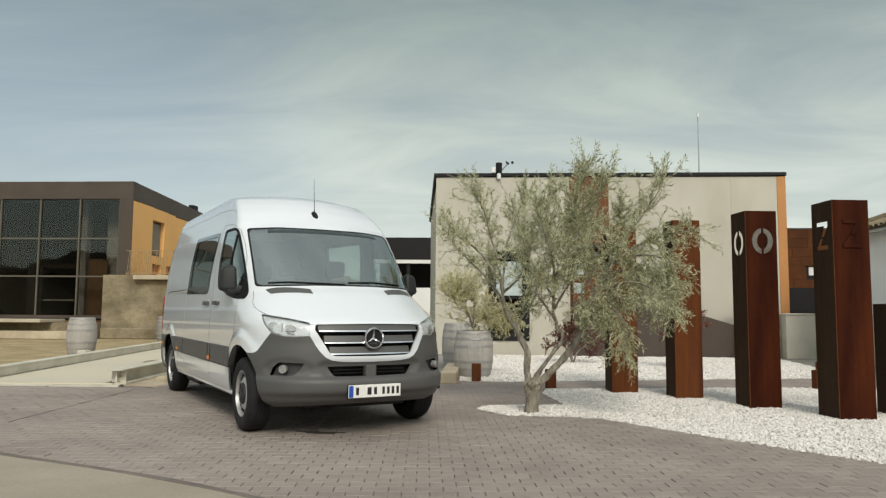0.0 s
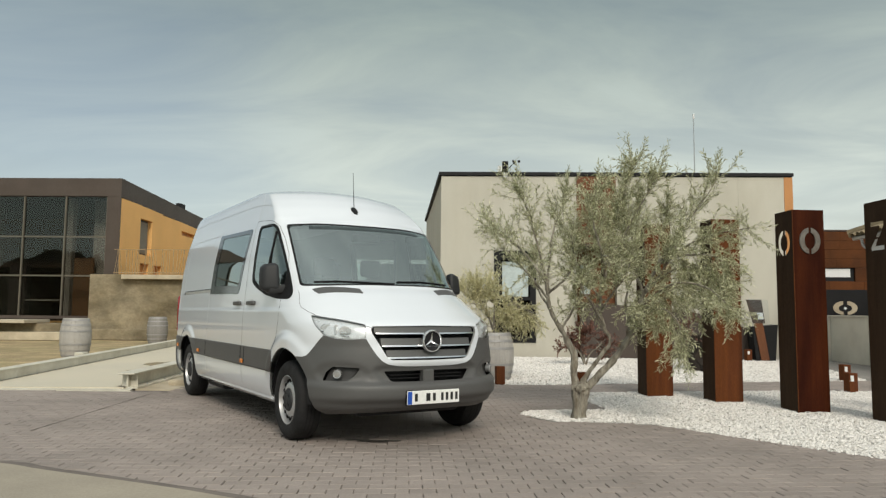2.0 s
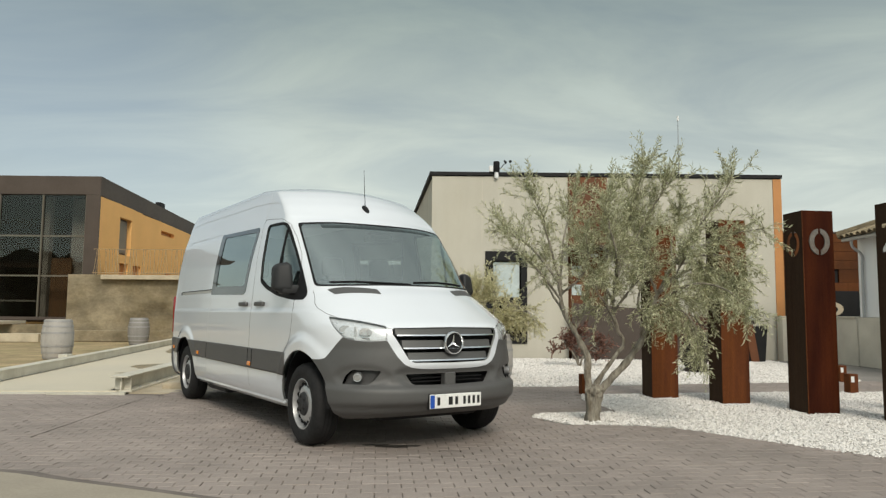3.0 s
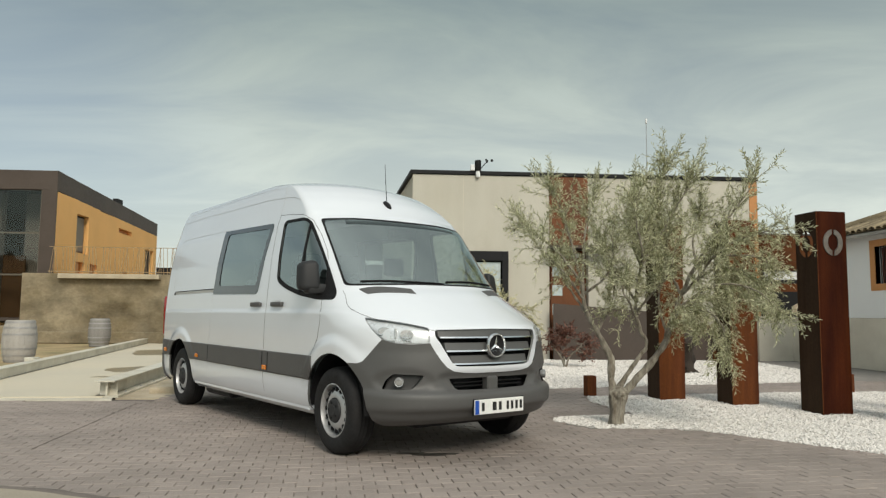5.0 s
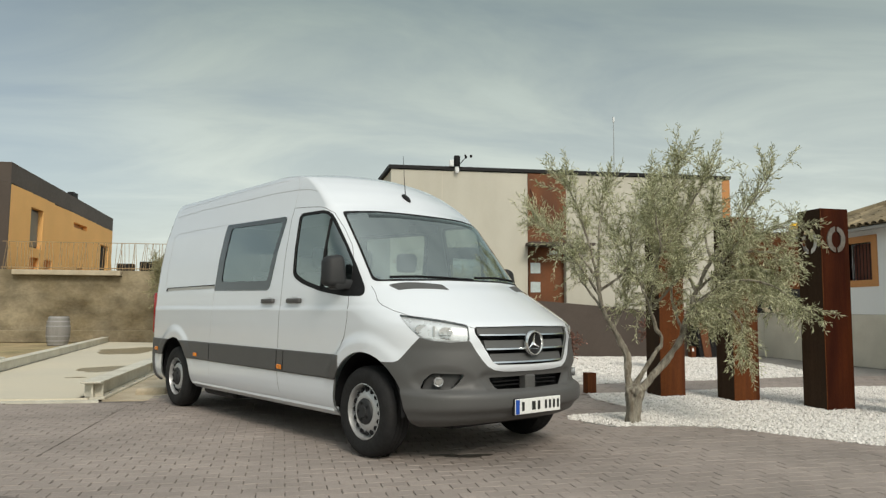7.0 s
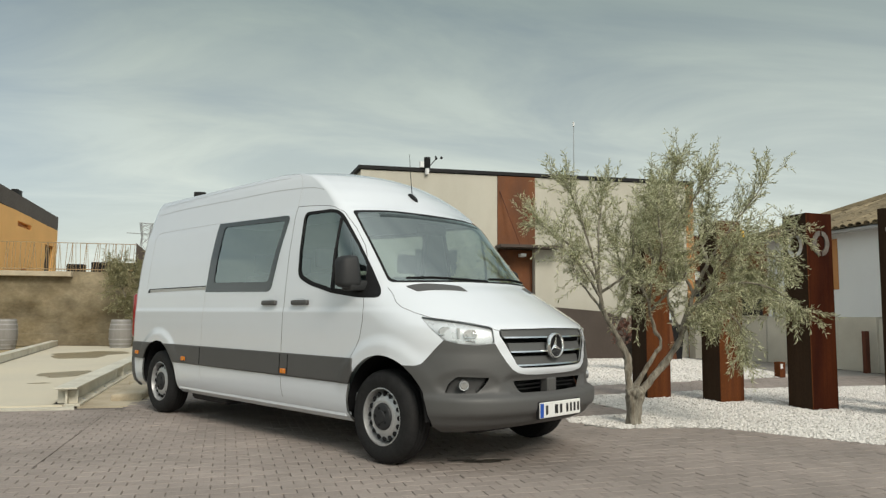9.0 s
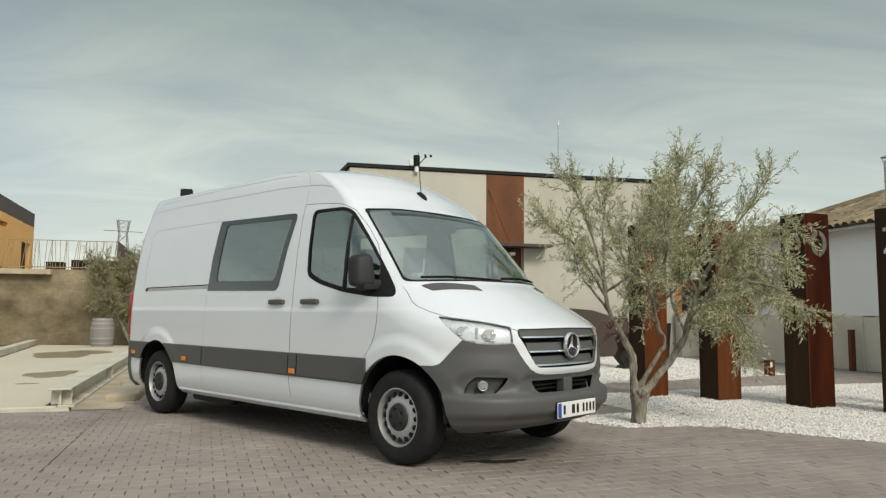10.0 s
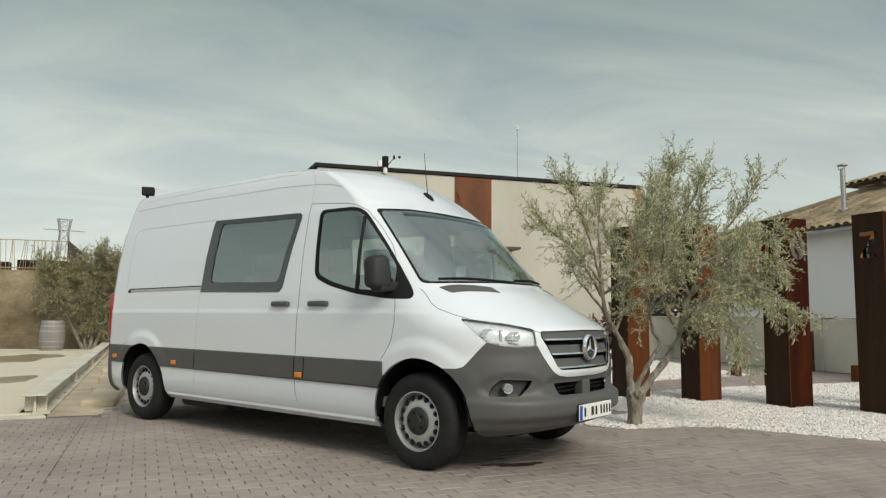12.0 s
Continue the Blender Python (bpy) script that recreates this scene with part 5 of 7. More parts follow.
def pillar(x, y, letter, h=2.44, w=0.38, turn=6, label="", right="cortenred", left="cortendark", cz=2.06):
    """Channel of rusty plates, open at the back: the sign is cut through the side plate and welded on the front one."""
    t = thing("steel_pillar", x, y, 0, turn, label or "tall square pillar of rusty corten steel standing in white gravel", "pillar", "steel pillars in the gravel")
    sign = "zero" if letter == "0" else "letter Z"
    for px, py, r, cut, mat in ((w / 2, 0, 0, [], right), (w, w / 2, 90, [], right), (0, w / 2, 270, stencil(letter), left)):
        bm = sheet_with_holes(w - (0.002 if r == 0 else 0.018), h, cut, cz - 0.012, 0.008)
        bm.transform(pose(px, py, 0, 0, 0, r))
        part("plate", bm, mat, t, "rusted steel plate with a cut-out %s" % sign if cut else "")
    for pts in stencil(letter):
        part("raised_letter", prism([(w / 2 + u + 0.01, cz + v) for u, v in pts], -0.014, -0.0005, "xz"), "greyplate" if letter == "0" else "cortenred", t, "welded steel %s" % sign)
    part("corner_weld", tube([(0.001, 0.001, 0.0), (0.001, 0.001, h)], 0.0055, 6), "cortenorange", t, "orange rust along the corner weld")
    part("cap_plate", box(0.010, w - 0.010, 0.010, w - 0.012, h - 0.03, h - 0.022), left, t)
    return t


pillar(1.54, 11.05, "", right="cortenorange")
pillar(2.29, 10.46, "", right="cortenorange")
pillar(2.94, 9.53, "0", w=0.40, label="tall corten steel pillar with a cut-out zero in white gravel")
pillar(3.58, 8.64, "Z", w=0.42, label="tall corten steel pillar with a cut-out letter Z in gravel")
pillar(4.36, 9.0, "", 1.28, 0.3, 8, label="short corten steel post in white gravel")


def bollard(x, y, slot=True, turn=10, h=0.29):
    t = thing("bollard_light", x, y, 0, turn, "low rusty steel bollard light with a small opening", "light", "bollard lights")
    part("housing", box(-0.07, 0.07, -0.07, 0.07, 0, h, 0.004), "cortenorange", t)
    if slot:
        part("light_slot", box(-0.055, 0.0, -0.0735, -0.069, h * 0.58, h * 0.88), "paper", t, "pale frosted light slot")


for x, y in ((-0.44, 12.60), (0.70, 11.56), (5.78, 13.90), (4.86, 11.98), (6.2, 19.3), (7.14, 12.35)):
    bollard(x, y, x > 1)
part("steel_post", box(8.30, 8.40, 14.55, 14.65, -0.02, 0.86, 0.003), "corten", None, "slim rusty steel post beside the house wall", category="post")

# ---- cream building ----
bt = thing("cream_building", -1.63, 20.1, 0, 0, "single-storey cream rendered building with corten panels and flat roof", "building")
W_, H_ = 9.45, 4.86
# facade as wall pieces round the openings: window, door niche
for name, x0, x1, z0, z1 in (("wall", 0.0, 1.47, 0, H_), ("wall", 1.47, 2.53, 2.80, H_), ("wall", 1.47, 2.53, 0, 0.41), ("wall", 2.53, 3.66, 0, H_), ("wall", 4.72, 8.00, 0, H_), ("wall", 8.004, 9.22, 0, H_)):
    part(name, box(x0, x1, 0, 0.3, z0, z1), "render", bt, "cream rendered wall panel")
part("wall", prism([(0.0, 0.302), (0.3, 0.302), (-0.57, 10.0), (-0.87, 10.0)], 0, H_, "xy"), "render", bt, "cream rendered side wall")
part("wall", box(9.15, 9.45, 0.302, 10, 0, H_), "render", bt)
part("wall", box(-0.5, 9.15, 9.7, 10, 0, H_), "render", bt)
part("roof", prism([(-0.06, -0.05), (9.47, -0.05), (9.47, 10.05), (-0.95, 10.05)], 4.88, 4.97, "xy"), "darkmetal", bt, "thin dark metal roof edge")
part("panel_joint", box(1.345, 1.357, -0.003, 0.01, 0.0, H_), "plinth", bt)
part("corner_post", box(9.225, 9.45, -0.012, 0.3, 0, H_), "orangewood", bt, "narrow orange corner strip")
part("corten_panel", box(3.664, 4.716, -0.02, 0.28, 2.98, H_), "cortenpanel", bt, "tall corten steel facade panel")
part("canopy", box(3.60, 5.34, -0.55, 0.02, 2.905, 2.975), "brownsteel", bt, "thin dark steel entrance canopy")
niche = part("door_niche", box(3.664, 4.716, 0.22, 0.30, 0, 2.90), "cortenpanel", bt, "recessed rusty brown entrance door")
part("door_leaf", box(3.74, 4.62, 0.17, 0.215, 0.03, 2.60, 0.005), "cortenpanel", niche)
# three small panes whose pale colour paints the reflected sky
for z in (1.16, 1.68, 2.19):
    part("door_light", box(3.78, 4.05, 0.160, 0.172, z, z + 0.28), "skypane", niche, "small square pane with the sky's reflection in its colour")
part("door_lamp", box(4.30, 4.44, -0.10, 0.17, 2.70, 2.78), "paper", niche)
# dark board close behind the pane, with the unlit room put into its colour
win = part("window", box(1.50, 2.50, 0.20, 0.26, 0.43, 2.78), "interior", bt, "tall black-framed window with a painted reflection on its upper pane")
for x0, x1, z0, z1 in ((1.44, 1.62, 0.38, 2.83), (2.40, 2.56, 0.38, 2.83), (1.62, 2.40, 0.38, 0.55), (1.62, 2.40, 2.58, 2.83), (1.62, 2.40, 1.50, 1.58)):
    part("window_frame", box(x0, x1, -0.035, 0.12, z0, z1, 0.004), "darkmetal", win, "black metal frame")
part("pane", box(1.62, 2.40, 0.07, 0.078, 0.55, 2.58), "facadeglass", win)
# pale sheet just before the glass paints the bright reflection in it
part("poster", box(1.66, 2.36, 0.056, 0.062, 1.60, 2.54), "skypane", win, "pale blue-green sheet painting the reflection on the upper pane")
# stay cable on the corten panel
part("stay_cable", tube([(3.72, -0.03, 4.45), (4.15, -0.45, 2.98)], 0.012, 6), "corten", bt)
# weather station and outlet on the roof edge
ws = thing("weather_station", 0.10, 20.03, 4.80, 0, "small weather station with cup anemometer on the roof edge", "instrument")
part("bracket", tube([(0, 0, -0.02), (0, -0.02, 0.2)], 0.025, 8), "greymetal", ws)
part("rain_gauge", lathe([(0.07, 0.16), (0.085, 0.18), (0.085, 0.44), (0.075, 0.45), (0.0, 0.45)], 20), "darkmetal", ws, smooth=True)
part("sensor_box", box(-0.20, -0.09, -0.05, 0.05, 0.17, 0.33, 0.01), "whitewash", ws)
part("float_shield", lathe([(0.0, -0.02), (0.05, 0.0), (0.06, 0.08), (0.05, 0.16), (0.0, 0.17)], 16), "whitewash", ws, smooth=True)
part("arm", tube([(0.05, 0, 0.20), (0.20, 0, 0.38), (0.26, 0, 0.42)], 0.012, 6), "darkmetal", ws)
for a in (0, 120, 240):
    c = lathe([(0.0, 0.0), (0.03, 0.01), (0.04, 0.035)], 10)
    c.transform(pose(0.28 + 0.09 * math.cos(radians(a)), 0.09 * math.sin(radians(a)), 0.45, 90, 0, a))
    part("cup", c, "darkmetal", ws)
mast = thing("radio_mast", 8.92, 31.45, 0, 0, "thin metal radio mast standing behind the flat-roofed building", "mast")
part("pole", tube([(0, 0, 0.0), (0, 0, 5.0), (0, 0, 9.6)], [0.045, 0.035, 0.018], 8), "greymetal", mast)
part("tip", tube([(0, 0, 9.58), (0, 0, 9.78)], 0.045, 8), "whitewash", mast)
# sloping corten planter wall along the facade
part("corten_low_wall", prism([(2.05, 0.0), (6.75, 0.0), (6.75, 0.70), (4.9, 1.25), (2.05, 1.46)], 19.70, 19.76, "xz"), "brownsteel", None, "low dark corten wall sloping along the facade", category="wall", kind="structure")
# info lectern
lec = thing("information_stand", 6.60, 19.45, 0, 0, "slanted glass information panel on a dark tapered steel box", "sign")
part("stand", prism([(-0.22, 0.0), (0.26, 0.0), (0.34, 0.92), (-0.30, 0.86)], -0.22, 0.16, "xz"), "darkmetal", lec)
part("front_plate", prism([(-0.10, 0.0), (0.10, 0.0), (-0.05, 0.95), (-0.27, 0.95)], -0.25, -0.226, "xz"), "cortenpanel", lec)
part("panel", prism([(-0.24, 0.95), (0.06, 0.95), (-0.02, 1.55), (-0.40, 1.55)], -0.13, -0.10, "xz"), "brownsteel", lec)
part("glass_sheet", prism([(-0.02, 0.90), (0.16, 0.90), (0.12, 1.55), (-0.38, 1.57)], -0.18, -0.172, "xz"), "lens", lec)
part("notice", prism([(-0.12, 1.05), (0.02, 1.05), (0.00, 1.22), (-0.14, 1.22)], -0.145, -0.132, "xz"), "paper", lec)

# ---- white house with tiled roof, low wall, dark sign ----
ht = thing("white_house", 8.6, 4.0, 0, 0, "whitewashed house with beige plinth and clay tile hip roof", "house")
WINDOWS, WZ0, WZ1 = ((8.62, 9.40), (11.73, 12.49)), 1.91, 2.74
edge = 0.0
for y0, y1 in WINDOWS + ((14.0, 14.0),):
    part("wall", box(0, 0.3, edge, y0, 1.15, 3.02), "whitewash", ht, "whitewashed wall")
    if y1 > y0:
        part("wall", box(0, 0.3, y0, y1, 1.15, WZ0), "whitewash", ht)
        part("wall", box(0, 0.3, y0, y1, WZ1, 3.02), "whitewash", ht)
    edge = y1
part("wall", box(0.3, 6.0, 13.7, 14.0, 1.15, 3.02), "whitewash", ht)
part("wall", box(0.3, 6.0, 0, 0.3, 1.15, 3.02), "whitewash", ht)
part("wall", box(6.0, 6.3, 0, 14.0, 0, 3.02), "whitewash", ht)
for y0, y1 in ((0, 9.1), (10.50, 14.0)):
    part("plinth", box(-0.06, 0.3, y0, y1, 0, 1.145), "plinth", ht, "stained beige plinth")
niche = part("hatch", box(-0.02, 0.1, 9.1, 10.50, 0, 1.12, 0.004), "plinth", ht, "blocked doorway flush in the plinth")
for y0, y1 in WINDOWS:
    win = part("window", box(0.20, 0.26, y0, y1, WZ0, WZ1), "interior", ht, "small window with broad orange surround")
    for a0, a1, z0, z1 in ((y0 - 0.17, y0, WZ0 - 0.15, WZ1 + 0.15), (y1, y1 + 0.17, WZ0 - 0.15, WZ1 + 0.15), (y0, y1, WZ1, WZ1 + 0.15), (y0, y1, WZ0 - 0.15, WZ0)):
        part("surround", box(-0.015, 0.1, a0, a1, z0, z1), "orangewood", win, "orange painted surround")
    part("shutter", box(0.15, 0.18, y0 + 0.02, y1 - 0.02, WZ0 + 0.02, WZ1 - 0.02), "redwood", win, "dark red wooden shutter")
    for y in np.linspace(y0 + 0.12, y1 - 0.12, 6):
        part("bar", tube([(0.05, y, WZ0), (0.05, y, WZ1)], 0.01, 6), "darkmetal", win)
part("gutter", tube([(-0.30, -0.2, 3.0), (-0.30, 14.08, 3.0)], 0.05, 10), "greymetal", ht, "grey metal gutter")
part("downpipe", tube(smooth_line([(-0.30, 13.75, 2.98), (-0.26, 13.75, 2.80), (-0.06, 13.75, 2.62), (-0.06, 13.75, 2.3), (-0.06, 13.75, 1.15)], 4), 0.032, 10), "greymetal", ht, "grey metal downpipe")
# roof slabs (hip at the north end), then tiles
roof = bmesh.new()
EZ, RZ = 3.05, 4.36
e0, e1, e2, e3 = (-0.36, -0.4, EZ), (-0.36, 14.12, EZ), (6.6, 14.12, EZ), (6.6, -0.4, EZ)
r0, r1 = (3.1, 2.6, RZ), (3.1, 11.4, RZ)
vs = [roof.verts.new(p) for p in (e0, e1, e2, e3, r0, r1)]
for f in ((0, 1, 5, 4), (1, 2, 5), (2, 3, 4, 5), (3, 0, 4), (3, 2, 1, 0)):
    roof.faces.new([vs[i] for i in f])
roof_ob = part("roof", roof, "tile", ht, "weathered clay tile hip roof")
upper = thing("upper_house", 11.6, 6.0, 3.2, 0, "taller block of the house with its own tiled roof", "house")
part("wall", box(0, 4, 0, 10.1, 0, 1.35), "plinth", upper)
ub = bmesh.new()
us = [ub.verts.new(p) for p in ((-0.35, -0.3, 1.32), (-0.35, 10.4, 1.32), (4.3, 10.4, 1.32), (4.3, -0.3, 1.32), (2.0, 2.2, 2.15), (2.0, 7.8, 2.15))]
for f in ((0, 1, 5, 4), (1, 2, 5), (2, 3, 4, 5), (3, 0, 4), (3, 2, 1, 0)):
    ub.faces.new([us[i] for i in f])
upper_roof = part("roof", ub, "tile", upper)
fl = thing("flue", 9.44, 14.58, 3.35, 0, "galvanised round flue with a flat cap on the roof", "chimney")
part("pipe", tube([(0, 0, 0.0), (0, 0, 1.18)], 0.055, 16), "greymetal", fl, smooth=True)
part("collar", lathe([(0.055, 0.28), (0.12, 0.25), (0.12, 0.20)], 16), "greymetal", fl)
part("cap", lathe([(0.0, 1.30), (0.11, 1.26), (0.11, 1.245), (0.0, 1.25)], 20), "greymetal", fl)
for a in (0, 120, 240):
    part("cap_leg", tube([(0.07 * math.cos(radians(a)), 0.07 * math.sin(radians(a)), 1.15), (0.08 * math.cos(radians(a)), 0.08 * math.sin(radians(a)), 1.255)], 0.008, 5), "greymetal", fl)
part("low_wall", box(8.50, 8.80, 18.004, 23.4, 0, 1.13), "plinth", None, "low beige rendered garden wall", category="wall", kind="structure")
part("low_wall_return", box(7.56, 8.495, 19.72, 20.02, 0, 1.13), "plinth", None, "rendered return of the garden wall", category="wall", kind="structure")
part("low_wall_coping", box(7.53, 8.455, 19.69, 20.05, 1.132, 1.17, 0.006), "plinth", None, "thin coping on the garden wall", category="wall", kind="structure")
part("low_wall_coping", box(8.46, 8.84, 18.004, 23.42, 1.132, 1.17, 0.006), "plinth", None, "thin coping on the garden wall", category="wall", kind="structure")
sg = thing("dark_sign", 8.23, 21.1, 1.172, 0, "black steel plate with a pale round emblem on the garden wall", "sign")
part("sign_plate", box(0.0, 2.46, 0.0, 0.06, 0.0, 0.715, 0.004), "darkmetal", sg)
for s in (1, -1):
    pts = [(1.39 + s * 0.035 + s * 0.30 * math.cos(a), 0.205 + 0.19 * math.sin(a)) for a in np.linspace(-1.5, 1.5, 18)] + [(1.39 + s * 0.035 + s * 0.15 * math.cos(a), 0.195 + 0.095 * math.sin(a)) for a in np.linspace(1.4, -1.4, 14)]
    part("emblem", prism(pts, -0.010, -0.001, "xz"), "stone", sg, "pale half-ring emblem")
part("emblem_dot", tube([(1.39, -0.010, 0.195), (1.39, -0.001, 0.195)], 0.04, 12), "paper", sg)
# corten-clad annexe behind
ax_ = thing("corten_annexe", 9.4, 24.0, 0, 0, "flat-roofed annexe clad in staggered brown corten sheets", "building")
part("body", box(0.08, 6.0, 0.08, 5.0, 0, 3.82), "brownsteel", ax_)
part("coping", box(-0.02, 6.02, -0.02, 5.02, 3.86, 3.91, 0.004), "brownsteel", ax_)
rng = random.Random(12)
SLOT = (0.60, 2.10, 2.26, 2.69)
for z0, z1 in ((0, 0.5), (0.5, 0.98), (0.98, 1.40), (1.40, 1.83), (1.83, 2.26), (2.26, 2.69), (2.69, 2.98), (2.98, 3.27), (3.27, 3.56), (3.56, 3.855)):
    x = rng.uniform(-0.9, 0.0)
    while x < 6.0:
        x1 = min(6.0, x + rng.uniform(0.85, 1.35))
        x1 = 6.0 if x1 > 5.6 else x1
        for a0, a1 in ([(max(x, 0.0), min(x1, SLOT[0])), (max(x, SLOT[1]), x1)] if z0 == SLOT[2] else [(max(x, 0.0), x1)]):
            if a1 - a0 > 0.05:
                proud = rng.uniform(0.0, 0.006)
                part("cladding_sheet", box(a0 + 0.004, a1 - 0.004, -proud, 0.075, z0 + 0.004, z1 - 0.004), "cortensheet", ax_)
        x = x1
    part("side_sheet", box(0.0, 0.075, 0.08, 5.0, z0 + 0.004, z1 - 0.004), "cortensheet", ax_)
slot = part("slot_window", box(SLOT[0], SLOT[1], 0.072, 0.078, SLOT[2], SLOT[3]), "darkmetal", ax_, "recessed slot window with a pale blind")
part("blind", box(SLOT[0] + 0.10, SLOT[1] - 0.12, 0.060, 0.070, SLOT[2] + 0.13, SLOT[3] - 0.03), "whitewash", slot, "pale blind drawn down in the slot window")
silo = thing("yellow_silo", 75.7, 117.1, -0.02, 0, "far-off yellow painted silo behind the annexe", "silo")
part("tank", lathe([(1.15, 0.0), (1.15, 16.2), (1.0, 16.75), (0.6, 17.1), (0.0, 17.2)], 24), "yellow", silo, smooth=True)
# open barn far behind
barn = thing("open_barn", -8.0, 45.0, 0, 0, "long dark open-sided barn behind the buildings", "barn")
part("roof_fascia", box(0, 9, 0, 0.4, 4.42, 5.75), "darkmetal", barn)
part("roof", box(0, 9, 0.402, 9, 5.55, 5.75), "brownsteel", barn)
part("light_rail", box(0, 9, 0.05, 0.35, 4.14, 4.36), "whitewash", barn)
part("back_wall", box(0, 9, 8.6, 9, 0, 5.5), "darkmetal", barn)
part("low_wall", box(0, 9, 0.1, 0.3, 0.0, 2.62), "whitewash", barn)
for x in (0.2, 3.0, 6.0, 8.8):
    part("post", box(x - 0.1, x + 0.1, 0.15, 0.35, 2.6, 4.4), "darkmetal", barn)
# dark slab added below the roof to paint the gloom under it
part("shade", box(0, 9, 0.5, 8.5, 5.3, 5.5), "darkmetal", barn)
# floodlight pole hidden behind the van but for its head
fp = thing("floodlight_pole", -5.6, 20.4, -0.02, 0, "dark floodlight on a tall pole", "lamp")
part("pole", tube([(0, 0, 0), (0, 0, 3.98)], 0.04, 8), "darkmetal", fp)
part("head", box(-0.13, 0.15, -0.10, 0.12, 3.97, 4.16, 0.02), "darkmetal", fp)

# ---- orange and brown building with the glazed front ----
ob_ = thing("orange_building", -14.62, 28.8, 0, 0, "two-storey orange building with dark steel fascia and glazed front", "building")
DXY = -0.044      # the long side leans away from the line of the front
XL = -11.5
# dark steel frame of the front
part("fascia", box(XL, -0.004, 0, 0.35, 5.66, 6.38), "brownsteel", ob_, "dark brown steel fascia")
part("corner_column", box(-0.54, -0.004, 0, 0.06, 0.86, 5.655), "brownsteel", ob_, "dark brown steel corner column")
part("side_fascia", prism([(0.0, 0.0), (DXY * 13.6, 13.6), (DXY * 13.6 - 0.3, 13.6), (-0.3, 0.352), (-0.3, 0.36)], 0, 1, "xy"), "brownsteel", ob_, "grey-brown fascia along the side")
sf = ob_.children[-1]
for v in sf.data.vertices:
    k = v.co.y / 13.6
    v.co.z = (5.64 - 0.27 * k) if v.co.z < 0.5 else (6.38 - 0.33 * k)
# orange side wall with its openings
OPEN = [(2.04, 3.33, 3.50, 5.05), (2.15, 3.10, 2.66, 3.14), (3.68, 4.58, 2.66, 3.14), (7.94, 8.70, 2.66, 3.05), (9.93, 10.55, 2.66, 3.05), (7.13, 9.10, 4.86, 5.08), (11.5, 12.96, 2.66, 4.46)]


def side_piece(name, y0, y1, z0, z1, mat, lab="", parent=ob_, inset=0.0, thick=0.3):
    p = prism([(DXY * y0 - inset, y0), (DXY * y1 - inset, y1), (DXY * y1 - inset - thick, y1), (DXY * y0 - inset - thick, y0)], z0, z1, "xy")
    return part(name, p, mat, parent, lab)


ys = sorted({0.062, 13.6, *[v for o in OPEN for v in o[:2]]})
for y0, y1 in zip(ys, ys[1:]):
    mid = (y0 + y1) / 2
    holes = sorted((o[2], o[3]) for o in OPEN if o[0] < mid < o[1])
    z = 0.0
    for a, b in holes:
        side_piece("wall", y0, y1, z, a, "orange")
        z = b
    side_piece("wall", y0, y1, z, 5.638 - 0.27 * y1 / 13.6, "orange", "smooth orange rendered wall")
for i, (y0, y1, z0, z1) in enumerate(OPEN):
    w = side_piece("window", y0 + 0.01, y1 - 0.01, z0 + 0.01, z1 - 0.01, "orangewood" if i in (1, 2, 3, 4, 5) else "brownsteel", "recessed opening with shadowed reveal", inset=0.20, thick=0.05)
    if i == 0:
        side_piece("shutter", y0 + 0.1, y1 - 0.1, z0 + 0.1, z1 - 0.1, "shutter", parent=w, inset=0.16, thick=0.03)
    if i == 6:
        side_piece("door_leaf", y0 + 0.06, y1 - 0.06, z0, z1 - 0.06, "darkmetal", parent=w, inset=0.15, thick=0.04)
part("back_wall", box(XL, -0.95, 13.2, 13.5, 0, 5.2), "orange", ob_)
part("roof", box(XL, -0.62, 0.36, 13.2, 5.75, 5.95), "brownsteel", ob_)
part("roof_vent", box(-0.62, -0.36, 7.0, 7.6, 6.05, 6.45, 0.02), "darkmetal", ob_, "small dark roof vent")
# glazed front: mullions, transoms, panes, sill
MX = [-0.54, -2.22, -3.90, -5.58, -7.26, -8.94, -10.62]
TZ = [0.90, 2.48, 4.03, 5.66]
front = part("glazed_front", box(XL, -0.54, -0.04, 0.30, 0.78, 0.90), "brownsteel", ob_, "large dark-framed glazed front")
for x in MX:
    part("mullion", box(x - 0.03, x + 0.03, 0.02, 0.16, 0.90, 5.655), "bronze", front)
for z in TZ[1:3]:
    part("transom", box(XL, -0.58, 0.035, 0.15, z - 0.03, z + 0.03), "bronze", front)
for x0, x1 in zip(MX[1:], MX):
    for z0, z1 in zip(TZ, TZ[1:]):
        part("pane", box(x0 + 0.036, x1 - 0.036, 0.075, 0.085, z0 + (0.031 if z0 > 1 else 0), z1 - 0.031), "facadeglass", front).visible_shadow = False
# what shows dimly behind the panes
room = thing("hall_interior", -14.62, 28.8, 0, 0, "dim hall with pale columns behind the glazing", "room")
# floor, rear wall and mezzanine have the hall's dimness in their brown
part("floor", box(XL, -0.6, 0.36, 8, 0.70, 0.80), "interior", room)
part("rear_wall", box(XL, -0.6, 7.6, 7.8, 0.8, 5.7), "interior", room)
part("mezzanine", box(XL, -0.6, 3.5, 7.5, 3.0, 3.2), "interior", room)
part("column", box(-2.65, -2.38, 0.9, 1.2, 0.8, 5.7), "plinth", room, "pale interior column")
part("white_wall", box(-1.75, -0.62, 1.4, 1.5, 0.8, 5.7), "plinth", room, "pale interior partition")
part("timber_screen", box(-2.3, -1.5, 1.0, 1.1, 0.8, 3.25), "timberdoor", room, "tall timber door panel")
part("stove", box(-5.6, -4.9, 2.0, 2.4, 0.8, 3.0, 0.02), "brownsteel", room)
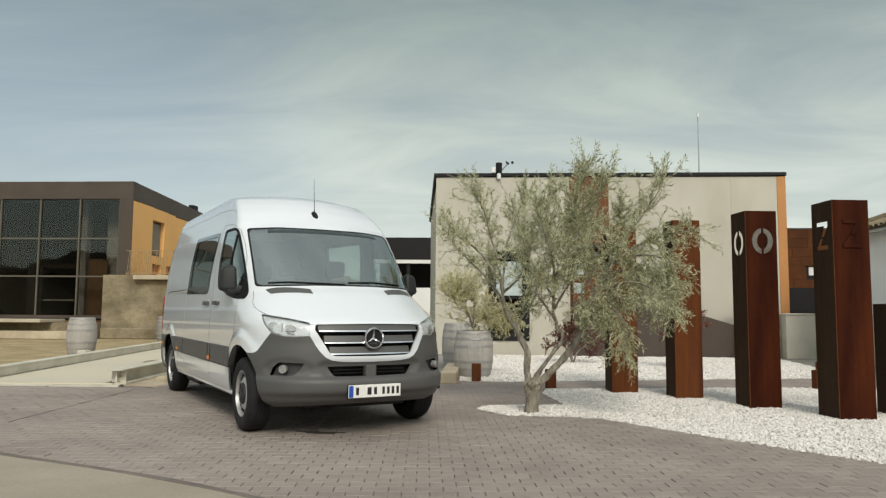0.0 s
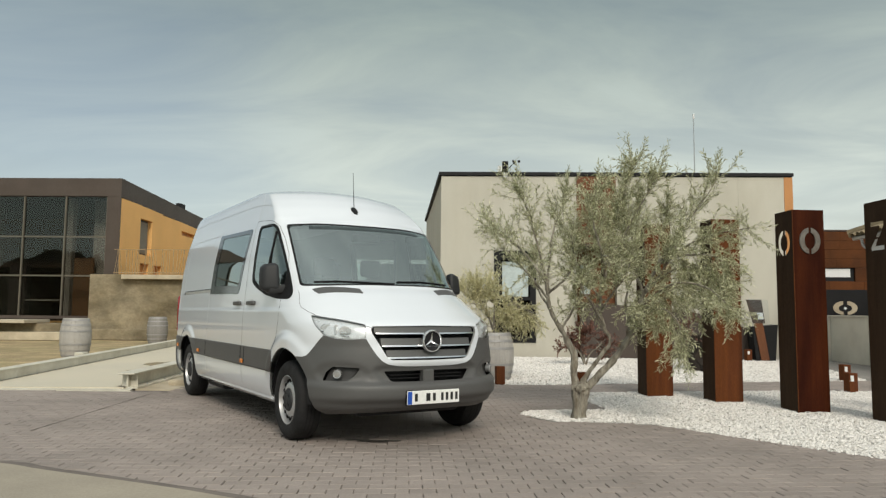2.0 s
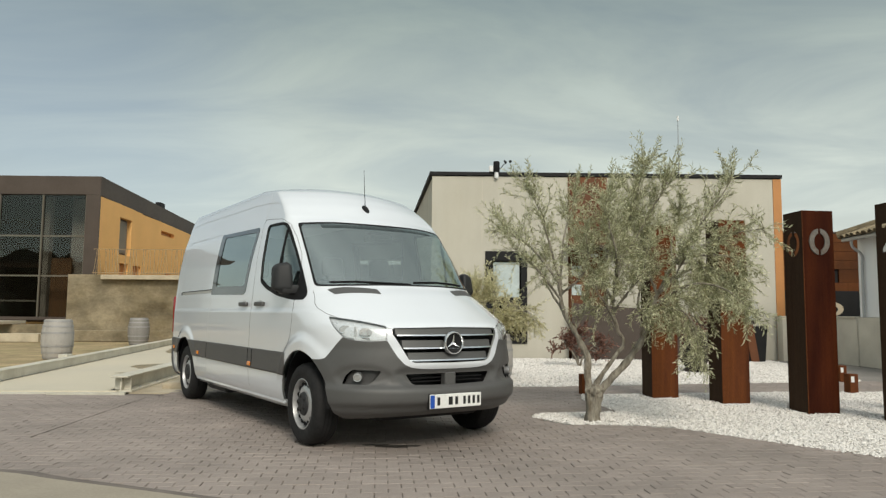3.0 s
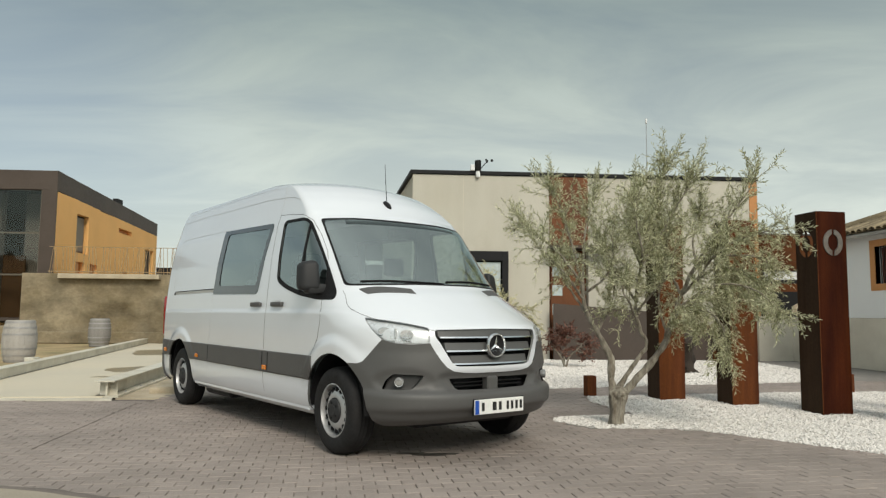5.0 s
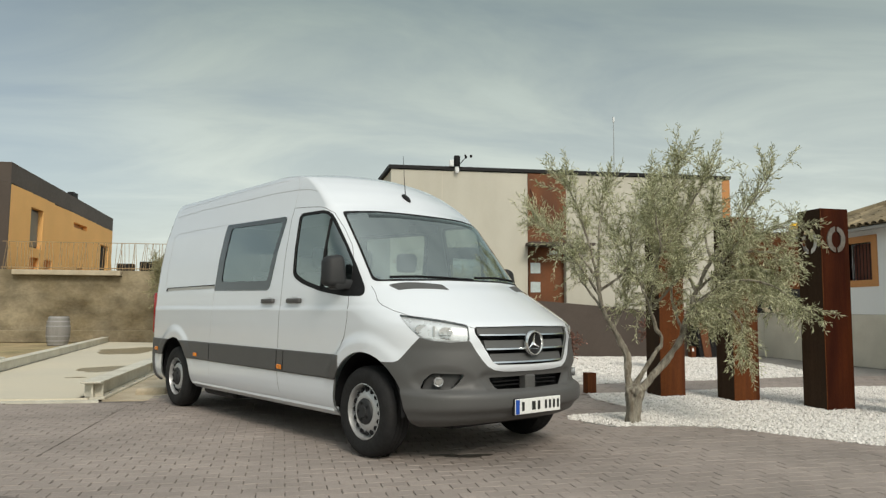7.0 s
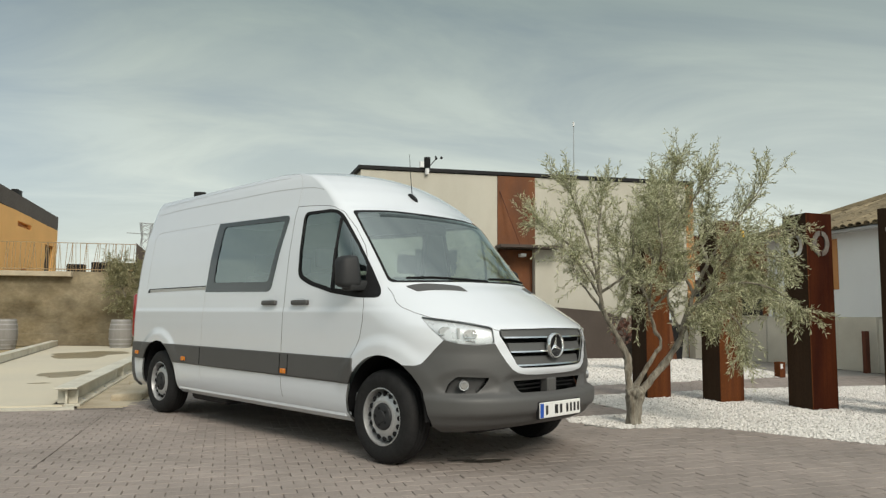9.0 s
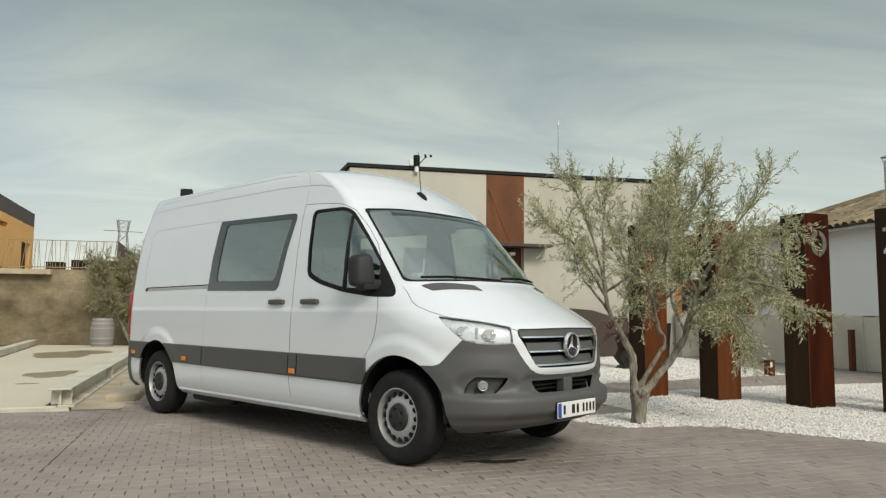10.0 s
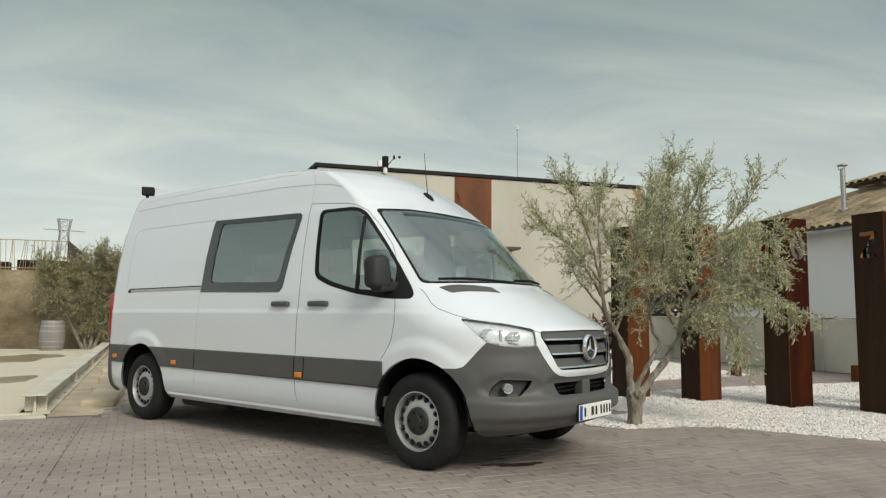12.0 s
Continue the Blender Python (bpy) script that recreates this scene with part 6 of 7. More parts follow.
part("table", box(-4.6, -3.2, 1.6, 2.4, 1.50, 1.56), "plinth", room)
# stone-clad terrace wall and base
terrace_wall = part("terrace_wall", box(-15.45, -5.6, 28.312, 28.70, 0, 2.515), "boardwall", None, "weathered board-marked concrete retaining wall", category="wall", kind="structure")
rng = random.Random(8)
z = 0.0
while z < 2.40:
    top = min(2.52, z + rng.uniform(0.17, 0.23))
    top = 2.52 if top > 2.44 else top
    x = -15.45
    while x < -5.61:
        x1 = min(-5.6, x + rng.uniform(1.9, 3.6))
        x1 = -5.6 if x1 > -6.4 else x1
        proud = rng.uniform(0.0, 0.004)
        part("board_mark", box(x + 0.001, x1 - 0.001, 28.300 - proud, 28.311, z + 0.0015, top - 0.0015, 0.001), "boardwall", terrace_wall)
        x = x1
    z = top
part("terrace_fill", box(-14.0, -5.6, 28.705, 40, 0, 2.45), "earth", None, "raised terrace behind the wall", category="ground", kind="structure")
part("terrace_ledge", box(-14.10, -10.55, 28.02, 28.298, 2.33, 2.50, 0.012), "stone", None, "projecting weathered concrete ledge on the wall", category="ledge", kind="structure")
part("base_ledge", box(-27, -15.46, 27.9, 28.72, 0, 0.62, 0.01), "boardwall", None, "low stone base below the glazing", category="wall", kind="structure")
part("base_step", box(-27, -15.9, 27.3, 27.88, 0, 0.30, 0.01), "stone", None, "stone step before the base", category="step", kind="structure")
part("base_slab", box(-27, -17.2, 27.1, 28.78, 0.63, 0.75, 0.01), "concrete", None, "pale concrete bench slab", category="ledge", kind="structure")
part("wall_foot", box(-15.4, -5.6, 28.12, 28.296, 0, 0.42, 0.02), "boardwall", None, "projecting foot of the retaining wall", category="wall", kind="structure")
# railing of leaning bars
rl = thing("terrace_railing", -14.6, 28.42, 2.52, 0, "railing of irregular leaning steel bars along the terrace", "railing")
part("top_rail", box(0, 6.0, -0.02, 0.02, 0.97, 0.99), "cortenbar", rl)
part("foot_rail", box(0, 6.0, -0.02, 0.02, 0.06, 0.09), "cortenbar", rl)
part("end_cheek", prism([(0.0, 0.0), (4.2, 0.0), (4.2, 0.42), (0.0, 0.97)], 6.0, 6.03, "yz"), "cortenpanel", rl, "dark rusty steel cheek plate closing the railing")
rng = random.Random(5)
x = 0.03
while x < 5.97:
    lean = rng.choice((-0.11, -0.05, 0.0, 0.06, 0.12)) + rng.uniform(-0.02, 0.02)
    part("bar", tube([(x, 0, 0.0), (min(5.98, max(0.02, x + lean)), 0, 0.97)], 0.009, 5), "cortenbar", rl)
    x += rng.uniform(0.06, 0.13)
part("end_plate", prism([(6.0, -0.04), (6.46, -0.02), (6.50, 0.60), (6.0, 1.02)], -0.03, 0.03, "xz"), "brownsteel", rl, "dark rusty end plate")
for x0, x1, z1 in ((-11.0, -10.45, 2.82), (-10.2, -8.7, 2.90)):
    part("planter_box", box(x0, x1, 29.1, 29.5, 2.45, z1, 0.01), "darkmetal", None, "long dark planter trough on the terrace", category="planter")

# ---- weighbridge: pale deck between two steel beams ----
part("weighbridge_deck", prism([(-5.98, 11.22), (-8.3, 11.10), (-10.95, 27.9), (-7.15, 27.0)], -0.02, 0.03, "xy"), "deck", None, "pale concrete weighbridge deck with damp patches", category="slab", kind="structure")
part("rubble_strip", prism([(-5.83, 11.28), (-4.70, 11.28), (-5.60, 27.0), (-6.95, 27.0)], -0.03, -0.001, "xy"), "stone", None, "rough pale rubble strip beside the beam", category="ground", kind="structure")
part("deck_edge", prism([(-5.80, 11.06), (-12.0, 10.85), (-12.0, 11.28), (-5.86, 11.25)], -0.02, 0.012, "xy"), "whitesteel", None, "thin pale steel edge of the deck", category="kerb", kind="structure")


def i_beam(name, a, b, h, w, label, closed=False):
    a, b = Vector((*a, 0)), Vector((*b, 0))
    L = (b - a).length
    t = thing(name, a.x, a.y, 0.0, math.degrees(math.atan2(b.y - a.y, b.x - a.x)), label, "beam")
    part("top_flange", box(-0.09, L, -w / 2, w / 2, h - 0.022, h, 0.003), "whitesteel", t)
    part("bottom_flange", box(0, L, -w * 0.62, w * 0.62, 0.0, 0.03, 0.003), "whitesteel", t)
    part("web", box(0, L, -0.012, 0.012, 0.03, h - 0.022), "whitesteel", t)
    if closed:
        part("face_plate", box(0, L, -w * 0.46, -w * 0.46 + 0.012, 0.031, h - 0.023), "whitesteel", t)
    k = 0.10
    while k < L:
        for y0, y1 in ((-w * 0.45, -0.013), (0.013, w * 0.45)):
            part("stiffener", box(k, k + 0.014, y0, y1, 0.03, h - 0.022), "whitesteel", t)
        k += 3.9
    x = 0.5
    while x < min(L, 6):
        part("bolt", tube([(x, -w * 0.45, 0.03), (x, -w * 0.45, 0.045)], 0.016, 6), "greymetal", t)
        x += 0.8
    return t


i_beam("steel_beam", (-5.96, 11.30), (-7.12, 27.0), 0.235, 0.25, "pale painted steel beam beside the weighbridge deck")
i_beam("steel_beam", (-8.25, 11.2), (-10.9, 27.9), 0.20, 0.22, "pale painted steel beam along the yard edge", True)
part("beam_bracket", box(-9.30, -9.12, 16.0, 16.25, 0, 0.24, 0.01), "whitesteel", None, "small steel bracket on the beam", category="bracket")


def blot(name, cx, cy, rx, ry, z, mat, label, seed, turn=0):
    """A thin stain with an uneven edge."""
    rg = random.Random(seed)
    ph = [rg.uniform(0, 6.28) for _ in range(4)]
    pts = []
    for i in range(40):
        a = 2 * math.pi * i / 40
        r = 1 + 0.18 * math.sin(2 * a + ph[0]) + 0.14 * math.sin(3 * a + ph[1]) + 0.08 * math.sin(5 * a + ph[2]) + 0.05 * math.sin(9 * a + ph[3])
        x, y = rx * r * math.cos(a), ry * r * math.sin(a)
        c, s = math.cos(radians(turn)), math.sin(radians(turn))
        pts.append((cx + x * c - y * s, cy + x * s + y * c))
    return part(name, prism(pts, z - 0.003, z, "xy"), mat, None, label, kind="structure", category="stain")


blot("damp_stain", -7.25, 15.9, 0.34, 0.78, 0.0345, "damp", "damp brown patch on the deck", 1, 8)
blot("damp_stain", -8.5, 22.4, 0.85, 1.6, 0.0345, "damp", "damp brown patch on the deck", 2, 8)
blot("damp_stain", -7.12, 14.15, 0.13, 0.09, 0.0345, "damp", "damp brown patch on the deck", 3, 8)
# sandstone kerb blocks beside the beam
for i, (cx, cy, lx, ly, h) in enumerate(((-5.40, 12.6, 0.36, 1.5, 0.10), (-5.52, 14.2, 0.34, 1.6, 0.12), (-5.64, 15.9, 0.32, 1.7, 0.12), (-5.8, 17.7, 0.32, 1.7, 0.12))):
    b = box(cx - lx / 2, cx + lx / 2, cy - ly / 2, cy + ly / 2, -0.03, h, 0.03, segments=2)
    for v in b.verts:
        v.co += Vector((noise.noise(v.co * 3), noise.noise(v.co * 3 + Vector((5, 0, 0))), noise.noise(v.co * 4) * 0.5)) * 0.05
    part("stone_kerb", b, "stone", None, "rough pale sandstone kerb block", category="kerb", kind="structure")
part("kerb_block", box(-1.02, -0.76, 12.2, 14.4, -0.02, 0.17, 0.015), "stone", None, "pale stone kerb at the gravel edge", category="kerb", kind="structure")


# ---- wine barrels ----
def barrel(x, y, s=1.0, label="weathered grey oak wine barrel standing upright", soil=False, tall=0.92, wood="barrel"):
    t = thing("wine_barrel", x, y, 0.0, 17 * x, label, "barrel", "wine barrels")
    H, R0, R1 = tall * s, 0.285 * s, 0.35 * s

    def rad(h):
        return R0 + (R1 - R0) * (1 - (2 * h / H - 1) ** 2)
    for i in range(22):
        a0, a1 = 2 * math.pi * i / 22 + 0.004, 2 * math.pi * (i + 1) / 22 - 0.004
        bm = bmesh.new()
        rows = []
        for k in range(9):
            h = H * k / 8
            r = rad(h)
            rows.append([bm.verts.new((q * math.cos(a), q * math.sin(a), h)) for a, q in ((a0, r - 0.001), (a0 * 0.5 + a1 * 0.5, r), (a1, r - 0.001), (a1, r - 0.03), (a0, r - 0.03))])
        for p, q in zip(rows, rows[1:]):
            for j in range(5):
                bm.faces.new((p[j], p[(j + 1) % 5], q[(j + 1) % 5], q[j]))
        bm.faces.new(rows[0])
        bm.faces.new(rows[-1][::-1])
        part("stave", bm, wood, t)
    for f in (0.02, 0.14, 0.30, 0.64, 0.80, 0.93):
        a, b = H * f, H * f + 0.042
        part("hoop", lathe([(rad(a) + 0.001, a), (rad(a) + 0.006, a), (rad(b) + 0.006, b), (rad(b) + 0.001, b)], 36, closed=True), "hoop", t, smooth=False)
    part("barrel_head", lathe([(R0 - 0.02, H - 0.05), (R0 - 0.02, H - 0.035), (0.0, H - 0.035)], 28), "soil" if soil else wood, t)
    return t


barrel(-0.50, 13.55, 1.02, "weathered oak barrel planter on gravel holding an olive bush", True, 0.80)
barrel(-0.84, 15.6, 1.0)
barrel(-10.55, 18.35, 1.02)
# the two barrels at the wall wear the oak with shade in its colour
barrel(-11.75, 26.0, 1.0, "grey oak barrel against the retaining wall, shade painted into its staves", wood="shadestave")
barrel(-8.55, 26.4, 1.0, "grey oak barrel against the retaining wall, shade painted into its staves", wood="shadestave")

# ---- far electricity pylon ----
M["pylonsteel"] = material("weathered_pylon_steel", (0.28, 0.285, 0.29), 0.6, 0.3, var=0.1, fine=10)
py_ = thing("electricity_pylon", -15.25, 66.0, 0, 20, "distant lattice electricity pylon", "pylon")
bm = bmesh.new()
def half(z):
    return 1.0 - 0.0933 * z if z < 7.5 else 0.30 + (z - 7.5) * 0.13
zs = [0, 1.6, 3.2, 4.6, 5.8, 6.8, 7.5, 7.9, 8.3, 8.65]
for z0, z1 in zip(zs, zs[1:]):
    a, b = half(z0), half(z1)
    for sx, sy in ((1, 1), (1, -1), (-1, -1), (-1, 1)):
        tube([(sx * a, sy * a, z0), (sx * b, sy * b, z1)], 0.035, 4, bm)
    for (p, q) in (((1, 1), (1, -1)), ((1, -1), (-1, -1)), ((-1, -1), (-1, 1)), ((-1, 1), (1, 1))):
        tube([(p[0] * a, p[1] * a, z0), (q[0] * b, q[1] * b, z1)], 0.02, 4, bm)
        tube([(q[0] * a, q[1] * a, z0), (p[0] * b, p[1] * b, z1)], 0.02, 4, bm)
part("lattice", bm, "pylonsteel", py_)
part("cross_arm", tube([(-1.5, 0, 7.75), (1.5, 0, 7.75)], 0.03, 5), "pylonsteel", py_)
part("cross_arm", tube([(-0.6, 0, 8.65), (0.6, 0, 8.65)], 0.03, 5), "pylonsteel", py_)


# ---- plants ----
def leaves_mesh(P, D, N, L, W, fold=0.25):
    """Narrow folded leaves: base points, directions, side axes, lengths, widths (arrays)."""
    n = len(P)
    up = np.cross(D, N)
    mid, tip = P + D * (L * 0.5)[:, None], P + D * L[:, None]
    a = mid + N * (W * 0.5)[:, None] + up * (W * fold)[:, None]
    b = mid - N * (W * 0.5)[:, None] + up * (W * fold)[:, None]
    V = np.stack([P, a, tip, b], 1).reshape(-1, 3)
    k = 4 * np.arange(n)[:, None]
    F = np.concatenate([k + np.array([[0, 1, 2]]), k + np.array([[0, 2, 3]])], 1).reshape(-1, 3)
    return V, F


def unit(v):
    return v / (np.linalg.norm(v, axis=-1, keepdims=True) + 1e-9)


def spray(rng, start, direction, length, count, leaf, width, droop=0.0):
    """A twig with leaves in pairs along it: points of its line, and leaf arrays."""
    k = 5
    pts = [start]
    d = unit(direction)
    for i in range(k):
        d = unit(d + rng.normal(0, 0.13, 3) + np.array([0, 0, -droop]))
        pts.append(pts[-1] + d * length / k)
    pts = np.array(pts)
    f = np.linspace(0.08, 1.0, count)
    at = np.stack([np.interp(f * k, np.arange(k + 1), pts[:, i]) for i in range(3)], 1)
    ax = unit(np.gradient(at, axis=0))
    r = unit(np.cross(ax, rng.normal(0, 1, (count, 3))))
    sgn = np.where(np.arange(count) % 2 == 0, 1, -1)[:, None]
    D = unit(ax * 0.85 + r * sgn * 0.75 + rng.normal(0, 0.18, (count, 3)))
    N = unit(np.cross(D, rng.normal(0, 1, (count, 3))))
    L = leaf * (0.65 + 0.6 * rng.random(count))
    return pts, (at, D, N, L, np.full(count, width) * (0.8 + 0.4 * rng.random(count)))


def tubes_data(lines, seg):
    """Many thin bars in one mesh: (points, first radius, last radius)."""
    V, F = [], []
    ang = 2 * math.pi * np.arange(seg) / seg
    for pts, r0, r1 in lines:
        pts = np.asarray(pts, float)
        k = len(pts)
        d = unit(np.gradient(pts, axis=0))
        s = unit(np.cross(d, np.array([0.31, 0.52, 0.79])))
        u = np.cross(d, s)
        r = np.linspace(r0, r1, k)[:, None, None]
        ring = pts[:, None] + r * (s[:, None] * np.cos(ang)[None, :, None] + u[:, None] * np.sin(ang)[None, :, None])
        o = len(V)
        V.extend(ring.reshape(-1, 3).tolist())
        for i in range(k - 1):
            for j in range(seg):
                F.append((o + i * seg + j, o + i * seg + (j + 1) % seg, o + (i + 1) * seg + (j + 1) % seg, o + (i + 1) * seg + j))
    return V, F


def foliage(parent, rng, limbs, lobes, leaf, width, mat, name="crown", twig_len=(0.17, 0.36), per_twig=15, bark="bark"):
    """Branches from the nearest limb into each lobe, twigs along them, leaves on the twigs."""
    nodes = np.vstack([np.array(smooth_line(l, 6)) for l in limbs])
    branch_lines, twig_lines, leaf_sets = [], [], []
    for (c, r, branches, twigs, droop, rise) in lobes:
        c, r = np.array(c, float), np.array(r, float)
        for _ in range(branches):
            q = unit(rng.normal(0, 1, 3)) * rng.random() ** 0.4
            target = c + q * r
            cost = np.linalg.norm(nodes - target, axis=1) + 0.6 * np.maximum(0, nodes[:, 2] - target[2]) * (0 if droop > 0.1 else 1)
            root = nodes[np.argmin(cost + rng.random(len(nodes)) * 0.12)]
            mid = (root + target) / 2 + rng.normal(0, 0.05, 3) + np.array([0, 0, 0.10 * np.linalg.norm(target - root)])
            line = np.array(smooth_line([root, mid, target], 5))
            line[1:-1] += rng.normal(0, 0.010, line[1:-1].shape)
            branch_lines.append((line, 0.010, 0.0035))
            out = unit(target - c + np.array([0, 0, rise]) + 1e-3)
            for _ in range(twigs):
                f = 0.12 + 0.88 * rng.random() ** 0.75
                s = np.array([np.interp(f * (len(line) - 1), np.arange(len(line)), line[:, i]) for i in range(3)])
                d = unit(out * 0.7 + rng.normal(0, 0.62, 3) + np.array([0, 0, rise - droop]))
                pts, lv = spray(rng, s, d, rng.uniform(*twig_len), per_twig, leaf, width, droop * 0.5)
                twig_lines.append((pts, 0.003, 0.0012))
                leaf_sets.append(lv)
    V, F = tubes_data(branch_lines, 5)
    data_part("branch_work", V, F, bark, parent, smooth=True, kind="stuff")
    V, F = tubes_data(twig_lines, 3)
    data_part("twig_work", V, F, mat, parent, kind="stuff")
    V, F = leaves_mesh(*[np.concatenate([l[i] for l in leaf_sets]) for i in range(5)])
    data_part(name, V.tolist(), F.tolist(), mat, parent, "loose crown of narrow leaves", kind="stuff")


def limb(parent, name, pts, radii, knots=7, seg=10, rough=0.08, seed=0):
    """A gnarled limb with a changing thickness."""
    line = smooth_line(pts, knots)
    rad = np.interp(np.linspace(0, len(radii) - 1, len(line)), np.arange(len(radii)), radii)
    bm = tube(line, list(rad), seg)
    for v in bm.verts:
        v.co += Vector((noise.noise(v.co * 14 + Vector((seed, 0, 0))), noise.noise(v.co * 14 + Vector((0, seed, 9))), 0)) * rough * 0.25
    return part(name, bm, "bark", parent, smooth=True)


olive = thing("olive_tree", 0.25, 8.88, 0.0, 0, "young grey-green olive tree with three limbs in white gravel", "tree")
trunk = lathe([(0.092, -0.02), (0.082, 0.03), (0.078, 0.11), (0.080, 0.20), (0.090, 0.27), (0.100, 0.32), (0.092, 0.36), (0.056, 0.395), (0.0, 0.40)], 26)
bmesh.ops.subdivide_edges(trunk, edges=trunk.edges[:], cuts=1, use_grid_fill=True)
for v in trunk.verts:
    ang = math.atan2(v.co.y, v.co.x)
    k = 1 + 0.10 * math.sin(ang * 5 + v.co.z * 9) * min(1, v.co.z / 0.2) + 0.16 * noise.noise(v.co * 11) + (0.16 + 0.30 * max(0.0, 1 - abs(v.co.z - 0.31) / 0.09)) * noise.noise(v.co * 27)
    v.co.x *= k
    v.co.y *= k
    v.co.x += 0.03 * v.co.z / 0.5 - 0.02
part("trunk", trunk, "bark", olive, "short knotty grey trunk", smooth=True)
OLIVE_LIMBS = [
    [(-0.04, 0.0, 0.31), (-0.07, 0.01, 0.48), (-0.07, 0.03, 0.70), (-0.20, 0.05, 0.97), (-0.32, 0.06, 1.20), (-0.36, 0.08, 1.50)],
    [(0.02, 0.02, 0.33), (0.08, 0.04, 0.48), (0.30, 0.06, 0.76), (0.35, 0.08, 0.86), (0.27, 0.10, 1.06), (0.25, 0.12, 1.30), (0.31, 0.10, 1.70)],
    [(0.05, 0.0, 0.30), (0.15, 0.02, 0.41), (0.36, 0.02, 0.63), (0.53, 0.0, 0.87), (0.62, 0.0, 1.12), (0.72, 0.0, 1.38), (0.90, 0.0, 1.73)],
]
for i, (pts, rr) in enumerate(zip(OLIVE_LIMBS, ((0.050, 0.046, 0.040, 0.034, 0.030, 0.024), (0.036, 0.031, 0.026, 0.025, 0.024, 0.020, 0.017), (0.050, 0.048, 0.044, 0.040, 0.035, 0.030, 0.024)))):
    limb(olive, "limb", pts, [0.84 * r for r in rr], seed=i)
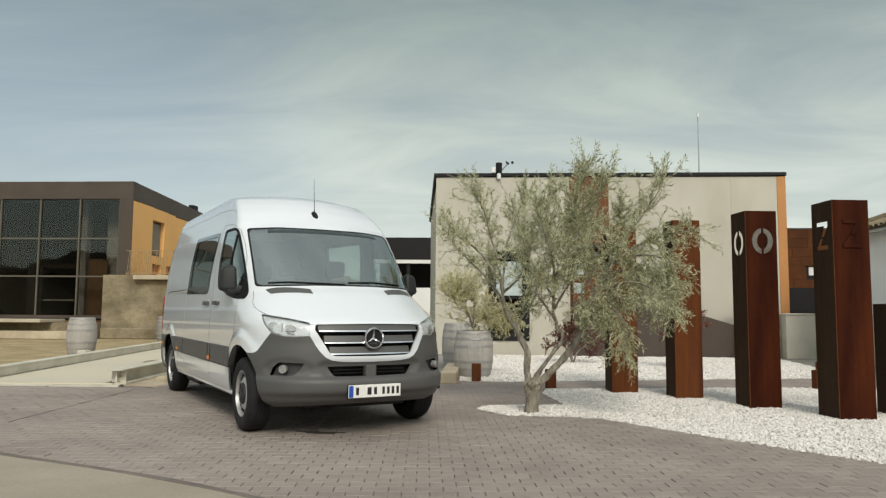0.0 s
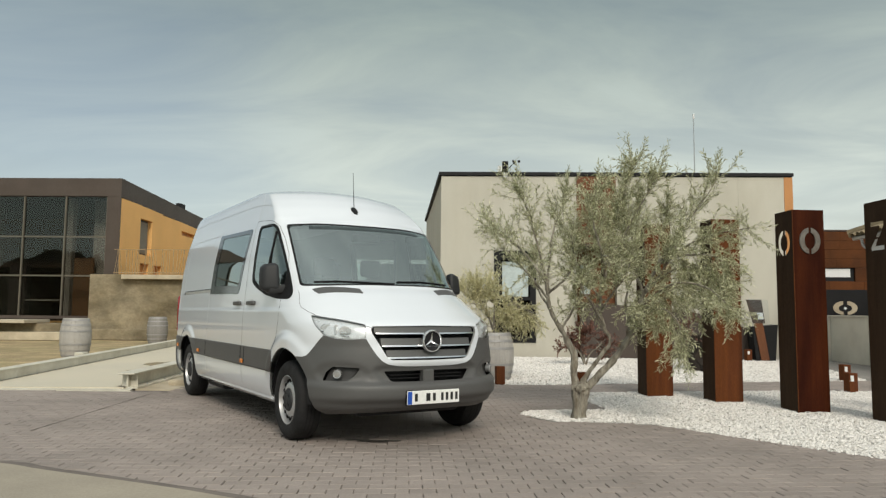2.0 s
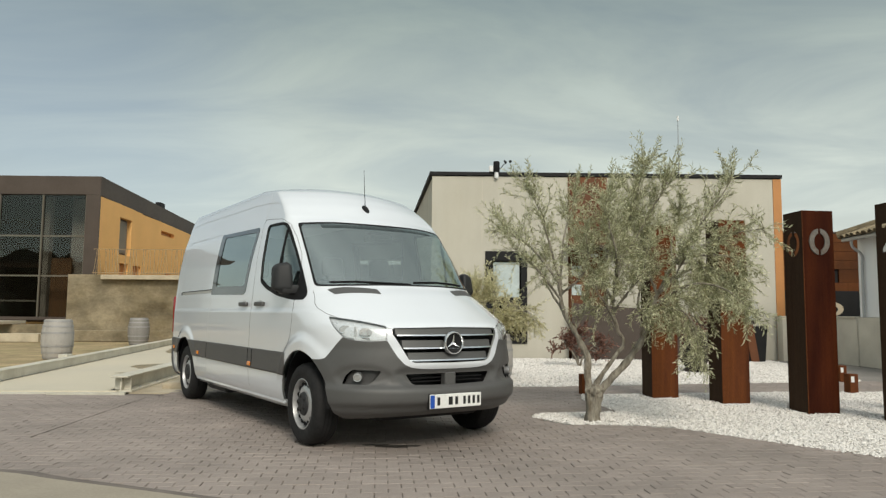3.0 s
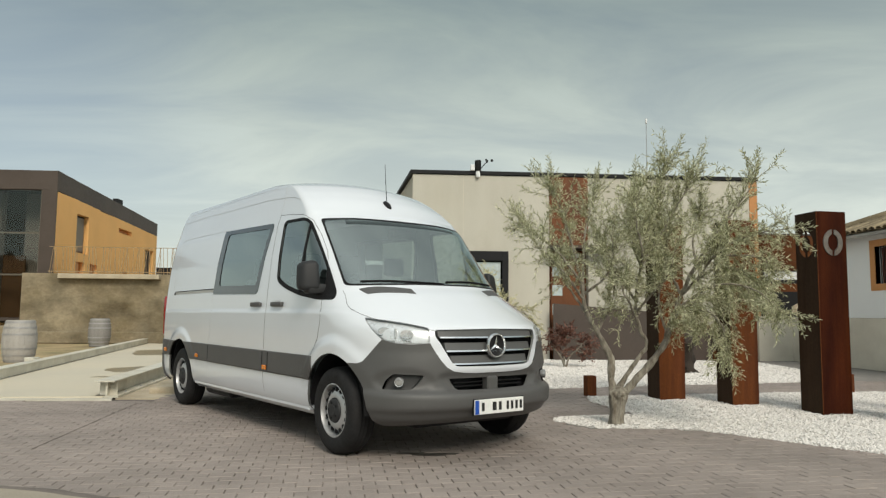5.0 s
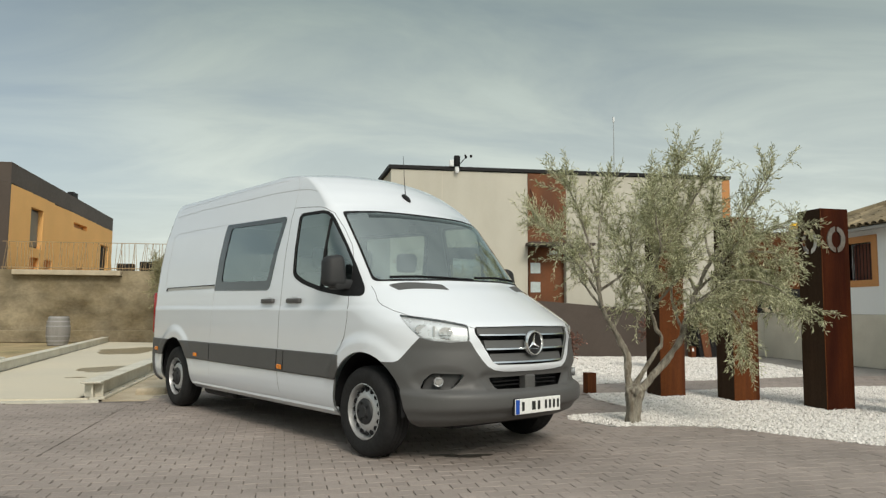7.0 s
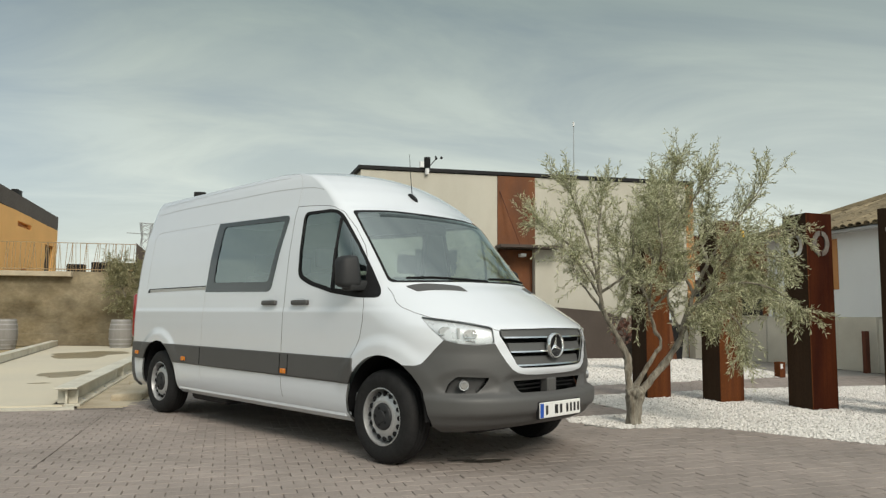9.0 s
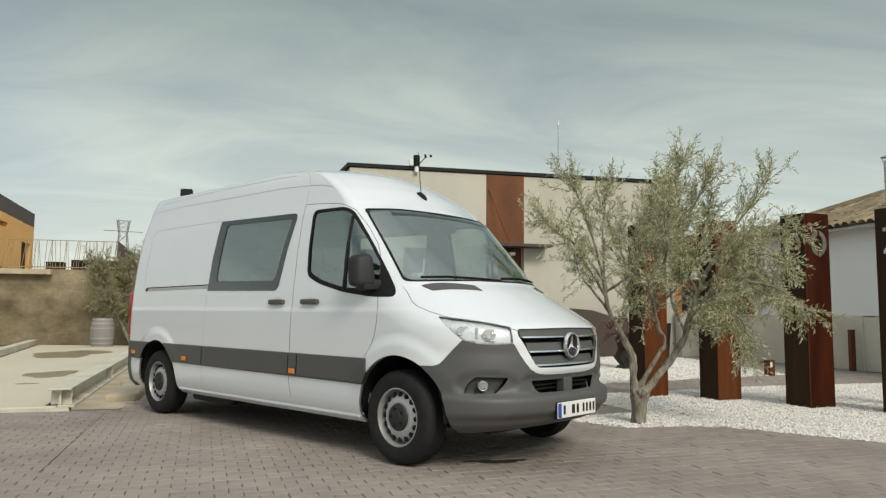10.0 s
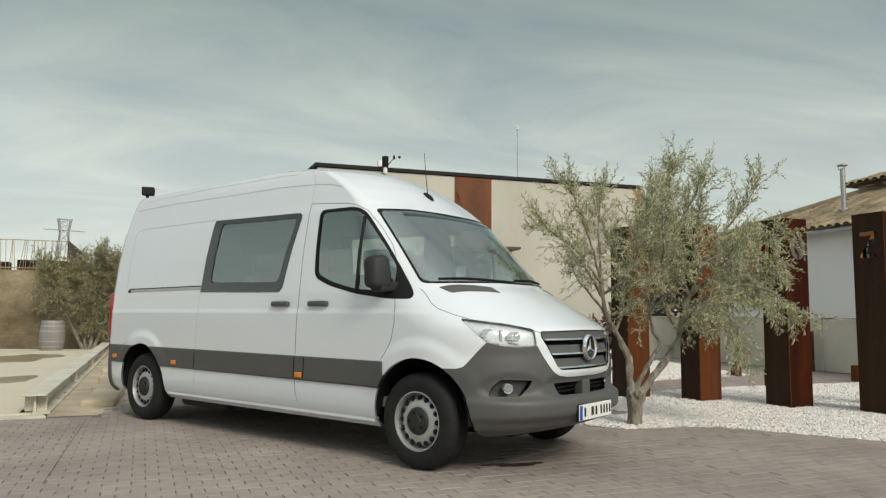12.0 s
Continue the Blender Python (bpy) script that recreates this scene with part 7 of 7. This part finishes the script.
# boughs: line, wands on each, rise, droop
OLIVE_BOUGHS = [
    ([(-0.36, 0.08, 1.50), (-0.46, 0.12, 1.95), (-0.58, 0.20, 2.38), (-0.66, 0.26, 2.58)], 34, 1.0, 0.0),
    ([(-0.35, 0.08, 1.48), (-0.28, 0.25, 2.00), (-0.15, 0.45, 2.38), (-0.07, 0.56, 2.58)], 32, 1.0, 0.0),
    ([(-0.36, 0.08, 1.50), (-0.60, 0.15, 1.84), (-0.86, 0.25, 2.06), (-0.97, 0.29, 2.14)], 26, 0.5, 0.0),
    ([(-0.33, 0.07, 1.30), (-0.55, -0.05, 1.56), (-0.75, -0.10, 1.76), (-0.88, -0.10, 1.88)], 22, 0.4, 0.05),
    ([(0.31, 0.10, 1.70), (0.44, 0.12, 2.20), (0.57, 0.14, 2.62), (0.62, 0.15, 2.84)], 48, 1.1, 0.0),
    ([(0.31, 0.10, 1.70), (0.55, 0.0, 2.12), (0.74, -0.08, 2.48), (0.84, -0.12, 2.67)], 40, 1.0, 0.0),
    ([(0.90, 0.0, 1.73), (1.12, -0.08, 2.08), (1.32, -0.18, 2.38), (1.47, -0.24, 2.62)], 24, 1.1, 0.0),
    ([(0.90, 0.0, 1.73), (1.22, -0.12, 1.94), (1.54, -0.23, 2.06), (1.78, -0.32, 2.09)], 36, 0.35, 0.05),
    ([(0.66, 0.0, 1.22), (0.95, -0.30, 1.48), (1.20, -0.60, 1.44), (1.38, -0.85, 1.22)], 42, 0.0, 0.22),
    ([(0.75, 0.0, 1.42), (1.05, -0.10, 1.66), (1.36, -0.20, 1.62), (1.56, -0.26, 1.34)], 48, 0.05, 0.20),
    ([(0.28, 0.11, 1.50), (0.20, -0.25, 1.80), (0.10, -0.40, 2.08), (0.05, -0.45, 2.32)], 34, 0.7, 0.0),
    ([(0.28, 0.11, 1.50), (0.45, 0.40, 1.84), (0.55, 0.60, 2.14), (0.60, 0.65, 2.38)], 34, 0.7, 0.0),
    ([(0.57, 0.0, 1.00), (0.80, -0.25, 1.22), (0.96, -0.42, 1.08), (0.98, -0.47, 0.84)], 34, 0.0, 0.30),
    ([(-0.34, 0.07, 1.38), (-0.16, -0.12, 1.56), (-0.10, -0.20, 1.76), (-0.12, -0.25, 2.00)], 26, 0.5, 0.0),
    ([(0.55, 0.0, 0.95), (0.58, 0.30, 1.30), (0.72, 0.50, 1.60), (0.86, 0.55, 1.88)], 30, 0.4, 0.08),
    ([(0.90, 0.0, 1.73), (0.95, 0.20, 2.00), (1.05, 0.30, 2.22), (1.10, 0.30, 2.42)], 26, 0.8, 0.0),
    ([(0.72, 0.0, 1.38), (0.85, -0.25, 1.62), (0.95, -0.42, 1.86), (1.02, -0.50, 2.02)], 34, 0.4, 0.05),
    ([(-0.30, 0.06, 1.15), (-0.42, 0.20, 1.38), (-0.50, 0.38, 1.58), (-0.52, 0.45, 1.78)], 20, 0.4, 0.05),
    ([(0.27, 0.10, 1.06), (0.12, -0.10, 1.26), (0.02, -0.22, 1.36), (-0.04, -0.28, 1.50)], 22, 0.2, 0.10),
    ([(0.62, 0.0, 1.12), (0.90, 0.12, 1.30), (1.15, 0.22, 1.36), (1.36, 0.26, 1.30)], 30, 0.1, 0.15),
    ([(0.26, 0.11, 1.20), (0.36, -0.12, 1.40), (0.46, -0.28, 1.58), (0.50, -0.38, 1.82)], 36, 0.3, 0.06),
    ([(0.27, 0.12, 1.30), (0.12, 0.22, 1.55), (0.02, 0.34, 1.76), (-0.02, 0.40, 1.98)], 34, 0.4, 0.04),
    ([(0.31, 0.10, 1.70), (0.20, 0.04, 1.95), (0.16, 0.0, 2.20), (0.20, -0.02, 2.48)], 34, 0.8, 0.0),
    ([(0.72, 0.0, 1.38), (0.66, 0.10, 1.62), (0.64, 0.20, 1.86), (0.70, 0.24, 2.10)], 34, 0.6, 0.0),
    ([(0.53, 0.0, 0.90), (0.50, -0.20, 1.10), (0.56, -0.34, 1.26), (0.66, -0.42, 1.34)], 30, 0.1, 0.14),
    ([(-0.20, 0.05, 0.98), (-0.06, 0.16, 1.18), (0.04, 0.26, 1.34), (0.08, 0.30, 1.52)], 24, 0.3, 0.06),
    ([(0.90, 0.0, 1.73), (1.10, -0.22, 1.80), (1.34, -0.42, 1.78), (1.52, -0.52, 1.66)], 38, 0.1, 0.12),
    ([(0.90, 0.0, 1.73), (1.20, 0.12, 1.74), (1.45, 0.18, 1.68), (1.62, 0.20, 1.52)], 34, 0.1, 0.12),
]


def wands(parent, rng, boughs, leaf, width, mat):
    """Long leafy shoots along each bough, leaves in close pairs, short side twigs at the foot of a shoot."""
    lines, leaf_sets = [], []
    for pts, count, rise, droop in boughs:
        line = np.array(smooth_line(pts, 6))
        k = len(line) - 1
        heading = unit(line[-1] - line[-5])
        for n in range(count):
            f = 0.16 + 0.84 * rng.random() ** 0.9 if n > 2 else 1.0
            root = np.array([np.interp(f * k, np.arange(k + 1), line[:, a]) for a in range(3)])
            d = unit(heading * 0.55 + rng.normal(0, 0.50, 3) + np.array([0, 0, 0.55 * rise - 1.2 * droop]))
            length = rng.uniform(0.20, 0.46)
            p, lv = spray(rng, root, d, length, int(length / 0.0135), leaf, width, droop * 0.55 - 0.04 * rise)
            lines.append((p, 0.0042, 0.0012))
            leaf_sets.append(lv)
            for _ in range(2):
                g = rng.uniform(0.1, 0.7) * 5
                q = np.array([np.interp(g, np.arange(6), p[:, a]) for a in range(3)])
                e = unit(d * 0.6 + rng.normal(0, 0.6, 3) + np.array([0, 0, 0.3 * rise - 0.6 * droop]))
                length = rng.uniform(0.08, 0.20)
                p2, lv = spray(rng, q, e, length, int(length / 0.0135), leaf * 0.9, width, droop * 0.4)
                lines.append((p2, 0.0025, 0.001))
                leaf_sets.append(lv)
    V, F = tubes_data(lines, 3)
    data_part("twig_work", V, F, "twig", parent, kind="stuff")
    V, F = leaves_mesh(*[np.concatenate([l[a] for l in leaf_sets]) for a in range(5)])
    data_part("crown", V.tolist(), F.tolist(), mat, parent, "loose crown of narrow grey-green leaves", kind="stuff")


M["twig"] = material("green_grey_twig", (0.30, 0.285, 0.20), 0.85, var=0.2, scale=8)
for i, (pts, count, rise, droop) in enumerate(OLIVE_BOUGHS):
    limb(olive, "bough", pts, (0.017, 0.012, 0.008, 0.004), seed=70 + i, rough=0.05, seg=7)
wands(olive, np.random.default_rng(11), OLIVE_BOUGHS, 0.058, 0.0110, "leaf")

# olive bush in the barrel
pot = thing("potted_olive_bush", -0.50, 13.55, 0.76, 0, "yellow-green olive bush growing in the barrel", "bush")
PL = [[(0.02, 0, 0.0), (-0.08, 0, 0.3), (-0.25, 0, 0.6)], [(-0.04, 0.03, 0.0), (0.1, 0, 0.3), (0.3, 0.02, 0.6)], [(0, -0.05, 0.0), (0.0, -0.1, 0.35), (0.05, -0.1, 0.75)]]
for i, p in enumerate(PL):
    limb(pot, "stem", p, (0.022, 0.016, 0.008), seed=i + 20, rough=0.04)
foliage(pot, np.random.default_rng(12), PL, [((-0.42, 0, 0.52), (0.36, 0.36, 0.36), 9, 12, 0.05, 0.4), ((0.10, 0, 0.55), (0.46, 0.38, 0.38), 12, 12, 0.05, 0.4), ((0.50, 0.0, 0.36), (0.34, 0.34, 0.28), 7, 12, 0.15, 0.1), ((-0.15, 0, 0.90), (0.36, 0.32, 0.25), 7, 11, 0.0, 0.8), ((-0.52, 0, 0.98), (0.16, 0.14, 0.22), 4, 10, 0, 1.0), ((0.38, 0.0, 0.15), (0.42, 0.3, 0.17), 8, 11, 0.2, -0.1), ((0.72, 0.0, 0.22), (0.22, 0.25, 0.2), 5, 11, 0.2, -0.1)], 0.062, 0.017, "dryleaf", twig_len=(0.16, 0.34), per_twig=13)

# purple-leaved shrub in the rear gravel and a dark vine stump
red = thing("purple_shrub", 1.72, 17.2, 0.0, 0, "low shrub with dark purple-red leaves in the gravel", "bush")
RL = [[(0, 0, 0), (-0.1, 0, 0.25), (-0.3, 0, 0.5)], [(0.02, 0, 0), (0.12, 0, 0.25), (0.35, 0, 0.45)], [(0, 0.03, 0), (0.0, 0.05, 0.3), (0.05, 0, 0.7)]]
for i, p in enumerate(RL):
    limb(red, "stem", p, (0.025, 0.018, 0.008), seed=i + 30, rough=0.03)
foliage(red, np.random.default_rng(13), RL, [((-0.35, 0, 0.45), (0.38, 0.3, 0.28), 9, 8, 0.1, 0.2), ((0.35, 0, 0.42), (0.42, 0.3, 0.26), 9, 8, 0.1, 0.2), ((0.0, 0, 0.66), (0.36, 0.3, 0.24), 8, 8, 0.0, 0.5)], 0.065, 0.036, "redleaf", twig_len=(0.12, 0.25), per_twig=9)
vine = thing("vine_stump", 3.90, 15.9, 0.0, 0, "old dark gnarled vine stump in white gravel", "stump")
bm = lathe([(0.30, -0.02), (0.24, 0.08), (0.17, 0.25), (0.16, 0.45), (0.24, 0.60), (0.22, 0.72), (0.0, 0.78)], 20)
for v in bm.verts:
    v.co += Vector((noise.noise(v.co * 6), noise.noise(v.co * 6 + Vector((4, 4, 4))), 0.4 * noise.noise(v.co * 8))) * 0.16
part("stump", bm, "darkbark", vine, smooth=True)
for i, p in enumerate(([(0.05, 0, 0.6), (0.2, 0, 0.8), (0.25, 0.0, 1.05)], [(-0.05, 0, 0.6), (-0.2, 0.05, 0.85), (-0.18, 0, 1.1)])):
    limb(vine, "arm", p, (0.07, 0.05, 0.03), seed=50 + i)
foliage(vine, np.random.default_rng(14), [[(0.05, 0, 0.6), (0.2, 0, 0.8), (0.25, 0.0, 1.05)], [(-0.05, 0, 0.6), (-0.2, 0.05, 0.85), (-0.18, 0, 1.1)]], [((0.2, 0, 1.0), (0.3, 0.3, 0.2), 5, 7, 0.1, 0.2), ((-0.25, 0, 0.9), (0.3, 0.3, 0.25), 5, 7, 0.1, 0.2)], 0.07, 0.045, "redleaf", twig_len=(0.12, 0.25), per_twig=8)

# large bush before the terrace wall, and scrub
bush = thing("olive_bush", -7.6, 26.9, 0.0, 0, "large dull green olive bush against the retaining wall", "bush")
BL = [[(0.1 * k, 0, 0), (0.28 * k, 0.05, 0.6), (0.5 * k, 0.05, 1.3), (0.7 * k, 0, 2.0)] for k in (-1.6, -0.7, 0.2, 1.1)]
for i, p in enumerate(BL):
    limb(bush, "stem", p, (0.06, 0.05, 0.035, 0.015), seed=60 + i)
foliage(bush, np.random.default_rng(15), BL, [((-1.05, -0.1, 2.0), (0.70, 0.6, 0.8), 22, 14, 0.05, 0.3), ((-0.1, -0.1, 2.2), (0.9, 0.6, 1.0), 28, 14, 0.05, 0.4), ((0.9, 0, 2.2), (0.8, 0.6, 1.0), 26, 14, 0.05, 0.4), ((-1.25, 0, 2.6), (0.40, 0.4, 0.45), 9, 12, 0, 0.6), ((0.3, 0, 2.9), (0.8, 0.5, 0.6), 18, 12, 0, 0.7), ((1.1, 0, 3.1), (0.5, 0.4, 0.45), 10, 12, 0, 0.8), ((-0.1, 0, 1.2), (1.2, 0.6, 0.5), 20, 13, 0.2, 0), ((0.4, 0, 0.75), (1.0, 0.5, 0.35), 12, 12, 0.2, 0)], 0.085, 0.020, "bushleaf", twig_len=(0.22, 0.46), per_twig=24)
hill = bmesh.new()
bmesh.ops.create_grid(hill, x_segments=40, y_segments=10, size=1)
for v in hill.verts:
    v.co = Vector((v.co.x * 160 - 10, 150 + v.co.y * 40, 0))
    v.co.z = -0.5 + 5.5 * max(0, 1 - ((v.co.y - 150) / 40) ** 2) * (0.75 + 0.5 * noise.noise(v.co * 0.03))
for v in hill.verts:
    v.co.z = max(v.co.z, -0.5)
part("far_rise", hill, "hill", None, "low scrub-covered rise far behind", smooth=True, kind="structure", category="backdrop")

# wooded slope on the far side of the road, behind the walk
wood = bmesh.new()
bmesh.ops.create_grid(wood, x_segments=420, y_segments=14, size=1)
for v in wood.verts:
    u = v.co.y
    v.co = Vector((v.co.x * 130, -75 + u * 14, 0))
    v.co.z = -0.5 + (9.5 + 3.0 * noise.noise(v.co * 0.06) + 2.0 * noise.noise(v.co * 0.25) + 1.6 * noise.noise(v.co * 0.55) + 0.8 * noise.noise(v.co * 1.2)) * max(0, 1 - u * u) ** 0.5
part("wooded_slope", wood, "hill", None, "dark wooded slope across the road", smooth=True, kind="structure", category="backdrop")

wood = bmesh.new()
bmesh.ops.create_grid(wood, x_segments=14, y_segments=260, size=1)
for v in wood.verts:
    u = v.co.x
    v.co = Vector((-82 + u * 14, v.co.y * 95 - 10, 0))
    v.co.z = -0.5 + (8.0 + 4.5 * noise.noise(v.co * 0.035) + 2.0 * noise.noise(v.co * 0.2) + 1.4 * noise.noise(v.co * 0.6)) * max(0, 1 - u * u) ** 0.5 * max(0, 1 - ((v.co.y + 10) / 95) ** 4)
part("wooded_rise", wood, "hill", None, "dark wooded rise beyond the dry yard", smooth=True, kind="structure", category="backdrop")

# ---- paving blocks and roof tiles, piece by piece ----
def block_mesh(lx, ly, ch=0.007, top=0.0, low=-0.016):
    x, y = lx / 2, ly / 2
    V = [(-x, -y, low), (x, -y, low), (x, y, low), (-x, y, low), (-x, -y, top - ch), (x, -y, top - ch), (x, y, top - ch), (-x, y, top - ch),
         (-x + ch, -y + ch, top), (x - ch, -y + ch, top), (x - ch, y - ch, top), (-x + ch, y - ch, top)]
    F = [(0, 1, 5, 4), (1, 2, 6, 5), (2, 3, 7, 6), (3, 0, 4, 7), (4, 5, 9, 8), (5, 6, 10, 9), (6, 7, 11, 10), (7, 4, 8, 11), (8, 9, 10, 11)]
    return V, F


PX, PY, PTURN = 0.178, 0.1218, 4.5
paving = thing("paved_court", 0, 0, 0, PTURN, "forecourt of grey-brown concrete paving blocks", "pavement", kind="structure")
BV, BF = block_mesh(PX - 0.0048, PY - 0.0036, 0.004)
block = bpy.data.meshes.new("paving_block")
block.from_pydata(BV, [], BF)
block.materials.append(M["paver"])
BVa = np.array(BV)
cT, sT = math.cos(radians(PTURN)), math.sin(radians(PTURN))
rest_v, rest_f, singles = [], [], 0
rgp = np.random.default_rng(21)
jn, in_ = np.meshgrid(np.arange(11, 125), np.arange(-58, 72), indexing="ij")
gx = (in_ + 0.5 * (jn % 2)) * PX
gy = jn * PY
wx, wy = gx * cT - gy * sT, gx * sT + gy * cT
apron = KERB + [(0.9, -12), (-16, -12), (-16, 6.0)]
shift = [(0.0, 0.0), (PX * 0.4, 0), (-PX * 0.4, 0), (0, PY * 0.4), (0, -PY * 0.4)]
keep = (wy < 13.95) & (wy > 2.0) & (wx > -12) & (wx < 8.45) & (wy < np.where(wx < -5.4, 10.95, 13.95))
keep &= ~inside_np(wx, wy, GRAVEL_1) & ~inside_np(wx, wy, GRAVEL_2)
for a, b in shift:
    keep &= ~inside_np(wx + a * 0.6, wy + b * 0.6, apron)
keep &= ~((wx < -5.2) & (wy > 10.95)) & ~((np.abs(wx + 5.45) < 0.3) & (wy > 11.7)) & ~((wx < -0.74) & (wx > -1.05) & (wy > 12.1))
near = keep & (wx > -1.5) & (wx < 0.75) & (wy > 4.75) & (wy < 7.2)
for x, y, k, nr in zip(gx[keep], gy[keep], range(keep.sum()), near[keep]):
    dz, tx, ty = rgp.normal(0, 0.0012), rgp.normal(0, 0.0045), rgp.normal(0, 0.0045)
    if nr and singles < 300:
        o = new("paving_block", block)
        o.parent = paving
        o.matrix_basis = Matrix.Translation((x, y, dz)) @ Euler((ty, tx, rgp.normal(0, 0.006))).to_matrix().to_4x4()
        singles += 1
    else:
        q = BVa + (x, y, dz)
        q[:, 2] += BVa[:, 0] * tx + BVa[:, 1] * ty
        base = len(rest_v)
        rest_v.extend(q.tolist())
        rest_f.extend([tuple(i + base for i in f) for f in BF])
data_part("paving_blocks", rest_v, rest_f, "paver", paving, "grey-brown concrete paving blocks", kind="stuff")


part("expansion_joint", prism([(-5.367, 10.92), (-5.363, 10.92), (-5.161, 7.6), (-5.165, 7.6)], -0.006, 0.0040, "xy"), "joint", None, "long dark joint across the paving blocks", kind="structure", category="joint")


def tile_mesh(r=0.095, length=0.44, seg=6):
    V, F = [], []
    for k, (x, rr) in enumerate(((0, r), (length, r * 0.82))):
        for t in (0.0, -0.016):
            for i in range(seg + 1):
                a = math.pi * i / seg
                V.append((x, (rr + t) * math.cos(a), (rr + t) * math.sin(a) * 0.75))
    n = seg + 1
    for i in range(seg):
        F += [(i, i + 1, 2 * n + i + 1, 2 * n + i), (n + i + 1, n + i, 3 * n + i, 3 * n + i + 1), (i + 1, i, n + i, n + i + 1)]
    return V, F


TV, TF = tile_mesh()
tile = bpy.data.meshes.new("roof_tile")
tile.from_pydata(TV, [], TF)
tile.materials.append(M["tile"])
TVa = np.array(TV)


def tile_slope(parent, x0, x1, z0, z1, y0, y1, ya, yb, limit, pitch=0.215, step=0.37, seed=3):
    """Rows of round tiles up a slope that faces -x; y0..y1 at the eave narrows to ya..yb at the ridge."""
    rg = np.random.default_rng(seed)
    L = math.hypot(x1 - x0, z1 - z0)
    tilt = math.atan2(z1 - z0, x1 - x0)
    rot = np.array(Euler((0, -tilt, 0)).to_matrix())
    V, F, n = [], [], 0
    y = y0 + pitch / 2
    cols = []
    while y < y1:
        cols.append(y)
        y += pitch
    cols.sort(key=lambda q: -q)
    for y in cols:
        d = -0.06
        while d < L - 0.15:
            f = max(0, d + 0.3) / L
            if y0 + (ya - y0) * f - 0.05 < y < y1 + (yb - y1) * f + 0.05:
                p = (x0 + (x1 - x0) * d / L, y + rg.normal(0, 0.010), z0 + (z1 - z0) * d / L + 0.022 + rg.normal(0, 0.004))
                yaw = rg.normal(0, 0.03)
                if n < limit:
                    o = new("roof_tile", tile)
                    o.parent = parent
                    o.matrix_basis = Matrix.Translation(p) @ Euler((0, -tilt - 0.03, yaw)).to_matrix().to_4x4()
                    n += 1
                else:
                    q = TVa @ rot.T + p
                    base = len(V)
                    V.extend(q.tolist())
                    F.extend([tuple(i + base for i in g) for g in TF])
            d += step
    if V:
        data_part("roof_tiles", V, F, "tile", parent, kind="stuff")


tile_slope(roof_ob, -0.36, 3.1, EZ, RZ, -0.4, 14.12, 2.6, 11.4, 290)
tile_slope(upper_roof, -0.35, 2.0, 1.32, 2.15, -0.3, 10.4, 2.2, 7.8, 0, seed=4)
# ridge of the hip seen from the court
part("hip_ridge", tube([(-0.40, 14.14, EZ + 0.06), (3.1, 11.4, RZ + 0.07)], 0.10, 8), "tile", roof_ob)
part("main_ridge", tube([(3.1, 2.6, RZ + 0.06), (3.1, 11.4, RZ + 0.06)], 0.10, 8), "tile", roof_ob)
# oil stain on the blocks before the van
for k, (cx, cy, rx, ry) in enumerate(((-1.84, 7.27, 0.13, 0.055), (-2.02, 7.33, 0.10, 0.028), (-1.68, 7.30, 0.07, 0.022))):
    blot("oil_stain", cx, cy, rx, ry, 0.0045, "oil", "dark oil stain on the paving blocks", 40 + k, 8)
